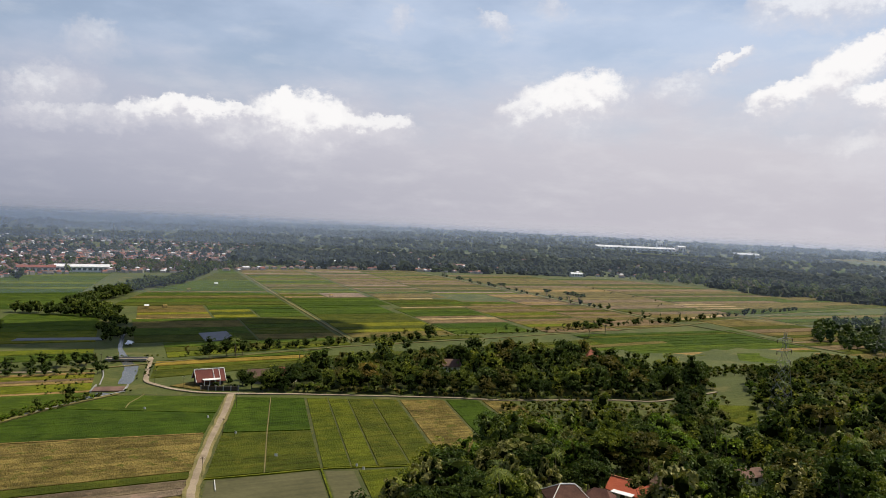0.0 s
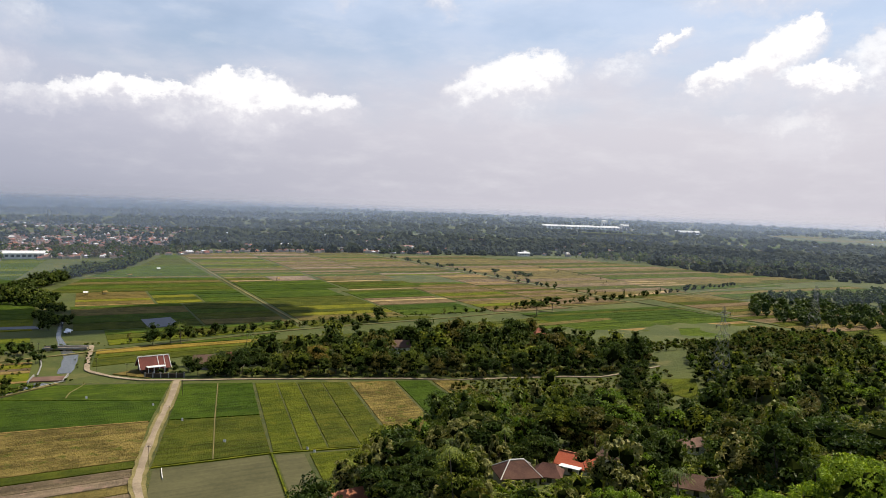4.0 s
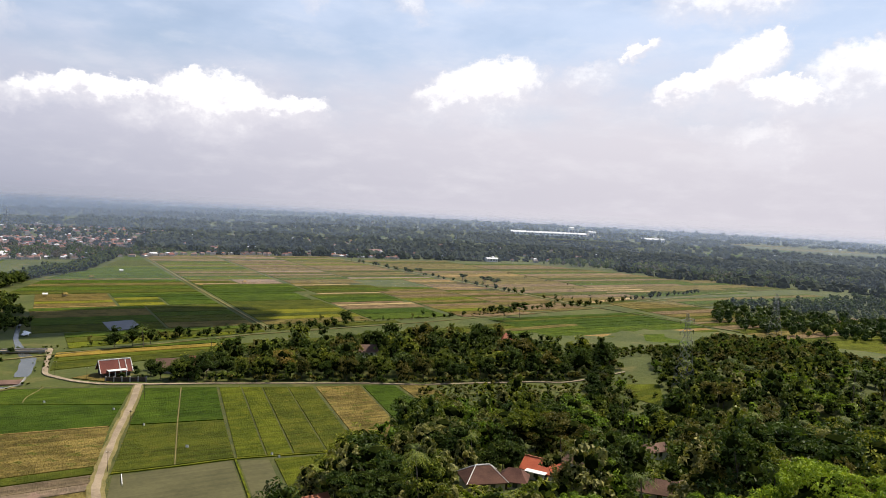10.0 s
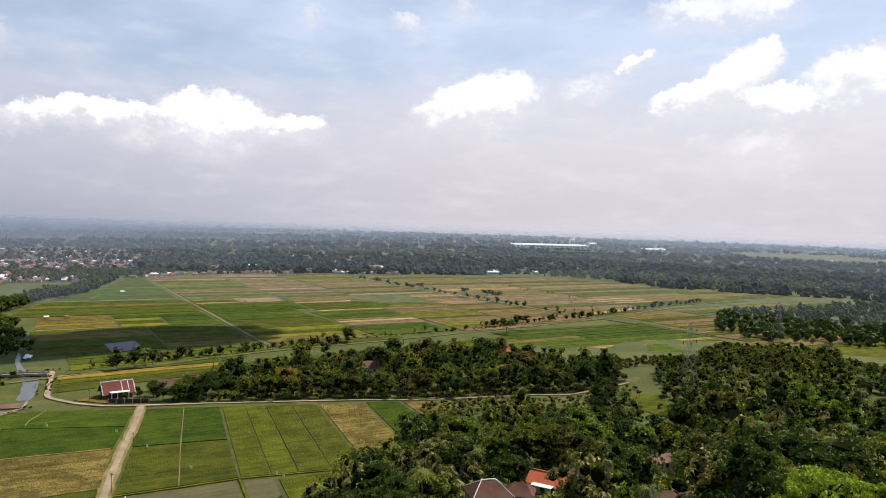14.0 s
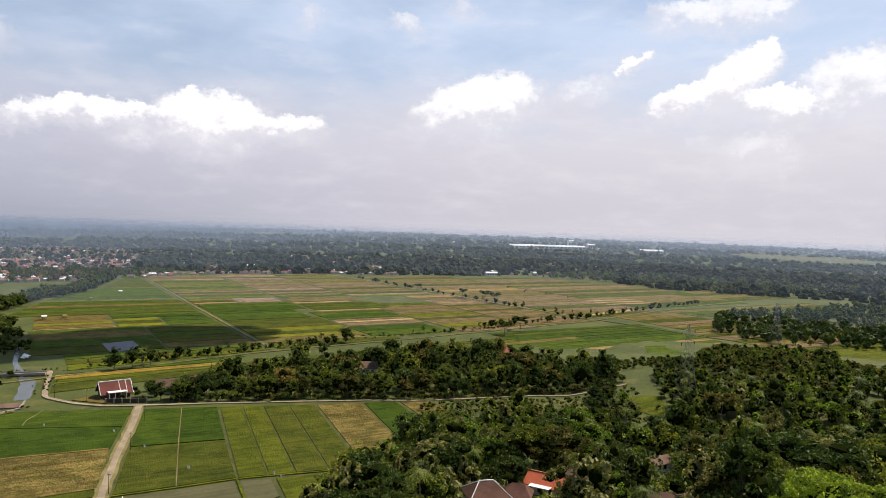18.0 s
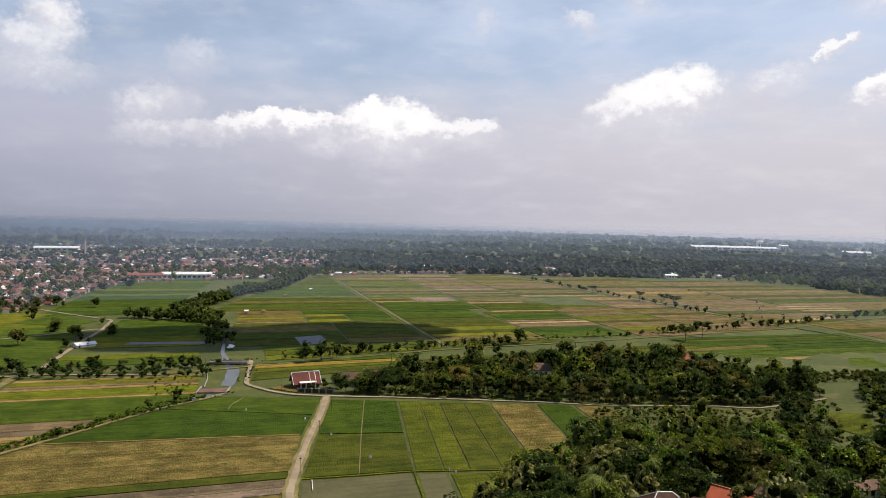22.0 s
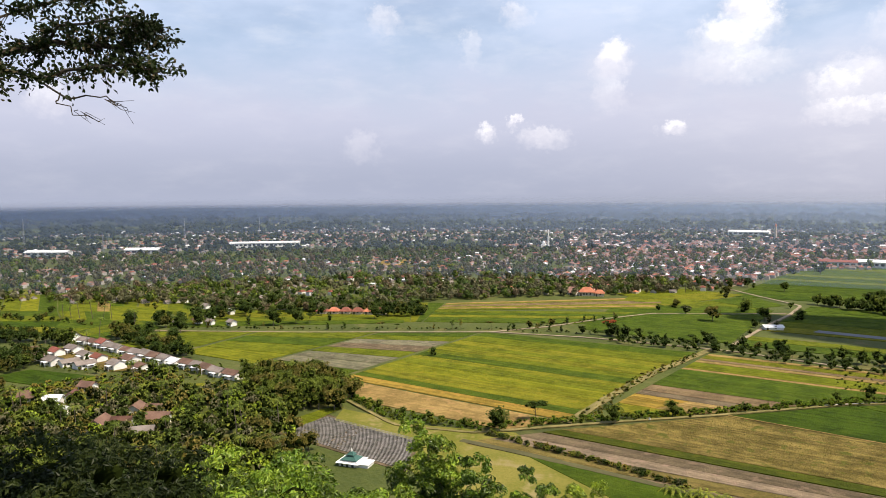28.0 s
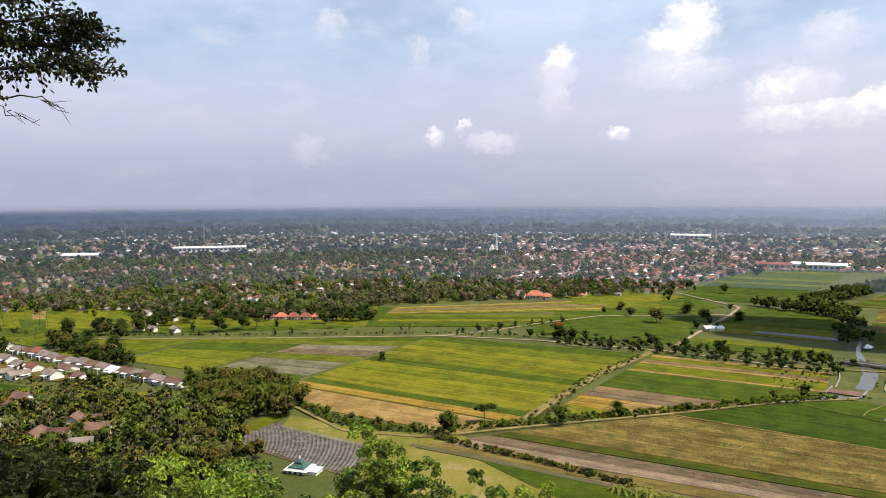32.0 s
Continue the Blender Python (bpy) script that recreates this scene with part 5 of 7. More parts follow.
def rows_of_houses():
    used = set()
    a, b = (-384, 35), (-272, 77)
    line = math.degrees(math.atan2(b[1] - a[1], b[0] - a[0]))
    n = 16
    spots = [(*lerp(a, b, (k + 0.5) / n), line, k) for k in range(n)]
    # the front cluster by the small rice plot
    spots += [(-354, 13, line + 90, 1), (-359, 22, line, 2), (-362, 29, line, 0), (-341, 20, line, 0), (-334, 25, line + 90, 3), (-336, 37, line, 2), (-326, 30, line + 90, 0),
              (-317, 41, line, 0), (-308, 49, line, 1), (-347, 33, line, 3), (-325, 48, line, 1), (-366, 12, line + 90, 1)]
    for x, y, turn, k in spots:
        src = TERRACE[(0, 1, 2, 0, 0, 1, 0, 0, 1, 0, 3, 1, 0, 1, 0, 1)[k]]
        ob = src if src not in used else copy_thing(src, pose(0, 0, 0))
        used.add(src)
        settle(ob, x + R.uniform(-0.8, 0.8), y + R.uniform(-0.8, 0.8), turn + R.uniform(-4, 4), 4.2, "row houses at the village edge", 0.2)
        ob.matrix_basis = ob.matrix_basis @ Matrix.Diagonal((R.uniform(0.78, 0.98), R.uniform(0.74, 0.9), R.uniform(0.62, 0.82), 1))
    for x, y in ((-350, 24), (-329, 36), (-302, 55)):
        HOUSES.append((x, y, 5.0))


def porch(root, w, d):
    """A low white porch with a sheet roof before a row house."""
    roof = part("porch_roof", boxes((-w * 0.1, w * 0.42, -d / 2 - 2.4, -d / 2, 2.25, 2.37)), M["sheet_white"], root, "pale sheet porch roof")
    for x in (-w * 0.08, w * 0.40):
        part("post", boxes((x - 0.08, x + 0.08, -d / 2 - 2.3, -d / 2 - 2.14, -0.3, 2.25)), M["plaster"], roof)


for ob in TERRACE:
    porch(ob, 7.4, 6.4)
rows_of_houses()
draped(((-372, 12), (-376, 30), (-306, 56), (-312, 38)), "ochre", "bare trodden yards between the row houses")
VILLAGE = "village houses under the hill"
for x, y, w, roof, turn in ((-282, 9, 13, "tile_brown", 70), (-273, 15, 10, "sheet_white", 60), (-275, 21, 9, "tile_dark", 160), (-286, 27, 10, "tile_brown", 40), (-236, 25, 13, "tile_brown", 150), (-234, 31, 10, "tile_dark", 60),
                            (-220, 34, 12, "tile_grey", 70), (-232, 41, 12, "tile_brown", 60), (-247, 37, 10, "tile_brown", 150), (-243, 42, 9, "tile_brown", 60), (-264, -4, 12, "tile_brown", 80), (-297, -6, 12, "sheet_white", 70),
                            (-349, -4, 15, "tile_brown", 60), (-356, 2, 13, "tile_brown", 150), (-395, 31, 13, "tile_brown", 30), (-258, 17, 7, "sheet_white", 30), (-405, 83, 8, "tile_grey", 20), (-406, 94, 9, "tile_brown", 10), (-398, 99, 7, "tile_grey", 30), (-456, 111, 9, "tile_grey", 15),
                            (-426, 118, 7, "sheet_white", 10), (-420, 104, 10, "sheet_white", 25), (-389, 108, 9, "tile_grey", 10)):
    w *= 0.54
    settle(house(w, w * 0.75, 2.3, w * 0.24, roof, "plaster", 0, 2, "village house with a " + {"tile_brown": "brown tiled", "tile_dark": "dark brown tiled", "tile_grey": "grey", "sheet_white": "white sheet"}[roof] + " roof"),
           x, y, turn, 4.5, VILLAGE)
for k in range(6):
    x, y = lerp((-398, 164), (-376, 192), k / 5)
    settle(house(5.4, 5, 2.2, 1.7, "tile_orange" if k % 3 == 1 else "tile_red", "cream", 2.0, 1, "white house with a red hipped roof in a close row"), x, y, 50, 6, "red-roofed houses by the fields")
settle(house(9, 7, 3.2, 2.4, "tile_brown", "plaster", 2.5, 3, "white house with a dull brown roof"), -428, 151, 50, 5, VILLAGE)
settle(house(10, 8, 3.0, 2.8, "tile_orange", "cream", 3.4, 3, "large house with an orange hipped roof at the town's edge"), -366, 345, 45, 8, VILLAGE)
settle(house(6, 5, 2.4, 1.8, "tile_orange", "cream", 2.0, 1, "low orange-roofed wing of the large house"), -359, 350, 45, 4, VILLAGE)
settle(house(5, 5, 2.2, 1.6, "tile_pink", "plaster", 0, 1, "small faded-roofed outbuilding of the large house"), -372, 339, 20, 4, VILLAGE)
settle(house(7, 6, 2.8, 2.0, "tile_pink", "plaster", 2.4, 2, "house with an orange hipped roof at the town's edge"), -378, 342, 20, 8, VILLAGE)
settle(house(9, 5, 1.7, 0.8, "sheet_white", "plaster", 0, 1, "white hut with a sheet roof by the side road"), -220, 335, 55, 6)


def shed(x, y, length, depth, h, turn, roof="sheet_white", label="", name="shed", bays=8):
    root = new(name)
    part("wall", wall_shell(length, depth, h, depth * 0.12), M["plaster"], root)
    part("roof", gable_roof(length, depth, h, depth * 0.12, 1.0), M[roof], root)
    for k in range(bays):
        px = (k + 0.5) * length / bays - length / 2
        part("window", boxes((px - length / bays * 0.32, px + length / bays * 0.32, -depth / 2 - 0.08, -depth / 2 + 0.02, h * 0.35, h * 0.75)), M["glass"], root)
    tagged(root, label, "building")
    return settle(root, x, y, turn, length * 0.5)


shed(-342, 690, 46, 14, 5.5, 22, label="long low white shed behind the fields", name="long_shed", bays=10)
shed(-374, 668, 30, 12, 5.0, 28, "tile_red", "long shed with a dull red roof", "long_shed", 6)
shed(-130, 918, 22, 12, 5, 30, label="white hall with a bright roof at the far field edge", name="hall", bays=5)
shed(172, 915, 14, 9, 4, 10, label="white barn at the edge of the far wood", name="barn", bays=4)
shed(520, 1945, 215, 30, 7, 4, label="very long white factory hall on the horizon", name="factory", bays=20)
shed(590, 1960, 13, 13, 24, 4, label="tall square white factory tower", name="tower", bays=2)
shed(648, 1960, 20, 20, 14, 4, label="square white block of the factory", name="factory_block", bays=3)
shed(780, 1850, 60, 24, 6, -10, label="pale warehouse beyond the dark wood", name="warehouse", bays=6)
shed(-966, 317, 92, 14, 6, 67, label="long pale school building with rows of openings", name="school", bays=16)
shed(-980, 57, 50, 16, 5, 55, label="white market roof in the town", name="market_hall", bays=6)
shed(-950, 158, 40, 18, 5, 60, label="low white storehouse with a pale roof", name="storehouse", bays=5)
shed(-732, 1045, 62, 18, 6, 25, label="white hall in the far town", name="hall", bays=8)
shed(15, 985, 34, 10, 3, 15, "tile_pink", "low faded-roofed shed by the far houses", "long_shed", 6)

# slender radio masts over the far town
def radio_mast(x, y, h):
    root = new("radio_mast")
    for k in range(3):
        a = k * math.tau / 3
        part("leg", tube(bmesh.new(), (1.6 * math.cos(a), 1.6 * math.sin(a), -0.5), (0.25 * math.cos(a), 0.25 * math.sin(a), h), 0.22, 0.14, 4), M["steel"], root)
    for k in range(8):
        z, r = h * k / 8, 1.6 - 1.35 * k / 8
        for i in range(3):
            a, b = i * math.tau / 3, (i + 1) * math.tau / 3
            part("brace", tube(bmesh.new(), (r * math.cos(a), r * math.sin(a), z), (r * 0.9 * math.cos(b), r * 0.9 * math.sin(b), z + h / 8), 0.12, 0.12, 3), M["steel"], root)
    root.matrix_basis = pose(x, y, 0)
    tagged(root, "slender grey lattice radio mast over the roofs", "mast", "radio masts")


for spot in ((-1240, 40, 38), (-1200, 262, 36), (-1190, 381, 34), (-1020, 121, 22), (-500, 1100, 34)):
    radio_mast(*spot)

# white minaret with its prayer hall
minaret = new("minaret")
bm = tube(tube(bmesh.new(), (0, 0, -1), (0, 0, 24), 2.6, 1.9, 8), (0, 0, 24), (0, 0, 34), 1.5, 1.2, 8)
part("shaft", bm, M["plaster"], minaret)
part("gallery", tube(bmesh.new(), (0, 0, 23.4), (0, 0, 24.6), 3.2, 3.2, 8), M["plaster"], minaret)
part("spire", tube(bmesh.new(), (0, 0, 34), (0, 0, 41), 1.5, 0.1, 8), M["sheet_white"], minaret)
part("hall", boxes((-16, -3, -8, 8, -1, 8), (-13, -6, -5, 5, 8, 11)), M["plaster"], minaret)
part("dome", tube(tube(bmesh.new(), (-9.5, 0, 11), (-9.5, 0, 14), 3.8, 3.0, 10), (-9.5, 0, 14), (-9.5, 0, 17), 3.0, 0.2, 10), M["sheet_white"], minaret)
tagged(minaret, "slender white minaret beside its prayer hall", "mosque")
settle(minaret, -712, 604, 48, 14)
minaret.matrix_basis = minaret.matrix_basis @ Matrix.Scale(0.6, 4)
small = new("minaret")
part("shaft", tube(bmesh.new(), (0, 0, -1), (0, 0, 22), 1.6, 1.2, 8), M["cream"], small)
part("spire", tube(bmesh.new(), (0, 0, 22), (0, 0, 27), 1.7, 0.1, 8), M["tile_orange"], small)
tagged(small, "small cream minaret in the far town", "mosque")
settle(small, -610, 930, 0, 4)


def pylon(x, y, h, turn):
    """A lattice pylon: four legs, cross braces, three pairs of arms."""
    root = new("pylon")
    half = lambda z: 3.0 * (1 - z / h) ** 1.3 + 0.45
    zs = [h * k / 9 for k in range(10)]
    for sx in (-1, 1):
        for sy in (-1, 1):
            bm = bmesh.new()
            for a, b in ((zs[0], zs[3]), (zs[3], zs[9])):
                tube(bm, (sx * half(a), sy * half(a), a - (1.5 if a == 0 else 0)), (sx * half(b), sy * half(b), b), 0.075, 0.06, 4)
            bmesh.ops.remove_doubles(bm, verts=bm.verts, dist=0.12)
            part("leg", bm, M["steel"], root)
    for ax in (0, 1, 2, 3):
        for a, b in zip(zs, zs[1:]):
            for s in (-1, 1):
                p = [(-s * half(a), -half(a), a), (s * half(b), -half(b), b)]
                c, d = math.cos(ax * math.pi / 2), math.sin(ax * math.pi / 2)
                p = [(q[0] * c - q[1] * d, q[0] * d + q[1] * c, q[2]) for q in p]
                part("brace", tube(bmesh.new(), *p, 0.045, 0.045, 3), M["steel"], root)
    for z in (h * 0.66, h * 0.79, h * 0.92):
        for s in (-1, 1):
            bm = bmesh.new()
            tube(bm, (s * half(z), 0, z + 0.5), (s * 4.2, 0, z), 0.12, 0.07, 4)
            tube(bm, (s * half(z), 0, z - 0.6), (s * 4.2, 0, z), 0.12, 0.07, 4)
            arm = part("arm", bm, M["steel"], root)
            part("insulator", tube(bmesh.new(), (s * 4.1, 0, z), (s * 4.1, 0, z - 1.3), 0.12, 0.12, 5), M["darkwood"], arm)
    tagged(root, "grey steel lattice pylon rising from the trees", "pylon", "power line pylons")
    root.matrix_basis = pose(x, y, rise(x, y), 0, 0, turn)


pylon(122, 252, 31, 30)
pylon(258, 416, 26, 35)


# ---- small shelters in the rice fields ----
def field_shelter(x, y, roof, turn):
    root = new("field_shelter")
    for px in (-1.0, 1.0):
        for py in (-0.8, 0.8):
            part("post", boxes((px - 0.06, px + 0.06, py - 0.06, py + 0.06, -0.1, 1.9)), M["darkwood"], root)
    part("floor", boxes((-1.1, 1.1, -0.9, 0.9, 0.55, 0.63)), M["darkwood"], root)
    bm = bmesh.new()
    for s in (-1, 1):
        vs = [bm.verts.new(c) for c in ((-1.5, s * 1.3, 1.75), (1.5, s * 1.3, 1.75), (1.5, 0, 2.5), (-1.5, 0, 2.5), (-1.5, s * 1.3, 1.83), (1.5, s * 1.3, 1.83), (1.5, 0, 2.58), (-1.5, 0, 2.58))]
        for f in ((0, 1, 2, 3), (7, 6, 5, 4), (0, 4, 5, 1), (1, 5, 6, 2), (3, 7, 4, 0)):
            bm.faces.new([vs[i] for i in f])
    bmesh.ops.recalc_face_normals(bm, faces=bm.faces)
    part("roof", bm, M[roof], root, {"sheet_white": "pale sheet roof", "tile_orange": "orange roof", "straw": "thatched roof"}[roof])
    root.matrix_basis = pose(x, y, 0.2, 0, 0, turn)
    tagged(root, "small open farm shelter on posts among the rice", "shelter", "field shelters")


for spot in ((-190.9, 470.8, "sheet_white", 20), (-193.3, 623.3, "sheet_white", 27), (-198.9, 571.8, "straw", 34), (-113.2, 546.3, "straw", 41), (-215.1, 769.4, "sheet_white", 48), (-180.9, 475.2, "straw", 55), (-86.6, 576.5, "straw", 62)):
    field_shelter(*spot)

# low white wall beside the farm road
kerb = new("low_wall")
part("wall", boxes((-0.10, 0.10, -5.5, 5.5, -0.2, 0.40)), M["plaster"], kerb)
part("coping", boxes((-0.13, 0.13, -5.6, 5.6, 0.40, 0.46)), M["plaster"], kerb)
kerb.matrix_basis = pose(-53.6, 177.0, 0.1, 0, 0, 19) @ Matrix.Diagonal((0.7, 0.6, 0.8, 1))
tagged(kerb, "low white retaining wall beside the farm road", "wall")


ribbon("ditch", [(-168, 110.5), (-150, 118.8), (-110, 134.6), (-78, 147.2), (-53, 157.6)], [2.4, 2.6, 2.2, 2.0, 1.8], 0.30, M["wet"], "shallow grey ditch below the ploughed strips", "ditch")


# ---- white cloths that scare birds off the rice ----
def bird_scarer(x, y, lean, cloth):
    root = new("bird_scarer")
    part("stick", tube(bmesh.new(), (0, 0, -0.2), (lean * 0.5, 0, 1.7), 0.03, 0.02, 5), M["darkwood"], root)
    bm = bmesh.new()
    rows_ = [[bm.verts.new((lean * 0.5 + 0.02 + i * 0.2 * cloth, 0.06 * math.sin(i * 1.9), 1.65 - 0.25 * j - 0.03 * i)) for i in range(5)] for j in range(4)]
    for j in range(3):
        for i in range(4):
            bm.faces.new((rows_[j][i], rows_[j + 1][i], rows_[j + 1][i + 1], rows_[j][i + 1]))
    flag = part("cloth", bm, M["sheet_white"], root, "fluttering white cloth")
    flag.modifiers.new("thick", "SOLIDIFY").thickness = 0.01
    root.matrix_basis = pose(x, y, 0.2, 0, 0, 25)
    tagged(root, "white cloth on a stick among the rice", "bird scarer", "bird scarers")


for spot in ((-96.5, 237.4, 0.3, 0.8), (-73.3, 231, 0.2, 0.7), (-44.0, 197.5, 0.9, 1.0), (-20.2, 192.8, -0.6, 0.8), (-18.6, 190.4, 0.5, 0.8), (-60.0, 216, 0.2, 0.6), (-150, 167, 0.3, 0.6)):
    bird_scarer(*spot)
ribbon("bund", [(-57.5, 180.8), (-43, 186.4), (-30, 192), (-12, 196.3), (4.5, 200)], 0.7, 0.34, M["meadow"], "yellow-green grassy bund above the flooded plots", "bund")
ribbon("bund", [(-29.6, 192), (-17.8, 152)], 0.6, 0.34, M["meadow"], "yellow-green grassy bund between the flooded plots", "bund")
ribbon("bund", [(-141, 193), (-105, 205.4), (-70, 217.4)], 0.8, 0.36, M["straw"], "pale dry bund above the stubble", "bund")


# ---- woods and single trees ----
def far_edge(az):
    return float(np.interp(az, (-44, -40, -36, -34, -31, -28, -25.6, -25.0, -22.5, -21.5, -20, -12, -6, -2.5, -1, 3, 6, 9),
                           (335, 335, 340, 330, 310, 305, 318, 246, 244, 246, 248, 236, 226, 196, 181, 165, 142, 122)))


def hill_pick():
    az, r = R.uniform(-45, 8.5), math.sqrt(R.uniform(75 ** 2, 430 ** 2))
    if r > far_edge(az) - 3 or (-23.6 < az < -20.4 and r > 268):
        return None
    return at_az(az, r)


LEAVES = ["leaf_dark", "leaf_mid", "leaf_dark", "leaf_light", "leaf_mid", "leaf_fresh", "leaf_dark", "leaf_olive", "leaf_pale", "leaf_light"]


def plant_hill():
    HOUSES.extend([(112, 261, 8), (107, 249, 5)])      # the gap round the bright plot
    spots = scatter(1050, hill_pick, 5.0)
    spots.sort(key=lambda p: math.hypot(*p))
    kinds = ROUND + DARK + DARK + TALL + FLAT + TEAK
    seen = [p for p in spots if math.hypot(*p) > 118]
    for p in seen[:120]:
        tr = R.choice(kinds)
        size = R.choice((0.5, 0.75, 1.0, 1.4)) * R.uniform(0.9, 1.1)
        if tr in TEAK:
            tr.plant(*p, size * 0.9, R.uniform(0, 360), "upright tree with large pale leaves", "tree", "pale-leaved trees of the slope")
        elif tr in FLAT:
            tr.plant(*p, size * 1.2, R.uniform(0, 360), "broad tree with a flat layered dark crown", "tree", "flat-crowned trees of the slope")
        else:
            tr.plant(*p, size, R.uniform(0, 360), "leafy tree in the dense wood of the slope", "tree", "trees of the wooded slope", leaf=R.choice(LEAVES))
    wood("hill_wood", kinds, [(*p, R.choice((0.5, 0.75, 1.0, 1.4)) * R.uniform(0.9, 1.1)) for p in seen[120:250]], LEAVES, "dense mixed wood over the foot of the hill")
    wood("hill_wood", SPARE + TEAK[:1] + FLAT[:1], [(*p, R.choice((0.45, 0.65, 0.85, 1.15)) * R.uniform(0.9, 1.1)) for p in seen[250:] if math.hypot(*p) < 290], LEAVES, "dense mixed wood on the spur of the hill", 6)
    wood("hill_wood", REMOTE, [(*p, R.uniform(0.6, 1.05)) for p in seen[250:] if math.hypot(*p) >= 290], LEAVES, "dense mixed wood on the far side of the spur", 16)
    wood("hill_wood", REMOTE, [(*p, R.uniform(0.6, 0.9)) for p in spots if math.hypot(*p) <= 118], LEAVES, "dense wood on the steep slope below", 7)
    low = [(x * k + R.gauss(0, 4.0), y * k + R.gauss(0, 4.0)) for x, y in ((47.5, 168), (30, 156), (-7.4, 153), (60, 178), (86, 194)) for k in (0.94, 0.92, 0.9, 0.88, 0.86, 0.84, 0.82, 0.80) for _ in range(11)]
    wood("scrub", TINY, [(*p, R.uniform(0.3, 0.6)) for p in low], ["leaf_light", "leaf_mid", "leaf_fresh"], "green bushes below the hillside houses", 31)
    for x, y in low[::4]:
        banana(x, y, R.uniform(0.9, 1.2), R.uniform(0, 360))
    for p in scatter(60, hill_pick, 9):
        if math.hypot(*p) > 110:
            palm(*p, R.uniform(0.8, 1.1), R.uniform(0, 360), R.randrange(3), "coconut palms in the woods")
    for p in scatter(34, lambda: at_az(R.uniform(-26, 4), R.uniform(125, 185)), 6):
        banana(*p, R.uniform(1.2, 1.7), R.uniform(0, 360))
    for p, size in (((131, 213), 1.1), ((136, 219), 0.9), ((126, 217), 0.8)):
        BAMBOO.plant(*p, size, R.uniform(0, 360), "feathery olive clump of bamboo in the wood", "bamboo", "bamboo clumps")
    # low scrub between the wood and the lane
    scrub = [(26, 268), (50, 274), (84, 272), (112, 282), (112, 250), (92, 232), (50, 232), (20, 226)]
    wood("scrub", TINY, [(*p, R.uniform(0.3, 0.7)) for p in scatter(430, in_poly(scrub), 1.9)], ["leaf_olive", "leaf_light", "leaf_light", "leaf_mid"], "low olive scrub below the lane", 10)
    copse = [(50, 250), (70, 256), (104, 262), (100, 240), (88, 230), (50, 230), (34, 236)]
    wood("hill_wood", SPARE, [(*p, R.uniform(0.28, 0.52)) for p in scatter(120, in_poly(copse), 4.0)], LEAVES, "trees on the slope below the lane", 27)
    knoll = [at_az(-25.8, 305), at_az(-28, 300), at_az(-31, 305), at_az(-34.5, 325), at_az(-34.5, 435), at_az(-30.5, 430), at_az(-27.5, 395), at_az(-25.8, 330)]
    wood("scrub", TINY + [LITTLE[0]], [(*p, R.uniform(0.4, 1.0)) for p in scatter(520, in_poly(knoll), 2.9)], ["leaf_olive", "leaf_mid", "leaf_dark", "leaf_mid"], "bushes and small trees over the brown knoll", 19)
    def glade_pick():
        az, r = R.uniform(-26.5, -19.0), R.uniform(236, 338)
        p = at_az(az, r)
        return None if (-23.6 < az < -20.4 and r > 262) or inside(*p, [(86, 214), (104, 277), (121, 277), (106, 214)]) else p
    wood("hill_wood", SPARE + REMOTE, [(*p, R.uniform(0.35, 0.72)) for p in scatter(210, glade_pick, 3.8)], LEAVES, "trees round the small bright plot", 28)
    rim = [at_az(-27, 330), at_az(-30, 315), at_az(-34, 330), at_az(-38, 340), at_az(-43, 345), at_az(-43, 385), at_az(-39, 395), at_az(-36.5, 410), at_az(-35, 452), at_az(-29, 452), at_az(-26.5, 415)]
    wood("hill_wood", REMOTE, [(*p, R.uniform(0.45, 0.9)) for p in scatter(400, in_poly(rim), 4.6)], LEAVES + ["leaf_olive", "leaf_gold"], "trees and scrub over the back of the knoll", 29)
    glade = [(112, 335), (135, 342), (160, 350), (158, 312), (146, 296), (138, 300), (134, 318), (116, 312)]
    wood("scrub", TINY, [(*p, R.uniform(0.4, 0.9)) for p in scatter(150, in_poly(glade), 2.4)], ["leaf_light", "leaf_mid", "leaf_olive"], "bushes round the small bright field", 11)


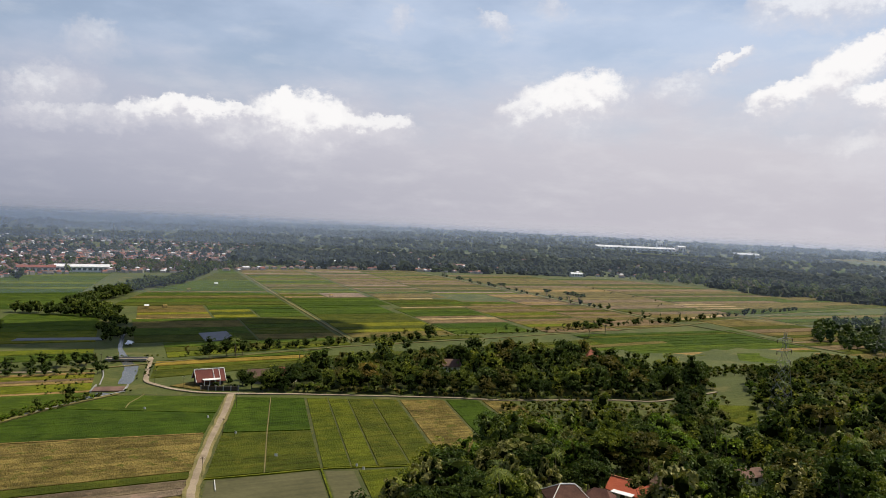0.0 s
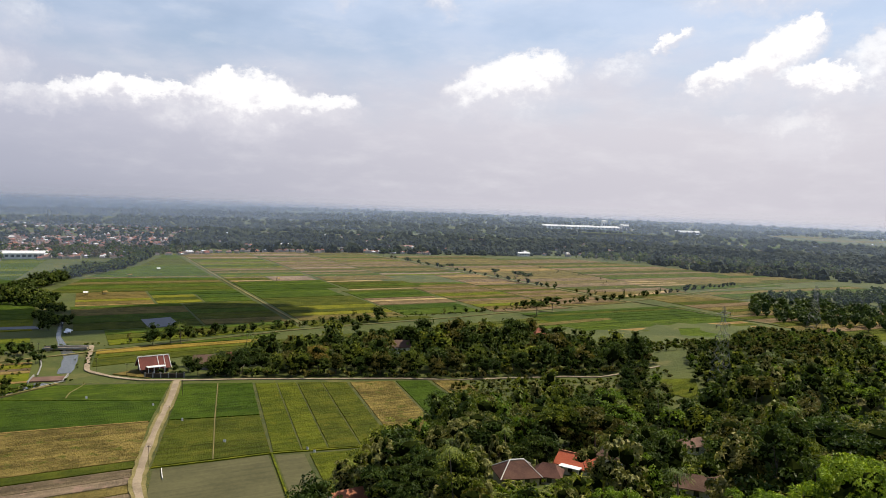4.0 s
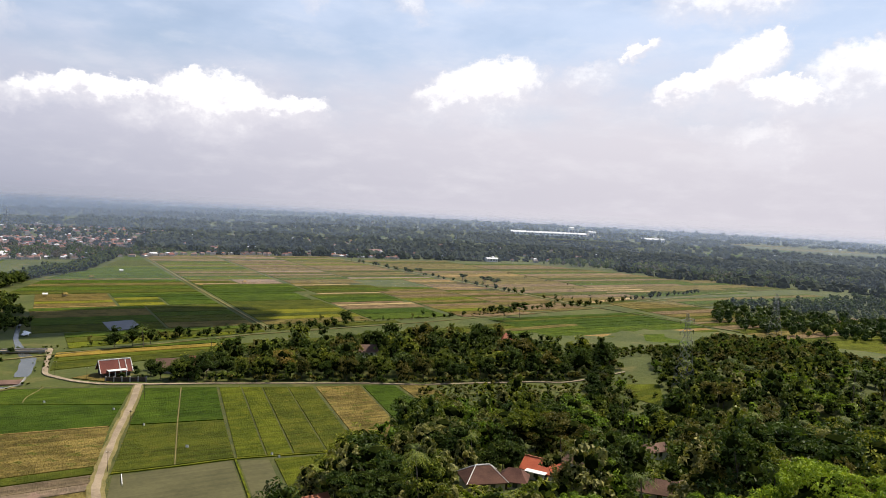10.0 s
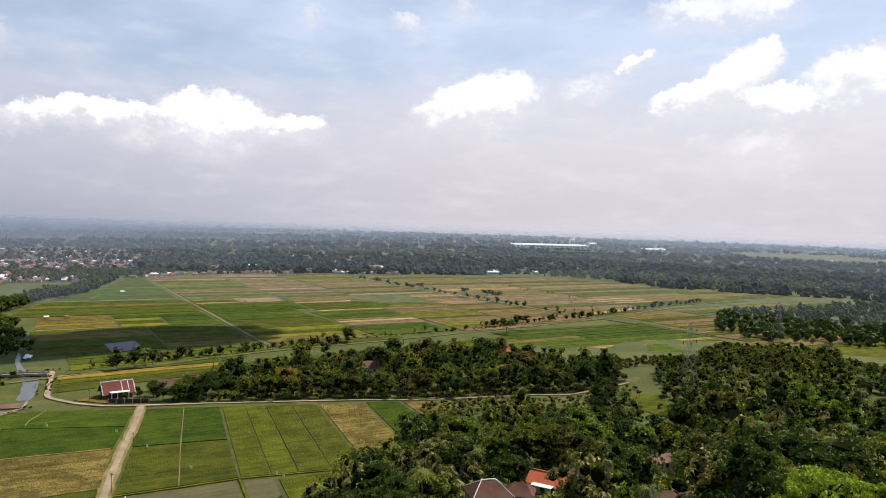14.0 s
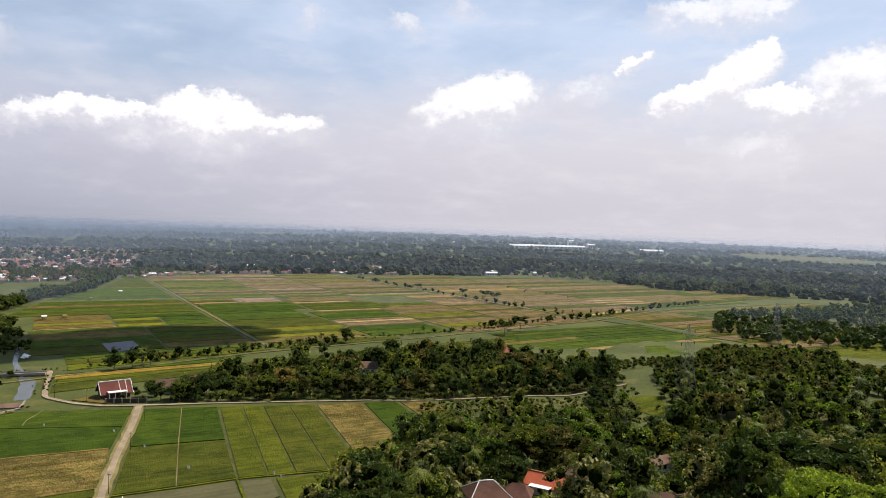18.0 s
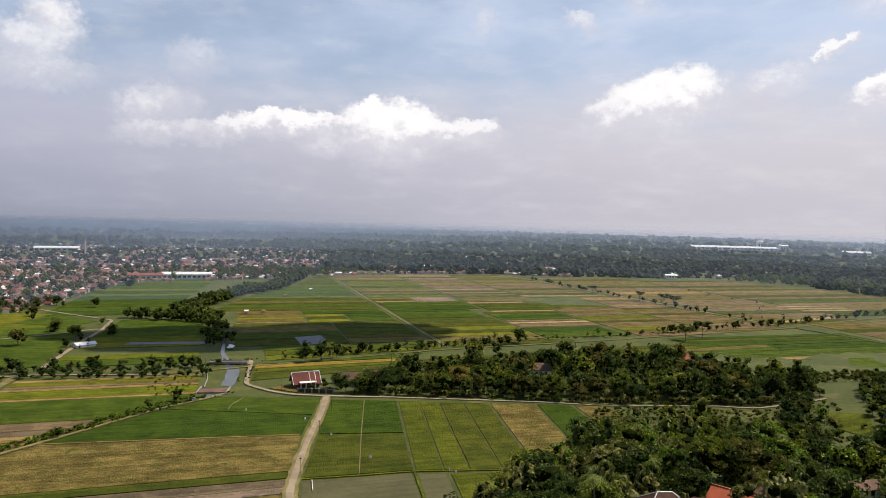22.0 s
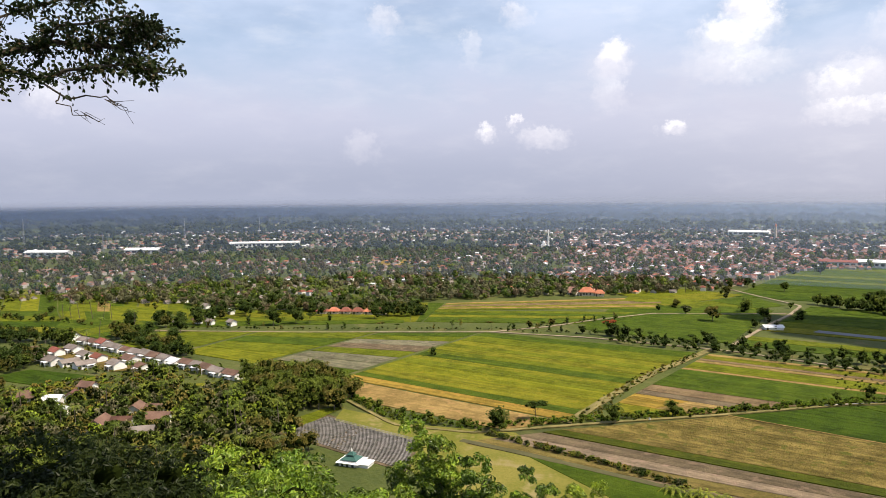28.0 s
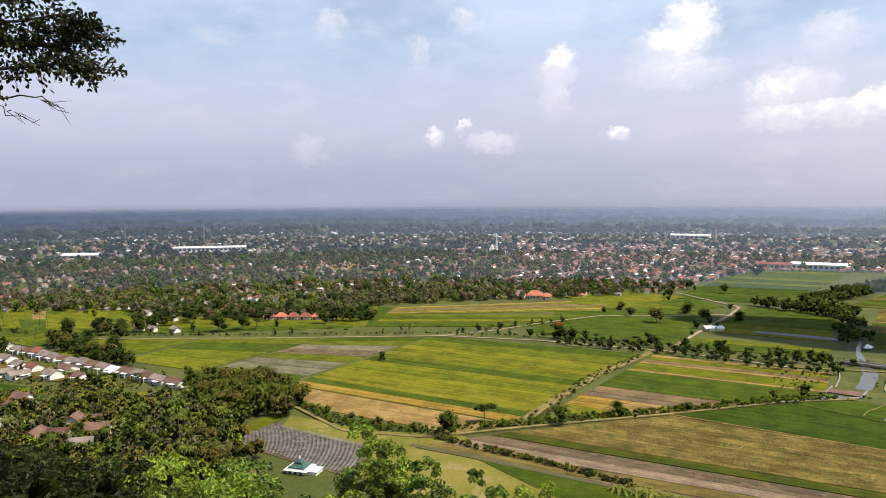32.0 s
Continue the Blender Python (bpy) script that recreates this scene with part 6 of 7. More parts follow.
def plant_middle():
    poly = [(-66, 273), (-15, 279), (28, 278), (51, 283), (73, 285), (84, 284), (97, 288), (112, 296), (110, 318), (92, 340), (54, 358), (7, 345), (-30, 326), (-62, 302)]
    spots = scatter(250, in_poly(poly), 4.6)
    edge = [p for p in spots if p[1] < 286]
    rest = [p for p in spots if p[1] >= 286]
    leaves = ["leaf_dark", "leaf_mid", "leaf_dark", "leaf_mid", "leaf_light", "leaf_dark", "leaf_olive"]
    for p in edge[:45]:
        R.choice(ROUND + DARK).plant(*p, R.uniform(0.7, 1.0), R.uniform(0, 360), "dark leafy tree at the edge of the wood", "tree", "trees along the lane", leaf=R.choice(leaves))
    wood("middle_wood", SPARE, [(*p, R.choice((0.55, 0.75, 0.9, 1.2)) * R.uniform(0.9, 1.1)) for p in rest + edge[45:]], leaves, "dense dark wood between the fields", 8)
    rim = along([(-64, 271), (-15, 276.5), (28, 276.5), (51, 281), (73, 283), (84, 281), (97, 285), (112, 292), (114, 318), (92, 344), (54, 362), (7, 349), (-30, 330), (-62, 306)], 1.6, 1.6, 0.1)
    wood("undergrowth", TINY, [(*p, R.uniform(0.5, 1.15)) for p in rim], ["leaf_dark", "leaf_mid", "leaf_olive"], "dark undergrowth along the rim of the wood", 21)
    for p in ((-83.5, 274), (-80, 279), (-77, 273), (-82, 284), (-75, 285)):
        R.choice(BUSH).plant(*p, R.uniform(0.5, 0.8), R.uniform(0, 360), "dark shrub in the garden of the hall", "bush", leaf="leaf_dark")
    for p in ((-75, 279), (-66, 276), (-62, 280), (-78, 288), (-66, 294), (-57, 274), (-70, 273.5)):
        R.choice(ROUND + DARK).plant(*p, R.uniform(0.45, 0.75), R.uniform(0, 360), "dark garden tree beside the hall", "tree", leaf="leaf_dark")
    ROUND[0].plant(38, 291, 1.15, 30, "spreading yellow-green tree in the wood", leaf="leaf_light")
    ROUND[1].plant(-26, 283, 1.1, 70, "tree with pale yellow-green leaves by the lane", leaf="leaf_gold")
    for p in ((-60, 312), (-92, 330), (18, 345)):
        palm(*p, 1.0, R.uniform(0, 360), 1, "coconut palms in the woods")


def row(pts, step, trees, lo, hi, label, group, jitter=1.2, skip=0.12, leaf=None):
    """Trees along a line: one in three a thing of its own, the rest and the weeds at their feet joined."""
    spots = [p for p in along(pts, step, jitter, skip) if free(*p)]
    for p in spots[::3]:
        R.choice(trees).plant(*p, R.uniform(lo, hi), R.uniform(0, 360), label, "tree", group, leaf=leaf)
    rest = [p for k, p in enumerate(spots) if k % 3]
    wood("tree_row", trees, [(*p, R.uniform(lo, hi)) for p in rest], [leaf or "leaf_dark", "leaf_dark", "leaf_olive"], "row of small trees beside the way", len(spots))
    weeds = along(pts, 1.4, jitter * 1.2, 0.25)
    wood("weeds", TINY, [(*p, R.uniform(0.15, 0.45)) for p in weeds], ["leaf_mid", "leaf_olive", "leaf_dark"], "weeds and low bushes under the roadside trees", len(spots) + 1)


def plant_rows():
    small = "small dark roadside tree"
    row([uv(-88, -22), uv(-11, -6), uv(40, 4)], 3.4, LITTLE + THIN, 0.45, 0.85, small, "trees along the avenue", 2.0)
    row([uv(44, 6), uv(120, 12), uv(180, 20)], 5.0, LITTLE + THIN, 0.35, 0.75, small, "trees along the avenue", 2.0)
    far = along([uv(-60, -16), uv(40, -2)], 4.0, 1.5, 0.2) + along([uv(150, 22), uv(245, 32), uv(330, 58), uv(430, 82)], 4.2, 2.5, 0.15) + along([uv(245, 34), uv(219, 380)], 5.5, 2.5, 0.25)
    wood("avenue_trees", [LITTLE[0], REMOTE[0], THIN[0]], [(*p, R.uniform(0.45, 0.8)) for p in far], ["leaf_dark", "leaf_dark", "leaf_olive"], "far row of small dark trees along the banks", 14)
    spots = [p for p in along([uv(258, 40), uv(330, 150), uv(330, 250)], 12, 9, 0.3)]
    wood("field_bushes", LITTLE, [(*p, R.uniform(0.25, 0.5)) for p in spots], ["leaf_dark", "leaf_olive"], "low bushes scattered over the far fields", 18)
    row([uv(-118, -30), uv(-150, -34), uv(-200, -28), uv(-252, -34), uv(-275, -40)], 5.0, LITTLE + REMOTE[:1], 0.6, 1.0, "dark shady tree beside the road", "trees along the road", 2.0, leaf="leaf_dark")
    belt = along([uv(-120, -34), uv(-150, -38), uv(-200, -34), uv(-245, -36)], 1.5, 3.5, 0.05) + along([uv(-120, -50), uv(-150, -52), uv(-186, -44), uv(-240, -48)], 2.2, 2.0, 0.1)
    wood("roadside_hedge", TINY + LITTLE[:1], [(*p, R.uniform(0.4, 0.95)) for p in belt], ["leaf_dark", "leaf_dark", "leaf_mid"], "dark hedge and low trees along the road", 22)
    row([uv(-275, -46), uv(-300, -48), uv(-340, -72), uv(-381, -98), uv(-450, -136)], 9.0, LITTLE + THIN, 0.45, 0.8, small, "trees along the road", 1.5, 0.2)
    row([(-294, 225), (-291, 262), (-284, 300)], 4.5, LITTLE + THIN, 0.45, 0.85, small, "trees along the farm path", 3.0, 0.2)
    for x, y, k, s in ((-262, 372, 3, 1.25), (-252, 330, 0, 1.1), (-236, 352, 0, 1.0), (-228, 372, 3, 1.0), (-296, 352, 3, 0.9), (-310, 420, 0, 0.9), (-330, 470, 0, 0.9), (-300, 470, 2, 0.9), (-352, 560, 0, 1.0), (-345, 590, 0, 1.0), (-362, 610, 0, 1.0)):
        (ROUND[0] if k == 3 else BUSH[k % 2]).plant(x, y, s * (0.85 if k == 3 else 2.1), R.uniform(0, 360), "broad dark tree standing in the fields", "tree", z=-1.6 if k == 3 else 0.0, leaf=R.choice(("leaf_dark", "leaf_mid", "leaf_olive")))
    for x, y, s in ((-397, 458, 0.8), (-276, 337, 1.35), (-359, 466, 1.0), (-333, 455, 1.1), (-302, 408, 0.9), (-228, 332, 1.0), (-232, 350, 0.9), (-254, 404, 0.9), (-295, 335, 0.8),
                    (-218, 314, 0.7), (-220, 338, 0.9), (-392, 499, 0.8), (-383, 549, 0.9), (-388, 581, 0.9), (-340, 440, 0.8), (-318, 425, 0.7), (-325, 470, 0.8)):
        R.choice(REMOTE).plant(x, y, s * 0.62, R.uniform(0, 360), "dark leafy tree beside the road through the fields", "tree", "trees along the road", leaf=R.choice(("leaf_dark", "leaf_mid", "leaf_dull")))
    FLAT[1].plant(-262, 262, 0.7, 0, "small tree in red blossom by the road", "tree", leaf="flower")
    for x, y, s in ((112, 620, 1.1), (95, 640, 1.0), (60, 700, 0.8), (118, 605, 1.1), (5, 815, 1.2), (-6, 822, 1.1), (106, 455, 1.1), (92, 436, 1.0)):
        FLAT[0].plant(x, y, s, R.uniform(0, 360), "spreading tree on the field bank", "tree")
    DARK[0].plant(-5, 402, 0.95, 0, "tall dark tree on the field edge", "tree")
    for x, y, s in ((-103, 325, 1.0), (-97, 331, 1.05), (-91, 337, 0.9)):
        DARK[1].plant(x, y, s * 0.9, R.uniform(0, 360), "clump of dark trees by the avenue", "tree")
    # along the river, upstream
    river = [(-160, 358), (-180, 400), (-195, 425), (-236, 468), (-238, 520), (-240, 578), (-229, 633), (-240, 720), (-246, 760)]
    spots = along(river, 1.15, 7.0, 0.05) + along([(-200, 425), (-252, 432)], 1.6, 4) + along([(-240, 578), (-229, 633)], 2, 10)
    wood("river_trees", REMOTE + CANOPY, [(*p, R.uniform(0.75, 1.15) * (0.52 if p[1] < 425 else 0.95)) for p in spots], ["leaf_dark", "leaf_mid", "leaf_dark"], "dark belt of trees along the river", 9)
    # shrubs round the weir and the river's mouth
    shrubs = (scatter(46, in_poly([(-128, 262), (-133, 280), (-142, 300), (-152, 296), (-146, 262), (-138, 250)]), 2.0) + scatter(26, in_poly([(-112, 284), (-116, 300), (-124, 312), (-126, 300), (-117, 280)]), 1.7)
              + along([(-112, 263), (-121, 246), (-129, 228)], 1.6, 1.2, 0.15) + along([(-149, 318), (-128, 322), (-112, 326)], 1.6, 1.8, 0.15))
    wood("river_shrubs", TINY, [(*p, R.uniform(0.12, 0.4)) for p in shrubs], ["leaf_mid", "leaf_light", "leaf_dark"], "weeds and shrubs along the river banks", 30)
    # hedge on the canal
    canal = [(-226, 103), (-200, 104), (-174, 121), (-159, 160), (-146, 192), (-130, 234), (-120, 254)]
    wood("canal_hedge", TINY, [(*p, R.uniform(0.25, 0.55)) for p in along(canal, 0.4, 2.6, 0.02)], ["leaf_fresh", "leaf_light", "leaf_light", "leaf_fresh"], "dense green hedge and weeds along the canal", 23)
    for p in along(canal, 4.2, 1.6, 0.05):
        R.choice(BUSH).plant(*p, R.uniform(0.28, 0.55), R.uniform(0, 360), "green bush in the canal hedge", "bush", "bushes of the canal hedge", leaf=R.choice(("leaf_fresh", "leaf_light")))
    for x, y, k, s in ((-168, 124, 1, 0.8), (-178, 118, 0, 0.5), (-188, 112, 0, 0.6), (-155, 158, 1, 0.65), (-207, 104, 0, 0.65), (-140, 200, 0, 0.6), (-126, 246, 1, 0.55), (-131, 236, 0, 0.6), (-150, 178, 1, 0.55), (-198, 108, 0, 0.5)):
        (LITTLE[0], ROUND[1])[k].plant(x, y, s, R.uniform(0, 360), "leafy tree standing in the canal hedge", "tree", leaf="leaf_mid")
    wood("path_weeds", TINY, [(*p, R.uniform(0.12, 0.30)) for p in along([(-161, 152), (-179, 183), (-191, 214.5), (-203, 258)], 0.7, 2.4, 0.1)], ["leaf_light", "leaf_gold"], "weeds along the field path", 24)
    row([(-161, 152), (-179, 183), (-191, 214.5), (-201, 251)], 6.0, BUSH, 0.15, 0.42, "low weedy bush on the field path", "bushes on the field path", 2.2, 0.15, "leaf_gold")
    FLAT[1].plant(-171, 140, 0.7, 0, "low spreading tree by the path", "tree")
    for x, y, s, leaf in ((-183.1, 58.6, 0.75, "leaf_olive"), (-178.3, 64.0, 0.80, "leaf_gold"), (-184.0, 70.9, 0.60, "leaf_olive"), (-201.0, 61.2, 0.70, "leaf_olive")):
        ROUND[1].plant(x, y, s, R.uniform(0, 360), "olive-brown tree beside the prayer house", "tree", leaf=leaf)
    # bananas and young trees along the ditch, tufts on the bunds and in the stubble
    for p in along([(-112.3, 131.7), (-103.0, 135.9), (-95.4, 138.6), (-86.9, 140.6), (-62, 152)], 2.0, 0.7, 0.15):
        banana(*p, R.uniform(1.1, 1.6), R.uniform(0, 360))
    lines = ([(-72, 260), (-64.5, 219), (-57.6, 181), (-48, 143)], [(-48, 264), (-38.5, 226), (-30, 193), (-18, 152)], [(-40, 265.5), (-22, 195)], [(-32.5, 266.3), (-14.5, 197)], [(-23.5, 267.3), (-5.5, 199)],
             [(-13.8, 268.5), (3.8, 200.5)], [(3.6, 271.5), (20, 205)], [(16.8, 273), (36.2, 212)], [(-64.5, 219), (-38.5, 226)], [(-57.5, 181), (-30, 192.3), (3.5, 200)], [(-116, 258), (-76, 263.5)], [(-125, 236), (-73, 240)],
             [(-141, 193), (-69.5, 217.8)], [(-76, 260), (-72, 240), (-67.8, 211), (-63.4, 188), (-59.2, 170)])
    tufts = [p for l in lines for p in along(l, 1.5, 0.45, 0.25)]
    wood("bund_grass", TUFT, [(*p, R.uniform(0.2, 0.55)) for p in tufts], ["leaf_light", "leaf_olive", "leaf_gold"], "tufts of grass along the bunds", 34)
    plots = ([(-140, 191), (-71, 216), (-64, 186), (-157, 148)], [(-12, 267), (2, 270), (18, 206), (5, 202)], [(18.5, 272), (29, 272.5), (50, 216), (37.5, 213)])
    straws = [p for q, n in zip(plots, (1500, 350, 300)) for p in scatter(n, in_poly(q), 0.7)]
    wood("straw_tufts", TUFT, [(*p, R.uniform(0.25, 0.6)) for p in straws], ["leaf_gold", "straw", "leaf_olive", "leaf_gold"], "tufts of straw left in the stubble", 35)
    ROUND[0].plant(-265, 160, 0.45, 0, "small tree between the paddies", "tree", leaf="leaf_dark")
    row([(-168, 119.5), (-147, 127), (-126, 134), (-110, 137)], 2.2, BUSH, 0.3, 0.55, "low bush on the field bank", "bushes on the bank", 1.0, 0.1, "leaf_light")
    wood("bank_hedge", TINY, [(*p, R.uniform(0.2, 0.5)) for p in along([(-168, 119.5), (-147, 127), (-126, 134), (-110, 137)], 0.5, 1.1, 0.05)], ["leaf_light", "leaf_gold", "leaf_mid", "leaf_dull"], "ragged green and rusty hedge on the field bank", 41)
    row([(-103, 120), (-80, 135), (-60, 148), (-44, 140)], 3.2, [LITTLE[0], BUSH[0]], 0.35, 0.7, "young tree at the foot of the hill", "young trees under the hill", 2.0, 0.1, "leaf_light")


def plant_village():
    poly = [(-268, 78), (-240, 76), (-222, 82), (-213, 93), (-226, 105), (-262, 103)]
    wood("dark_grove", ROUND + SPARE, [(*p, R.uniform(0.65, 0.92)) for p in scatter(75, in_poly(poly), 3.3)], ["leaf_mid", "leaf_mid", "leaf_olive"], "dense dark grove beside the vegetable plot", 12)
    poly = [(-302, 46), (-290, 57), (-277, 58), (-260, 57), (-255, 70), (-262, 78), (-212, 78), (-178, 64), (-150, 30), (-170, 0), (-330, -30), (-345, -12), (-288, 8), (-285, 34)]
    low = [(-304, -14), (-256, -8), (-250, 30), (-262, 52), (-304, 50)]
    spots = [p for p in scatter(620, in_poly(poly), 2.8) if not inside(*p, low)]
    wood("undergrowth", TINY, [(*p, R.uniform(0.3, 0.75)) for p in scatter(420, in_poly(low), 1.9)], ["leaf_light", "leaf_gold", "leaf_fresh", "leaf_dull"], "shrubs and weeds round the small rice plots", 36)
    spots += scatter(46, in_poly([(-300, -14), (-256, -8), (-250, 30), (-262, 52), (-272, 40), (-284, 4)]), 4.0)
    wood("undergrowth", TINY, [(*p, R.uniform(0.3, 0.65)) for p in scatter(420, in_poly(poly), 2.4)], ["leaf_light", "leaf_mid", "leaf_fresh", "leaf_dull"], "green shrubs between the village houses", 33)
    wood("village_trees", REMOTE, [(*p, R.uniform(0.4, 0.8)) for p in spots], ["leaf_dull", "leaf_mid", "leaf_mid", "leaf_dark", "leaf_fresh", "leaf_olive", "leaf_dark"], "mixed garden trees between the village houses", 13)
    for p in scatter(46, in_poly(poly), 6):
        palm(*p, R.uniform(0.6, 0.9), R.uniform(0, 360), R.randrange(3))
    for p in scatter(26, in_poly([(-262, 78), (-212, 78), (-190, 60), (-220, 30), (-290, 40)]), 5):
        banana(*p, R.uniform(1.4, 2.0), R.uniform(0, 360))
    # trees round the row houses, joined
    yards = [p for p in scatter(150, in_poly([(-372, 10), (-388, 38), (-275, 82), (-268, 72), (-308, 34), (-338, 12)]), 2.6)]
    wood("undergrowth", TINY, [(*p, R.uniform(0.2, 0.5)) for p in yards], ["leaf_mid", "leaf_light", "leaf_olive", "leaf_fresh"], "garden shrubs between the row houses", 37)
    for p in yards[::9]:
        R.choice(LITTLE).plant(*p, R.uniform(0.4, 0.7), R.uniform(0, 360), "small garden tree between the row houses", "tree", "garden trees", leaf=R.choice(("leaf_mid", "leaf_olive", "leaf_dark")))
    belt = (scatter(26, in_poly([(-360, -8), (-330, 2), (-345, 16), (-362, 10)]), 3.2) + along([(-440, -6), (-409, 4), (-396, 22), (-378, 32)], 2.2, 4.5, 0.1)
            + along([(-392, 48), (-377, 53), (-355, 58), (-335, 63), (-320, 70)], 2.4, 4.0, 0.1) + along([(-418, 80), (-405, 76), (-398, 92)], 3.0, 4.0, 0.1)
            + along([(-432, 96), (-424, 110), (-405, 104)], 3.0, 5.0, 0.1) + along([(-436, 140), (-420, 152), (-402, 170), (-385, 196)], 3.0, 6.0, 0.2) + along([(-404, 162), (-392, 184), (-378, 202), (-366, 216)], 2.2, 4.0, 0.1) + along([(-372, 186), (-362, 200), (-360, 214)], 2.4, 3.0, 0.1))
    wood("village_trees", SPARE, [(*p, R.uniform(0.5, 0.85)) for p in belt if free(*p, -1.5)], ["leaf_dark", "leaf_mid", "leaf_dark", "leaf_olive"], "dark garden trees round the row houses", 25)
    hedges = (along([(-501, -2), (-472, 13), (-455, 32), (-430, 44)], 1.6, 2.0, 0.2) + along([(-600, 30), (-540, 40), (-500, 60)], 3.0, 3.0, 0.3)
              + along([(-505, 30), (-483, 25), (-460, 20)], 2.6, 1.5, 0.3) + along([(-560, 70), (-520, 76), (-470, 86)], 3.2, 3.0, 0.4) + along([(-640, 0), (-560, 8), (-510, 0)], 3.4, 4.0, 0.3))
    wood("field_hedge", TINY + LITTLE[:1], [(*p, R.uniform(0.35, 0.9)) for p in hedges], ["leaf_dark", "leaf_mid", "leaf_olive"], "low hedges and bushes between the green plots", 26)
    for p in ((-463, 41), (-455, 47), (-451, 52), (-466, 37), (-420, 61), (-447, 56), (-470, 33), (-408, 62), (-386, 42), (-372, 36), (-350, 62)):
        palm(*p, R.uniform(0.75, 0.95), R.uniform(0, 360), R.randrange(3))
    for p in scatter(16, in_poly([(-420, 110), (-345, 70), (-300, 66), (-310, 50), (-430, 60)]), 8):
        R.choice(ROUND + DARK).plant(*p, R.uniform(0.6, 1.0), R.uniform(0, 360), "dark tree beside the row houses", "tree", "trees by the row houses", leaf="leaf_dark")
    for p in scatter(30, in_poly([(-470, 120), (-380, 104), (-372, 116), (-360, 200), (-430, 160)]), 6):
        R.choice(LITTLE + DARK).plant(*p, R.uniform(0.7, 1.1), R.uniform(0, 360), "dark garden tree at the town's edge", "tree", "garden trees", leaf="leaf_dark")


# ---- town and far country ----
TOWN_EDGE = [(-545, 45), (-505, 101), (-432, 142), (-384, 205), (-416, 236), (-414, 262), (-385, 326), (-366, 375), (-350, 415), (-340, 455), (-378, 600), (-385, 650), (-330, 710), (-255, 760)]
TOWN = [(x * 0.965, y * 0.965) for x, y in TOWN_EDGE] + [(-330, 1300), (-900, 1350), (-1500, 700), (-1500, 0), (-700, -120)]


def town_pick():
    az, r = R.uniform(14, 95), 500 + 1000 * R.random() ** 1.3
    if R.random() < 0.6:
        az, r = R.uniform(15, 48), R.uniform(580, 1080)
    p = at_az(az, r)
    if not inside(*p, TOWN) or (az > 40 and noise.noise((p[0] * 0.004, p[1] * 0.004, 1.5)) < -0.25 - 0.2 * (r < 800)):
        return None
    if az > 47 and R.random() < (0.52 if r < 700 else 0.10):
        return None
    return p


def build_town():
    kinds = [house(9, 8, 3.2, 2.6, "tile_red", "grime", 0, 2, "town house with a dull red tiled roof"),
             house(10, 8, 3.4, 2.6, "tile_orange", "cream", 3.0, 2, "town house with an orange hipped roof"),
             house(9, 7, 3.2, 2.4, "tile_brown", "grime", 0, 1, "town house with a brown tiled roof"),
             house(11, 8, 6.2, 2.2, "tile_red", "plaster", 3.0, 2, "two-storey white town house with a red roof"),
             house(12, 7, 3.4, 1.2, "sheet_white", "grime", 0, 2, "low white building with a pale sheet roof"),
             house(9, 8, 3.2, 2.4, "tile_grey", "grime", 0, 2, "town house with a weathered grey roof")]
    spots = scatter(5200, town_pick, 5.2)
    spots.sort(key=lambda p: math.hypot(*p))
    first = {}
    for p in spots[:300]:
        k = kinds[R.choice((0, 2, 2, 2, 2, 5, 3, 4, 5, 5, 5) if p[0] * p[0] > 2.0 * p[1] * p[1] else (0, 0, 1, 2, 3, 2, 5))]
        ob = k if k not in first else copy_thing(k, pose(0, 0, 0))
        first[k] = 1
        ob.matrix_basis = pose(*p, 0.0, 0, 0, R.choice((24, 114)) + R.uniform(-14, 14)) @ Matrix.Scale(R.uniform(0.36, 0.50), 4)
        tagged(ob, group="houses of the town")
    far_houses("far_town", spots[300:] + far_hamlets(), "distant houses of the town with red and pale roofs")
    def grove(lo, hi, bend):
        p = at_az(R.uniform(14, 95), lo + (hi - lo) * R.random() ** bend)
        heart = 15 < math.degrees(math.atan2(-p[0], p[1])) < 48 and p[0] ** 2 + p[1] ** 2 > 640 ** 2
        if heart or noise.noise((p[0] * 0.009, p[1] * 0.009, 4.0)) > 0.02:
            return p if inside(*p, TOWN) and R.random() < (0.7 if heart else 0.5) else None
        return p if inside(*p, TOWN) else None
    near = scatter(3500, lambda: grove(440, 900, 0.8), 3.3, 8)
    wood("town_trees", CANOPY, [(*p, R.choice((0.45, 0.6, 0.75, 1.0)) * R.uniform(0.85, 1.15)) for p in near], ["leaf_dull", "leaf_dark", "leaf_dull", "leaf_dull", "leaf_mid", "leaf_dry", "leaf_dark"], "trees between the houses of the town", 15, inner=False)
    clumps("far_town_trees", [(*p, R.uniform(2.2, 4.2)) for p in scatter(3200, lambda: grove(880, 1560, 0.8), 5.5, 8)], "distant trees between the houses of the town")
    front = along([(x * 0.985, y * 0.985) for x, y in TOWN_EDGE[:9]], 2.0, 6.0, 0.1) + along([(x * 1.03, y * 1.03) for x, y in TOWN_EDGE[:9]], 2.4, 10.0, 0.1)
    wood("town_edge_trees", CANOPY + REMOTE, [(*p, R.uniform(0.55, 1.0)) for p in front if free(*p, -3.0)], ["leaf_dull", "leaf_dark", "leaf_dull", "leaf_dull", "leaf_mid", "leaf_dry", "leaf_dark"], "dense garden trees along the edge of the town", 32, inner=False)
    for p in scatter(70, lambda: (lambda p: p if inside(*p, TOWN) else None)(at_az(R.uniform(30, 92), R.uniform(460, 620))), 9):
        palm(*p, R.uniform(0.9, 1.2), R.uniform(0, 360), R.randrange(3), "coconut palms at the town's edge")


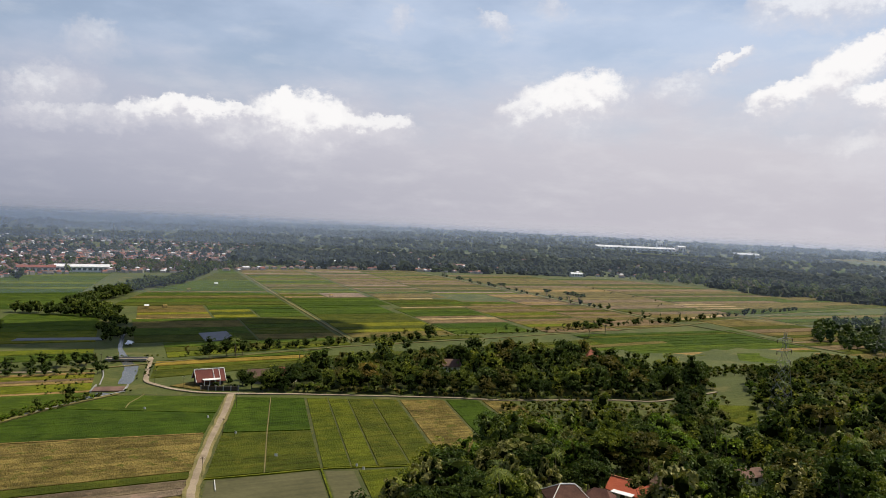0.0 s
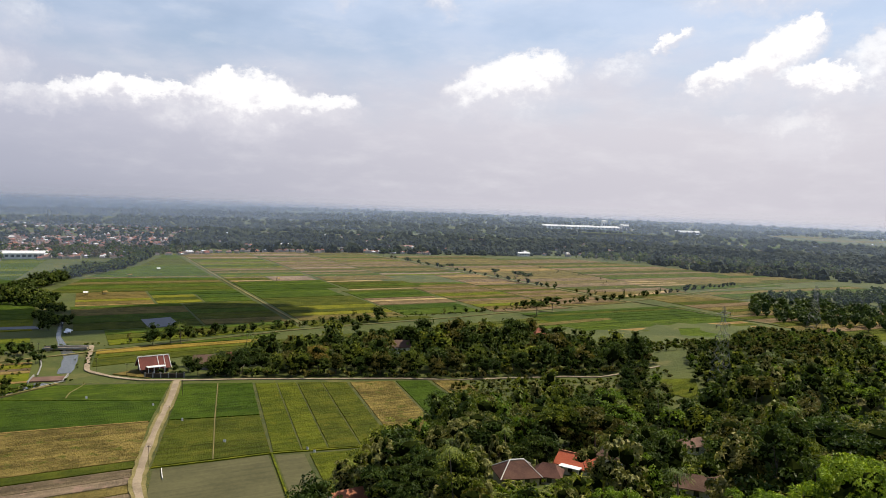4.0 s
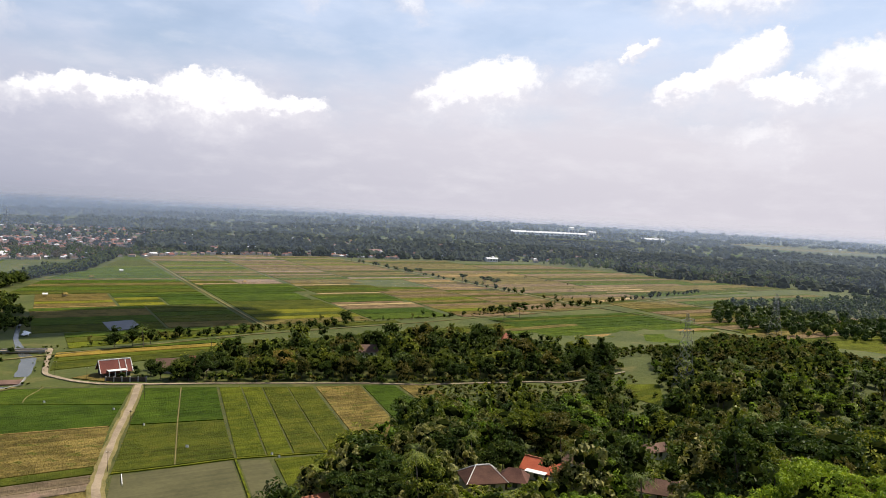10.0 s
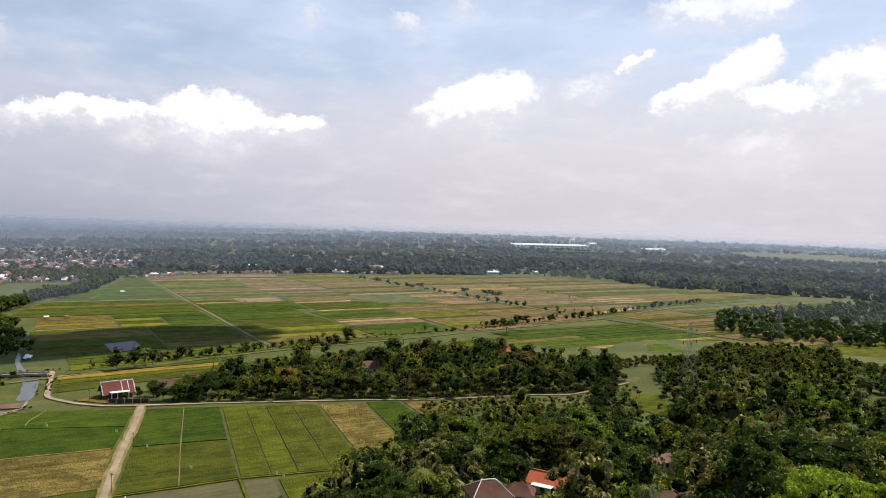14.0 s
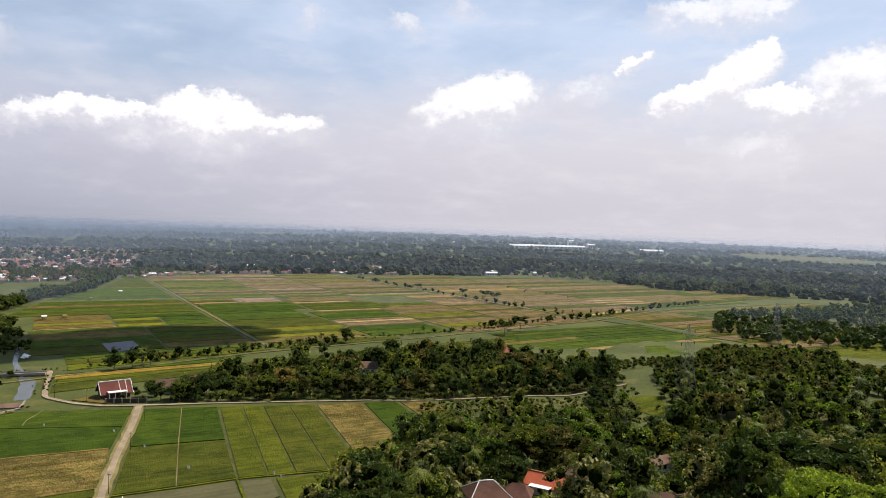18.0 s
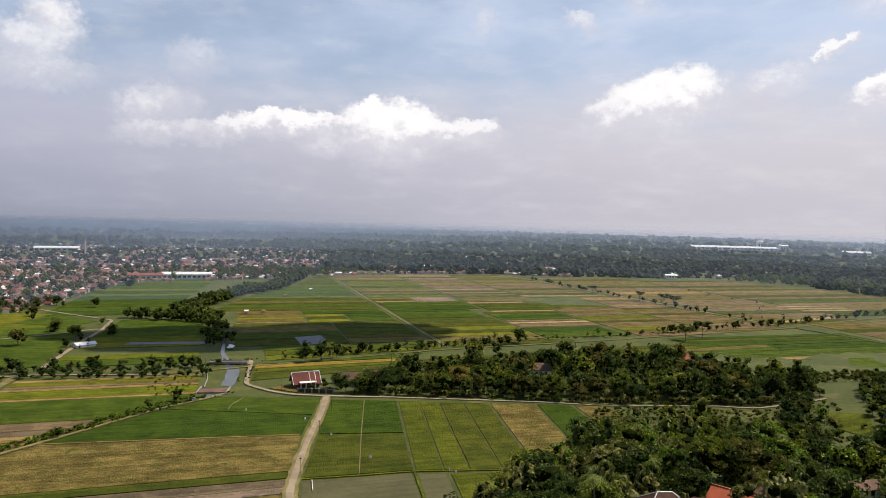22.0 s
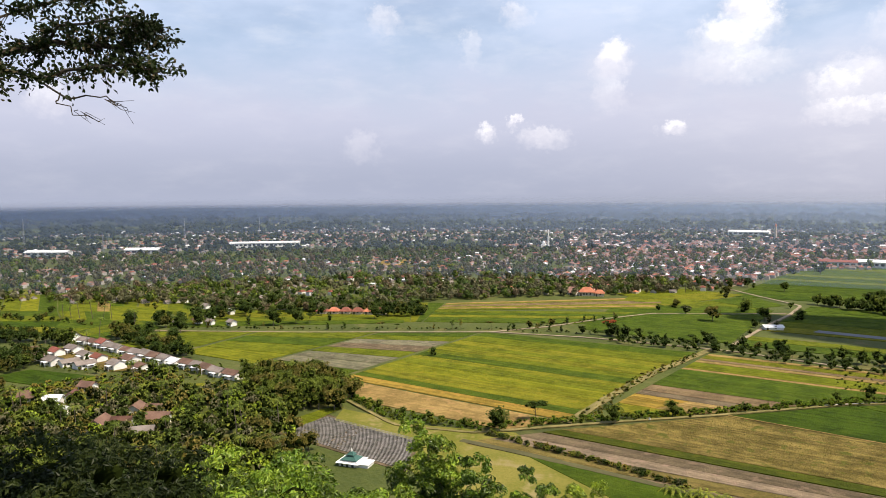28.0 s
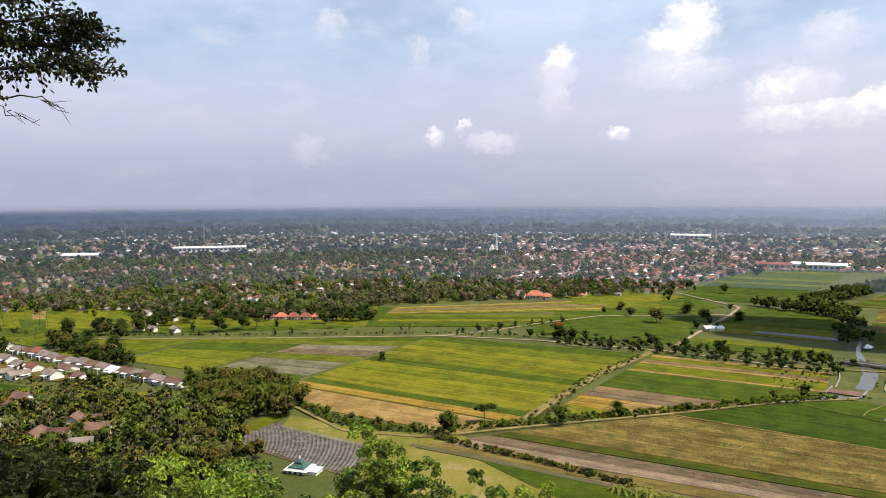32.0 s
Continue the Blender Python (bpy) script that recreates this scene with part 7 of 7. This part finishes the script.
def far_hamlets():
    out = [at_az(R.uniform(-24, 13), R.uniform(930, 1250)) for _ in range(170)]
    out = [p for p in out if far_free(*p)]
    for _ in range(95):
        u = R.uniform(-30, 300)
        out.append(uv(u, float(np.interp(u, (-30, 80, 200, 285), (418, 462, 456, 424))) + R.uniform(-3, 12)))
    for az, r, n, spread in ((-3, 960, 12, 40), (-8, 1000, 14, 50), (-13, 960, 10, 40), (3, 930, 8, 30), (10, 950, 12, 50), (-20, 1000, 8, 60), (30, 1700, 40, 160), (24, 2300, 40, 250), (60, 1750, 60, 260), (75, 1700, 60, 240), (45, 2000, 50, 300), (0, 1900, 30, 300), (-30, 1500, 16, 250), (-25, 2600, 30, 500), (85, 2400, 30, 300), (35, 2300, 50, 350), (50, 2700, 60, 450), (65, 2500, 50, 450), (78, 2900, 50, 500), (20, 3000, 30, 500), (-15, 2700, 20, 600)):
        for _ in range(n):
            x, y = at_az(az, r)
            p = x + R.gauss(0, spread), y + R.gauss(0, spread * 0.7)
            if 905 < math.hypot(*p) < 3200 or p[0] < -300 and math.hypot(*p) < 3200:
                out.append(p)
    return out


def far_houses(name, spots, label):
    vs, wall, roof, hue = [], [], [], []
    for x, y in spots:
        w, d, h, up = R.uniform(1.8, 3.6), R.uniform(1.5, 2.3), R.uniform(1.6, 2.8), R.uniform(0.8, 1.4)
        a = radians(R.choice((24, 114)) + R.uniform(-20, 20))
        c, s = math.cos(a), math.sin(a)
        n = len(vs)
        for px, py, pz in ((-w, -d, -0.5), (w, -d, -0.5), (w, d, -0.5), (-w, d, -0.5), (-w, -d, h), (w, -d, h), (w, d, h), (-w, d, h), (-w * 0.55, 0, h + up), (w * 0.55, 0, h + up)):
            vs.append((x + px * c - py * s, y + px * s + py * c, pz))
        wall += [(n, n + 1, n + 5, n + 4), (n + 1, n + 2, n + 6, n + 5), (n + 2, n + 3, n + 7, n + 6), (n + 3, n, n + 4, n + 7)]
        roof += [(n + 4, n + 5, n + 9, n + 8), (n + 6, n + 7, n + 8, n + 9), (n + 5, n + 6, n + 9, n + 9), (n + 7, n + 4, n + 8, n + 8)]
        hue += [R.choice((1, 1, 2, 3, 4, 4, 1, 5, 6, 6, 6, 6) if x * x + y * y < 1400 ** 2 else (1, 3, 4, 5, 5))] * 4
    quads = np.array(wall + [r for r in roof if len(set(r)) == 4])
    tris = np.array([r[:3] for r in roof if len(set(r)) == 3])
    hq = [h for h, r in zip(hue, roof) if len(set(r)) == 4]
    ht = [h for h, r in zip(hue, roof) if len(set(r)) == 3]
    me = mesh_of(name, vs, [quads, tris], [M["grime"], M["tile_red"], M["tile_orange"], M["tile_brown"], M["tile_grey"], M["sheet_white"], M["tile_pink"]], [0] * len(wall) + hq + ht)
    tagged(new(name, me), label, "houses", kind="stuff")


def clumps(name, spots, label, material="leaf_far"):
    """Far trees as lumpy crowns, joined."""
    rng = np.random.default_rng(3)
    plain = [blob(rng, (0, 0, 0.6, 1.0, 1.0, 0.85), 1, 0.9) for _ in range(8)]
    shapes = [blob(rng, (0, 0, 0.6, 1.0, 1.0, 0.85), 2, 1.3) for _ in range(8)]
    vs, fs, n = [], [], 0
    for x, y, s in spots:
        v, f = (shapes if x * x + y * y < 1150 ** 2 else plain)[R.randrange(8)]
        a = R.uniform(0, 6.28)
        c, d = math.cos(a) * s * R.uniform(0.8, 1.3), math.sin(a) * s
        m = np.array(((c, d, 0), (-d, c, 0), (0, 0, s * R.uniform(0.75, 1.25))))
        vs.append(v @ m + (x, y, rise(x, y) - 0.1 * s))
        fs.append(f + n)
        n += len(v)
    return tagged(new(name, mesh_of(name, np.concatenate(vs), np.concatenate(fs), [M[material]], smooth=False)), label, "woodland", kind="stuff")


def far_free(x, y):
    """No trees on the fields of the near plain."""
    u = (x + 45) * 0.9135 + (y - 385) * 0.4067
    v = -(x + 45) * 0.4067 + (y - 385) * 0.9135
    if x > 250 and y < 930 and v > 60:
        return u > 505 + 0.2 * (v - 200) or v > 385
    return v > float(np.interp(u, (-30, 80, 200, 285, 360, 440, 520), (418, 462, 456, 424, 402, 376, 396))) or (u > 620)


def build_far():
    def pick():
        az, r = R.uniform(-46, 30), 840 * (3.9 ** R.random())
        p = at_az(az, r)
        if not far_free(*p) or inside(*p, TOWN):
            return None
        if noise.noise((p[0] * 0.0022, p[1] * 0.0022, 7.0)) < -0.30 - 0.25 * (r < 1700):
            return None
        return p
    belt = scatter(7800, pick, 4.5, 6)
    clumps("far_woods", [(*p, R.uniform(2.4, 4.6) * (1 + math.hypot(*p) / 4500)) for p in belt], "wooded country fading into haze")

    def pick_left():
        az, r = R.uniform(28, 97), 1450 * (2.25 ** R.random())
        return at_az(az, r) if noise.noise((math.sin(az) * 3, r * 0.0022, 2.0)) > -0.35 else None
    clumps("far_woods", [(*p, R.uniform(3, 5.5) * (1 + math.hypot(*p) / 4500)) for p in scatter(2600, pick_left, 9, 6)], "wooded country beyond the town")
    # the two dark woods to the right
    poly = [uv(290, -50), uv(283, -80), uv(300, -108), uv(330, -140), uv(470, -150), uv(600, -60), uv(600, 5), uv(441, -3), uv(370, 8)]
    wood("dark_wood", CANOPY + REMOTE, [(*p, R.choice((0.6, 0.85, 1.15)) * R.uniform(0.9, 1.1)) for p in scatter(560, in_poly(poly), 4.8)], ["leaf_dark", "leaf_dark", "leaf_mid"], "dark wood at the edge of the plain", 17, inner=False)
    poly = [(235, 905), (290, 870), (350, 800), (392, 745), (440, 715), (640, 820), (760, 1000), (560, 1080), (420, 1060), (300, 980)]
    belt = sorted(scatter(1300, in_poly(poly), 5.5), key=lambda p: math.hypot(*p))
    wood("wood_belt", CANOPY, [(*p, R.choice((0.6, 0.8, 1.05)) * R.uniform(0.9, 1.1)) for p in belt[:600]], ["leaf_dark", "leaf_dull", "leaf_dark", "leaf_mid"], "dark belt of wood behind the far fields", 38, inner=False)
    clumps("wood_belt", [(*p, R.uniform(3.4, 5.5)) for p in belt[600:]], "dark wood deep behind the far fields")
    poly = [uv(-125, 432), uv(-20, 428), uv(40, 455), uv(40, 500), uv(-110, 505)]
    wood("field_edge_trees", CANOPY, [(*p, R.uniform(0.5, 0.95)) for p in scatter(260, in_poly(poly), 4.5)], ["leaf_dark", "leaf_dull", "leaf_mid"], "trees behind the far end of the fields", 39, inner=False)
    # pale fields among the far woods
    for k in range(26):
        az, r = R.uniform(-40, -16), R.uniform(1050, 2300)
        x, y = at_az(az, r)
        a, b = R.uniform(60, 190), R.uniform(30, 90)
        sheet("far_field", ((x - a, y - b), (x + a, y - b * 0.8), (x + a * 0.9, y + b), (x - a, y + b)), 0.2, M[R.choice(("green", "lime", "sere", "olive"))], "pale green field among distant woods", "field", "far fields")
    for az, r, a, b in ((19, 1010, 26, 34), (9, 1190, 60, 30), (-4, 1500, 130, 60), (62, 760, 40, 24), (58, 690, 30, 20), (71, 800, 44, 20)):
        x, y = at_az(az, r)
        sheet("far_field", ((x - a, y - b), (x + a, y - b), (x + a, y + b), (x - a, y + b)), 0.2, M[R.choice(("green", "lime", "gold"))], "bright field among distant trees", "field", "far fields")


plant_hill()
plant_middle()
plant_rows()
plant_village()
build_town()
build_far()


# ---- near leaves ----
SPRAY = [Tree("tall", 5.0, 7000, 0.070, "leaf_glossy", 91, 0.07, core=0.0, long=1.5, tufts=16, spread=0.38), Tree("tall", 4.5, 6600, 0.070, "leaf_glossy", 92, 0.07, core=0.0, long=1.5, tufts=16, spread=0.38),
         Tree("round", 6.5, 11000, 0.077, "leaf_glossy", 93, 0.14, core=0.40, long=1.5, tufts=20, spread=0.24), Tree("round", 6.0, 11000, 0.077, "leaf_glossy", 94, 0.14, core=0.40, long=1.5, tufts=20, spread=0.24),
         Tree("round", 9.0, 9000, 0.115, "leaf_fresh", 95, 0.18, core=0.5, long=1.4, tufts=20, spread=0.24)]


def near_tree(az, el, r, k, s=1.0, leaf=None, label="young leafy tree on the slope, in sun or with painted shade"):
    """A tree whose top shows at that azimuth and elevation; its trunk runs down to the slope."""
    x, y = at_az(az, r)
    tr = SPRAY[k]
    z = H + r * math.tan(radians(el)) - tr.h * s
    ob = tr.plant(x, y, s, R.uniform(0, 360), label, "tree", "trees below the viewpoint", z=z, leaf=leaf)
    deep = z - rise(x, y)
    if deep > 0.5:
        part("lower_trunk", tube(bmesh.new(), (0, 0, 0.3), (0, 0, -deep / s - 0.6), 0.16, 0.22, 7), M["bark"], ob)


near_tree(59.3, -17.9, 26, 0, 0.9)
near_tree(57.6, -20.4, 26, 1, 0.8)
near_tree(54.6, -20.8, 25, 0, 0.8)
near_tree(50.8, -21.6, 26, 1, 0.8)
near_tree(46.5, -22.2, 26, 0, 0.7)
# the leftmost trees carry their shade in a near-black leaf colour
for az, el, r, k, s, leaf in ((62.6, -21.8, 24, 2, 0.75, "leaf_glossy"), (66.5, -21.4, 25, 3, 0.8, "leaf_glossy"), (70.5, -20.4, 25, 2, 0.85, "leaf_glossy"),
                              (75.0, -19.4, 26, 3, 0.9, "leaf_glossy"), (79.0, -19.0, 24, 2, 0.95, "leaf_dark"), (83.5, -17.9, 23, 3, 1.0, "leaf_shaded"),
                              (73.0, -20.8, 20, 2, 0.7, "leaf_glossy"), (81.0, -19.0, 19, 3, 0.8, "leaf_shaded"), (87.5, -16.6, 22, 3, 1.1, "leaf_shaded"),
                              (91.5, -15.4, 24, 3, 1.2, "leaf_shaded"), (86.0, -18.0, 17, 3, 0.8, "leaf_shaded"), (95.5, -14.6, 24, 3, 1.2, "leaf_shaded")):
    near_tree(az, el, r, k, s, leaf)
for az, el, r, s in ((-19.5, -20.6, 58, 0.62), (-24.0, -20.8, 55, 0.7), (-28.5, -19.2, 52, 0.8), (-32.0, -18.2, 50, 0.75), (-35.0, -15.6, 50, 0.85), (-38.6, -15.3, 48, 0.85), (-41.5, -14.5, 50, 0.9), (-30.5, -20.8, 42, 0.6), (-36.8, -18.5, 40, 0.7)):
    near_tree(az, el, r, 4, s, "leaf_fresh", "bright green tree top on the near slope")


def overhang():
    """The limb of a tall tree that hangs into view from the left."""
    rng = np.random.default_rng(4)
    root = new("overhanging_tree")
    at = lambda az, el, r: Vector((*at_az(az + 1.5, r), H + r * math.tan(radians(el))))
    foot = Vector((*at_az(108, 9.0), rise(*at_az(108, 9.0)) - 0.5))
    fork = at(104, 6.5, 8.8)
    bm = bmesh.new()
    tube(bm, foot, fork, 0.30, 0.17, 9)
    tube(bm, fork, at(112, 28, 8.6), 0.15, 0.10, 8)
    part("trunk", bm, M["bark"], root)
    limbs = [[(104, 6.5, 8.8), (96, 8.6, 8.5), (90, 9.4, 8.3), (86, 9.9, 8.2), (82.5, 10.5, 8.1), (79.0, 10.2, 8.0)],
             [(92, 9.2, 8.4), (88, 8.6, 8.2), (85, 8.0, 8.0), (82, 9.0, 7.9), (79.5, 9.4, 7.8), (77.9, 8.8, 7.8)],
             [(85.5, 8.0, 8.0), (84.2, 7.2, 7.9), (83.0, 6.9, 7.9), (81.5, 7.0, 7.8), (80.6, 6.6, 7.8)],
             [(84.0, 7.2, 7.9), (84.3, 6.6, 7.9), (83.4, 6.3, 7.9), (82.3, 5.7, 7.9)],
             [(90, 9.4, 8.3), (88, 11.5, 8.6), (85, 12.8, 8.7), (81, 14.0, 8.7)],
             [(86, 9.9, 8.2), (84, 11.6, 8.0), (80.5, 12.4, 7.9), (78.2, 12.0, 7.8)],
             [(94, 9.0, 8.4), (92, 12.0, 8.7), (89, 14.5, 8.8)],
             [(83, 10.4, 8.1), (80.6, 11.4, 8.3), (77.8, 11.2, 8.3)],
             [(97, 8.5, 8.5), (94, 7.6, 8.2), (91, 7.4, 8.0), (88.5, 8.0, 7.9)]]
    thick = [0.05, 0.026, 0.012, 0.008, 0.018, 0.018, 0.022, 0.012, 0.016]
    anchors = []
    for n, (line, w) in enumerate(zip(limbs, thick)):
        bm = bmesh.new()
        pts = [at(*p) for p in line]
        for i, (a, b) in enumerate(zip(pts, pts[1:])):
            mid = a.lerp(b, 0.5) + Vector(rng.normal(size=3) * 0.03)
            s0, s1 = 1 - 0.75 * i / len(line), 1 - 0.75 * (i + 1) / len(line)
            tube(bm, a, mid, w * s0, w * (s0 + s1) / 2, 6)
            tube(bm, mid, b, w * (s0 + s1) / 2, w * s1, 6)
            if n not in (2, 3) and (n or i):
                anchors += [(a.lerp(b, rng.uniform()), w) for _ in range(24)]
        # fine twigs at the tip
        ahead = (pts[-1] - pts[-2]).normalized()
        for _ in range(7 if n in (2, 3) else 5):
            base = pts[-1].lerp(pts[-2], rng.uniform(0, 0.7))
            bend = base + (ahead + Vector(rng.normal(size=3) * 0.5)) * 0.07
            tip = bend + (ahead + Vector(rng.normal(size=3) * 0.7)) * 0.07
            tube(bm, base, bend, 0.004, 0.003, 4)
            tube(bm, bend, tip, 0.003, 0.0015, 4)
            if n not in (2, 3):
                anchors += [(tip, w)] * 4
        part("limb", bm, M["bark_shaded"], root)
    vs, fs = [], []
    bm = bmesh.new()
    for p, w in anchors:
        way = Vector(rng.normal(size=3))
        way.z *= 0.7
        end = p + way.normalized() * rng.uniform(0.06, 0.22)
        tube(bm, p, end, 0.005, 0.003, 3)
        for k in range(11):
            c = p.lerp(end, rng.uniform(0.35, 1.05)) + Vector(rng.normal(size=3) * 0.03)
            d = (way.normalized() + Vector(rng.normal(size=3) * 0.8) + Vector((0, 0, -0.25))).normalized()
            side = d.cross(Vector(rng.normal(size=3))).normalized()
            ln, wd = rng.uniform(0.035, 0.07), rng.uniform(0.011, 0.019)
            n = len(vs)
            up = d.cross(side) * 0.008
            vs += [c, c + d * ln * 0.28 + side * wd * 0.85 + up, c + d * ln * 0.68 + side * wd * 0.8 + up, c + d * ln, c + d * ln * 0.68 - side * wd * 0.8 + up, c + d * ln * 0.28 - side * wd * 0.85 + up]
            fs.append((n, n + 1, n + 2, n + 3, n + 4, n + 5))
    tagged(part("twig", bm, M["bark_shaded"], root), kind="stuff")
    # unseen crown above the view, added to shade the near trees on the left
    lobes = [(-12 + rng.uniform(-8, 8), 1 + rng.uniform(-7, 5.5), 82 + rng.uniform(-1.5, 4), rng.uniform(2, 3.2), rng.uniform(2, 3.2), rng.uniform(1.4, 2.2)) for _ in range(30)]
    part("crown", mesh_of("crown", *leaf_quads(rng, lobes, 16000, 0.30, 1.2), [M["leaf_dark"]]), None, root)
    bm = bmesh.new()
    for l in lobes:
        tube(bm, at(112, 28, 8.6), l[:3], 0.07, 0.03, 5)
    part("bough", bm, M["bark"], root)
    faded = [int(rng.random() < (0.30 if (k // 11) % 5 == 0 else 0.05)) for k in range(len(fs))]
    # leaves of the limb: backlit shade painted as near-black colour
    part("leaves", mesh_of("leaves", [tuple(v) for v in vs], np.array(fs), [M["leaf_shaded"], M["leaf_dry"]], faded), None, root)
    tagged(root, "tall tree with a leafy limb hanging over the view", "tree")


overhang()


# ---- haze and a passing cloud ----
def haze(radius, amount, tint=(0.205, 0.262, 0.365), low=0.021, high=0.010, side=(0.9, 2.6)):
    """A thin sheet round the plain with haze put into its tint, leaning inwards, lit from the sun's side."""
    name = "haze"
    ma = bpy.data.materials.new(name)
    ma.use_nodes = True
    t = Nodes(ma.node_tree)
    pos = t.add("ShaderNodeNewGeometry").outputs["Position"]
    sep = t.add("ShaderNodeSeparateXYZ")
    t.put(sep.inputs[0], pos)
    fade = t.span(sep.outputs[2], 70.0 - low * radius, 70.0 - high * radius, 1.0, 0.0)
    # the painted haze is denser to the left, over the river and the town
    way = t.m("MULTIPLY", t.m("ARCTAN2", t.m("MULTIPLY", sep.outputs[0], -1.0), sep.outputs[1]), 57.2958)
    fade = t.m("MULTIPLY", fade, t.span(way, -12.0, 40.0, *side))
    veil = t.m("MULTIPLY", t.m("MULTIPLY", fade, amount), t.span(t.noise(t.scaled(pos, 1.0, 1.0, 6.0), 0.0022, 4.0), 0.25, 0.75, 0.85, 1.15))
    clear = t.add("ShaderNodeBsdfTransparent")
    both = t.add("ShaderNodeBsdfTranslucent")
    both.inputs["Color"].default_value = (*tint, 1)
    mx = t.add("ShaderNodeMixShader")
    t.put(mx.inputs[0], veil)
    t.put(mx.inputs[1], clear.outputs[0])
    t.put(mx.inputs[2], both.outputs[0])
    t.put(t.add("ShaderNodeOutputMaterial").inputs[0], mx.outputs[0])
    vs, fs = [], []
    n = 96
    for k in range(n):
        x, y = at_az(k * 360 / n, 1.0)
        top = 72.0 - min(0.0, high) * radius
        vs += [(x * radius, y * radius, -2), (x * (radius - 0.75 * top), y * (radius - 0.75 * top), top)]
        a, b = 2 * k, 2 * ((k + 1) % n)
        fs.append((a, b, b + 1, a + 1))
    tagged(new("haze", mesh_of("haze", vs, np.array(fs), [ma])), "thin bluish sheet with painted haze over the distant plain", "haze", kind="structure")


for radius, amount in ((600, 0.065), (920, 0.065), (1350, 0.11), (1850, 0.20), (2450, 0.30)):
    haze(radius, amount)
# the glowing backdrop, painted as mist, that closes the plain
def glowing_mist(radius):
    """A glowing backdrop painted as pale air that closes the plain, of one colour with the sky above it."""
    ma = bpy.data.materials.new("glowing_mist")
    ma.use_nodes = True
    t = Nodes(ma.node_tree)
    sep = t.add("ShaderNodeSeparateXYZ")
    t.put(sep.inputs[0], t.add("ShaderNodeNewGeometry").outputs["Position"])
    x, y, z = sep.outputs
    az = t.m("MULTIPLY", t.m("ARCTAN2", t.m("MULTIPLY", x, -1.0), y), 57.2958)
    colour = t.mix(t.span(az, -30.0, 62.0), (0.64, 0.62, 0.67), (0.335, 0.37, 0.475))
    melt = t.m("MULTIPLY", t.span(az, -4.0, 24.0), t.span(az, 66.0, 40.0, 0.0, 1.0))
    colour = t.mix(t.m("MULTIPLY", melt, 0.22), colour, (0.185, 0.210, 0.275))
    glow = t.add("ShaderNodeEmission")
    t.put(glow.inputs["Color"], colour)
    mx = t.add("ShaderNodeMixShader")
    t.put(mx.inputs[1], glow.outputs[0])
    t.put(mx.inputs[2], t.add("ShaderNodeBsdfTransparent").outputs[0])
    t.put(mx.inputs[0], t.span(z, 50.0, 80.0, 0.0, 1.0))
    t.put(t.add("ShaderNodeOutputMaterial").inputs[0], mx.outputs[0])
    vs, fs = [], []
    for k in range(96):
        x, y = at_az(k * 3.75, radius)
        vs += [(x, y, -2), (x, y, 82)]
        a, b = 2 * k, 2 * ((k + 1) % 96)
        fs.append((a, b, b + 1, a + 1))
    tagged(new("backdrop", mesh_of("backdrop", vs, np.array(fs), [ma])), "glowing backdrop painted as mist where the plain meets the sky", "backdrop", kind="structure")


glowing_mist(3500)
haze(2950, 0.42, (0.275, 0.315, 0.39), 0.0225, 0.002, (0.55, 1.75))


def passing_cloud(x, y, wide, deep, turn):
    """A low cloud out of view whose shadow lies on the fields at x, y."""
    rng = np.random.default_rng(6)
    up = 420.0
    lobes = [(rng.uniform(-0.75, 0.75) * wide, rng.uniform(-0.7, 0.7) * deep, rng.uniform(-4, 14), rng.uniform(0.25, 0.45) * wide, rng.uniform(0.3, 0.5) * deep, rng.uniform(9, 18)) for _ in range(30)]
    v, f = stack([blob(rng, l, 3, 0.5) for l in lobes])
    ob = new("cloud", mesh_of("cloud", v, f, [M["foam"]]))
    k = up / sun_way.z
    ob.matrix_basis = pose(x + sun_way.x * k, y + sun_way.y * k, up, 0, 0, turn)
    tagged(ob, "low white cloud drifting over the fields", "cloud", kind="structure")


passing_cloud(-138, 395, 105, 44, 32)
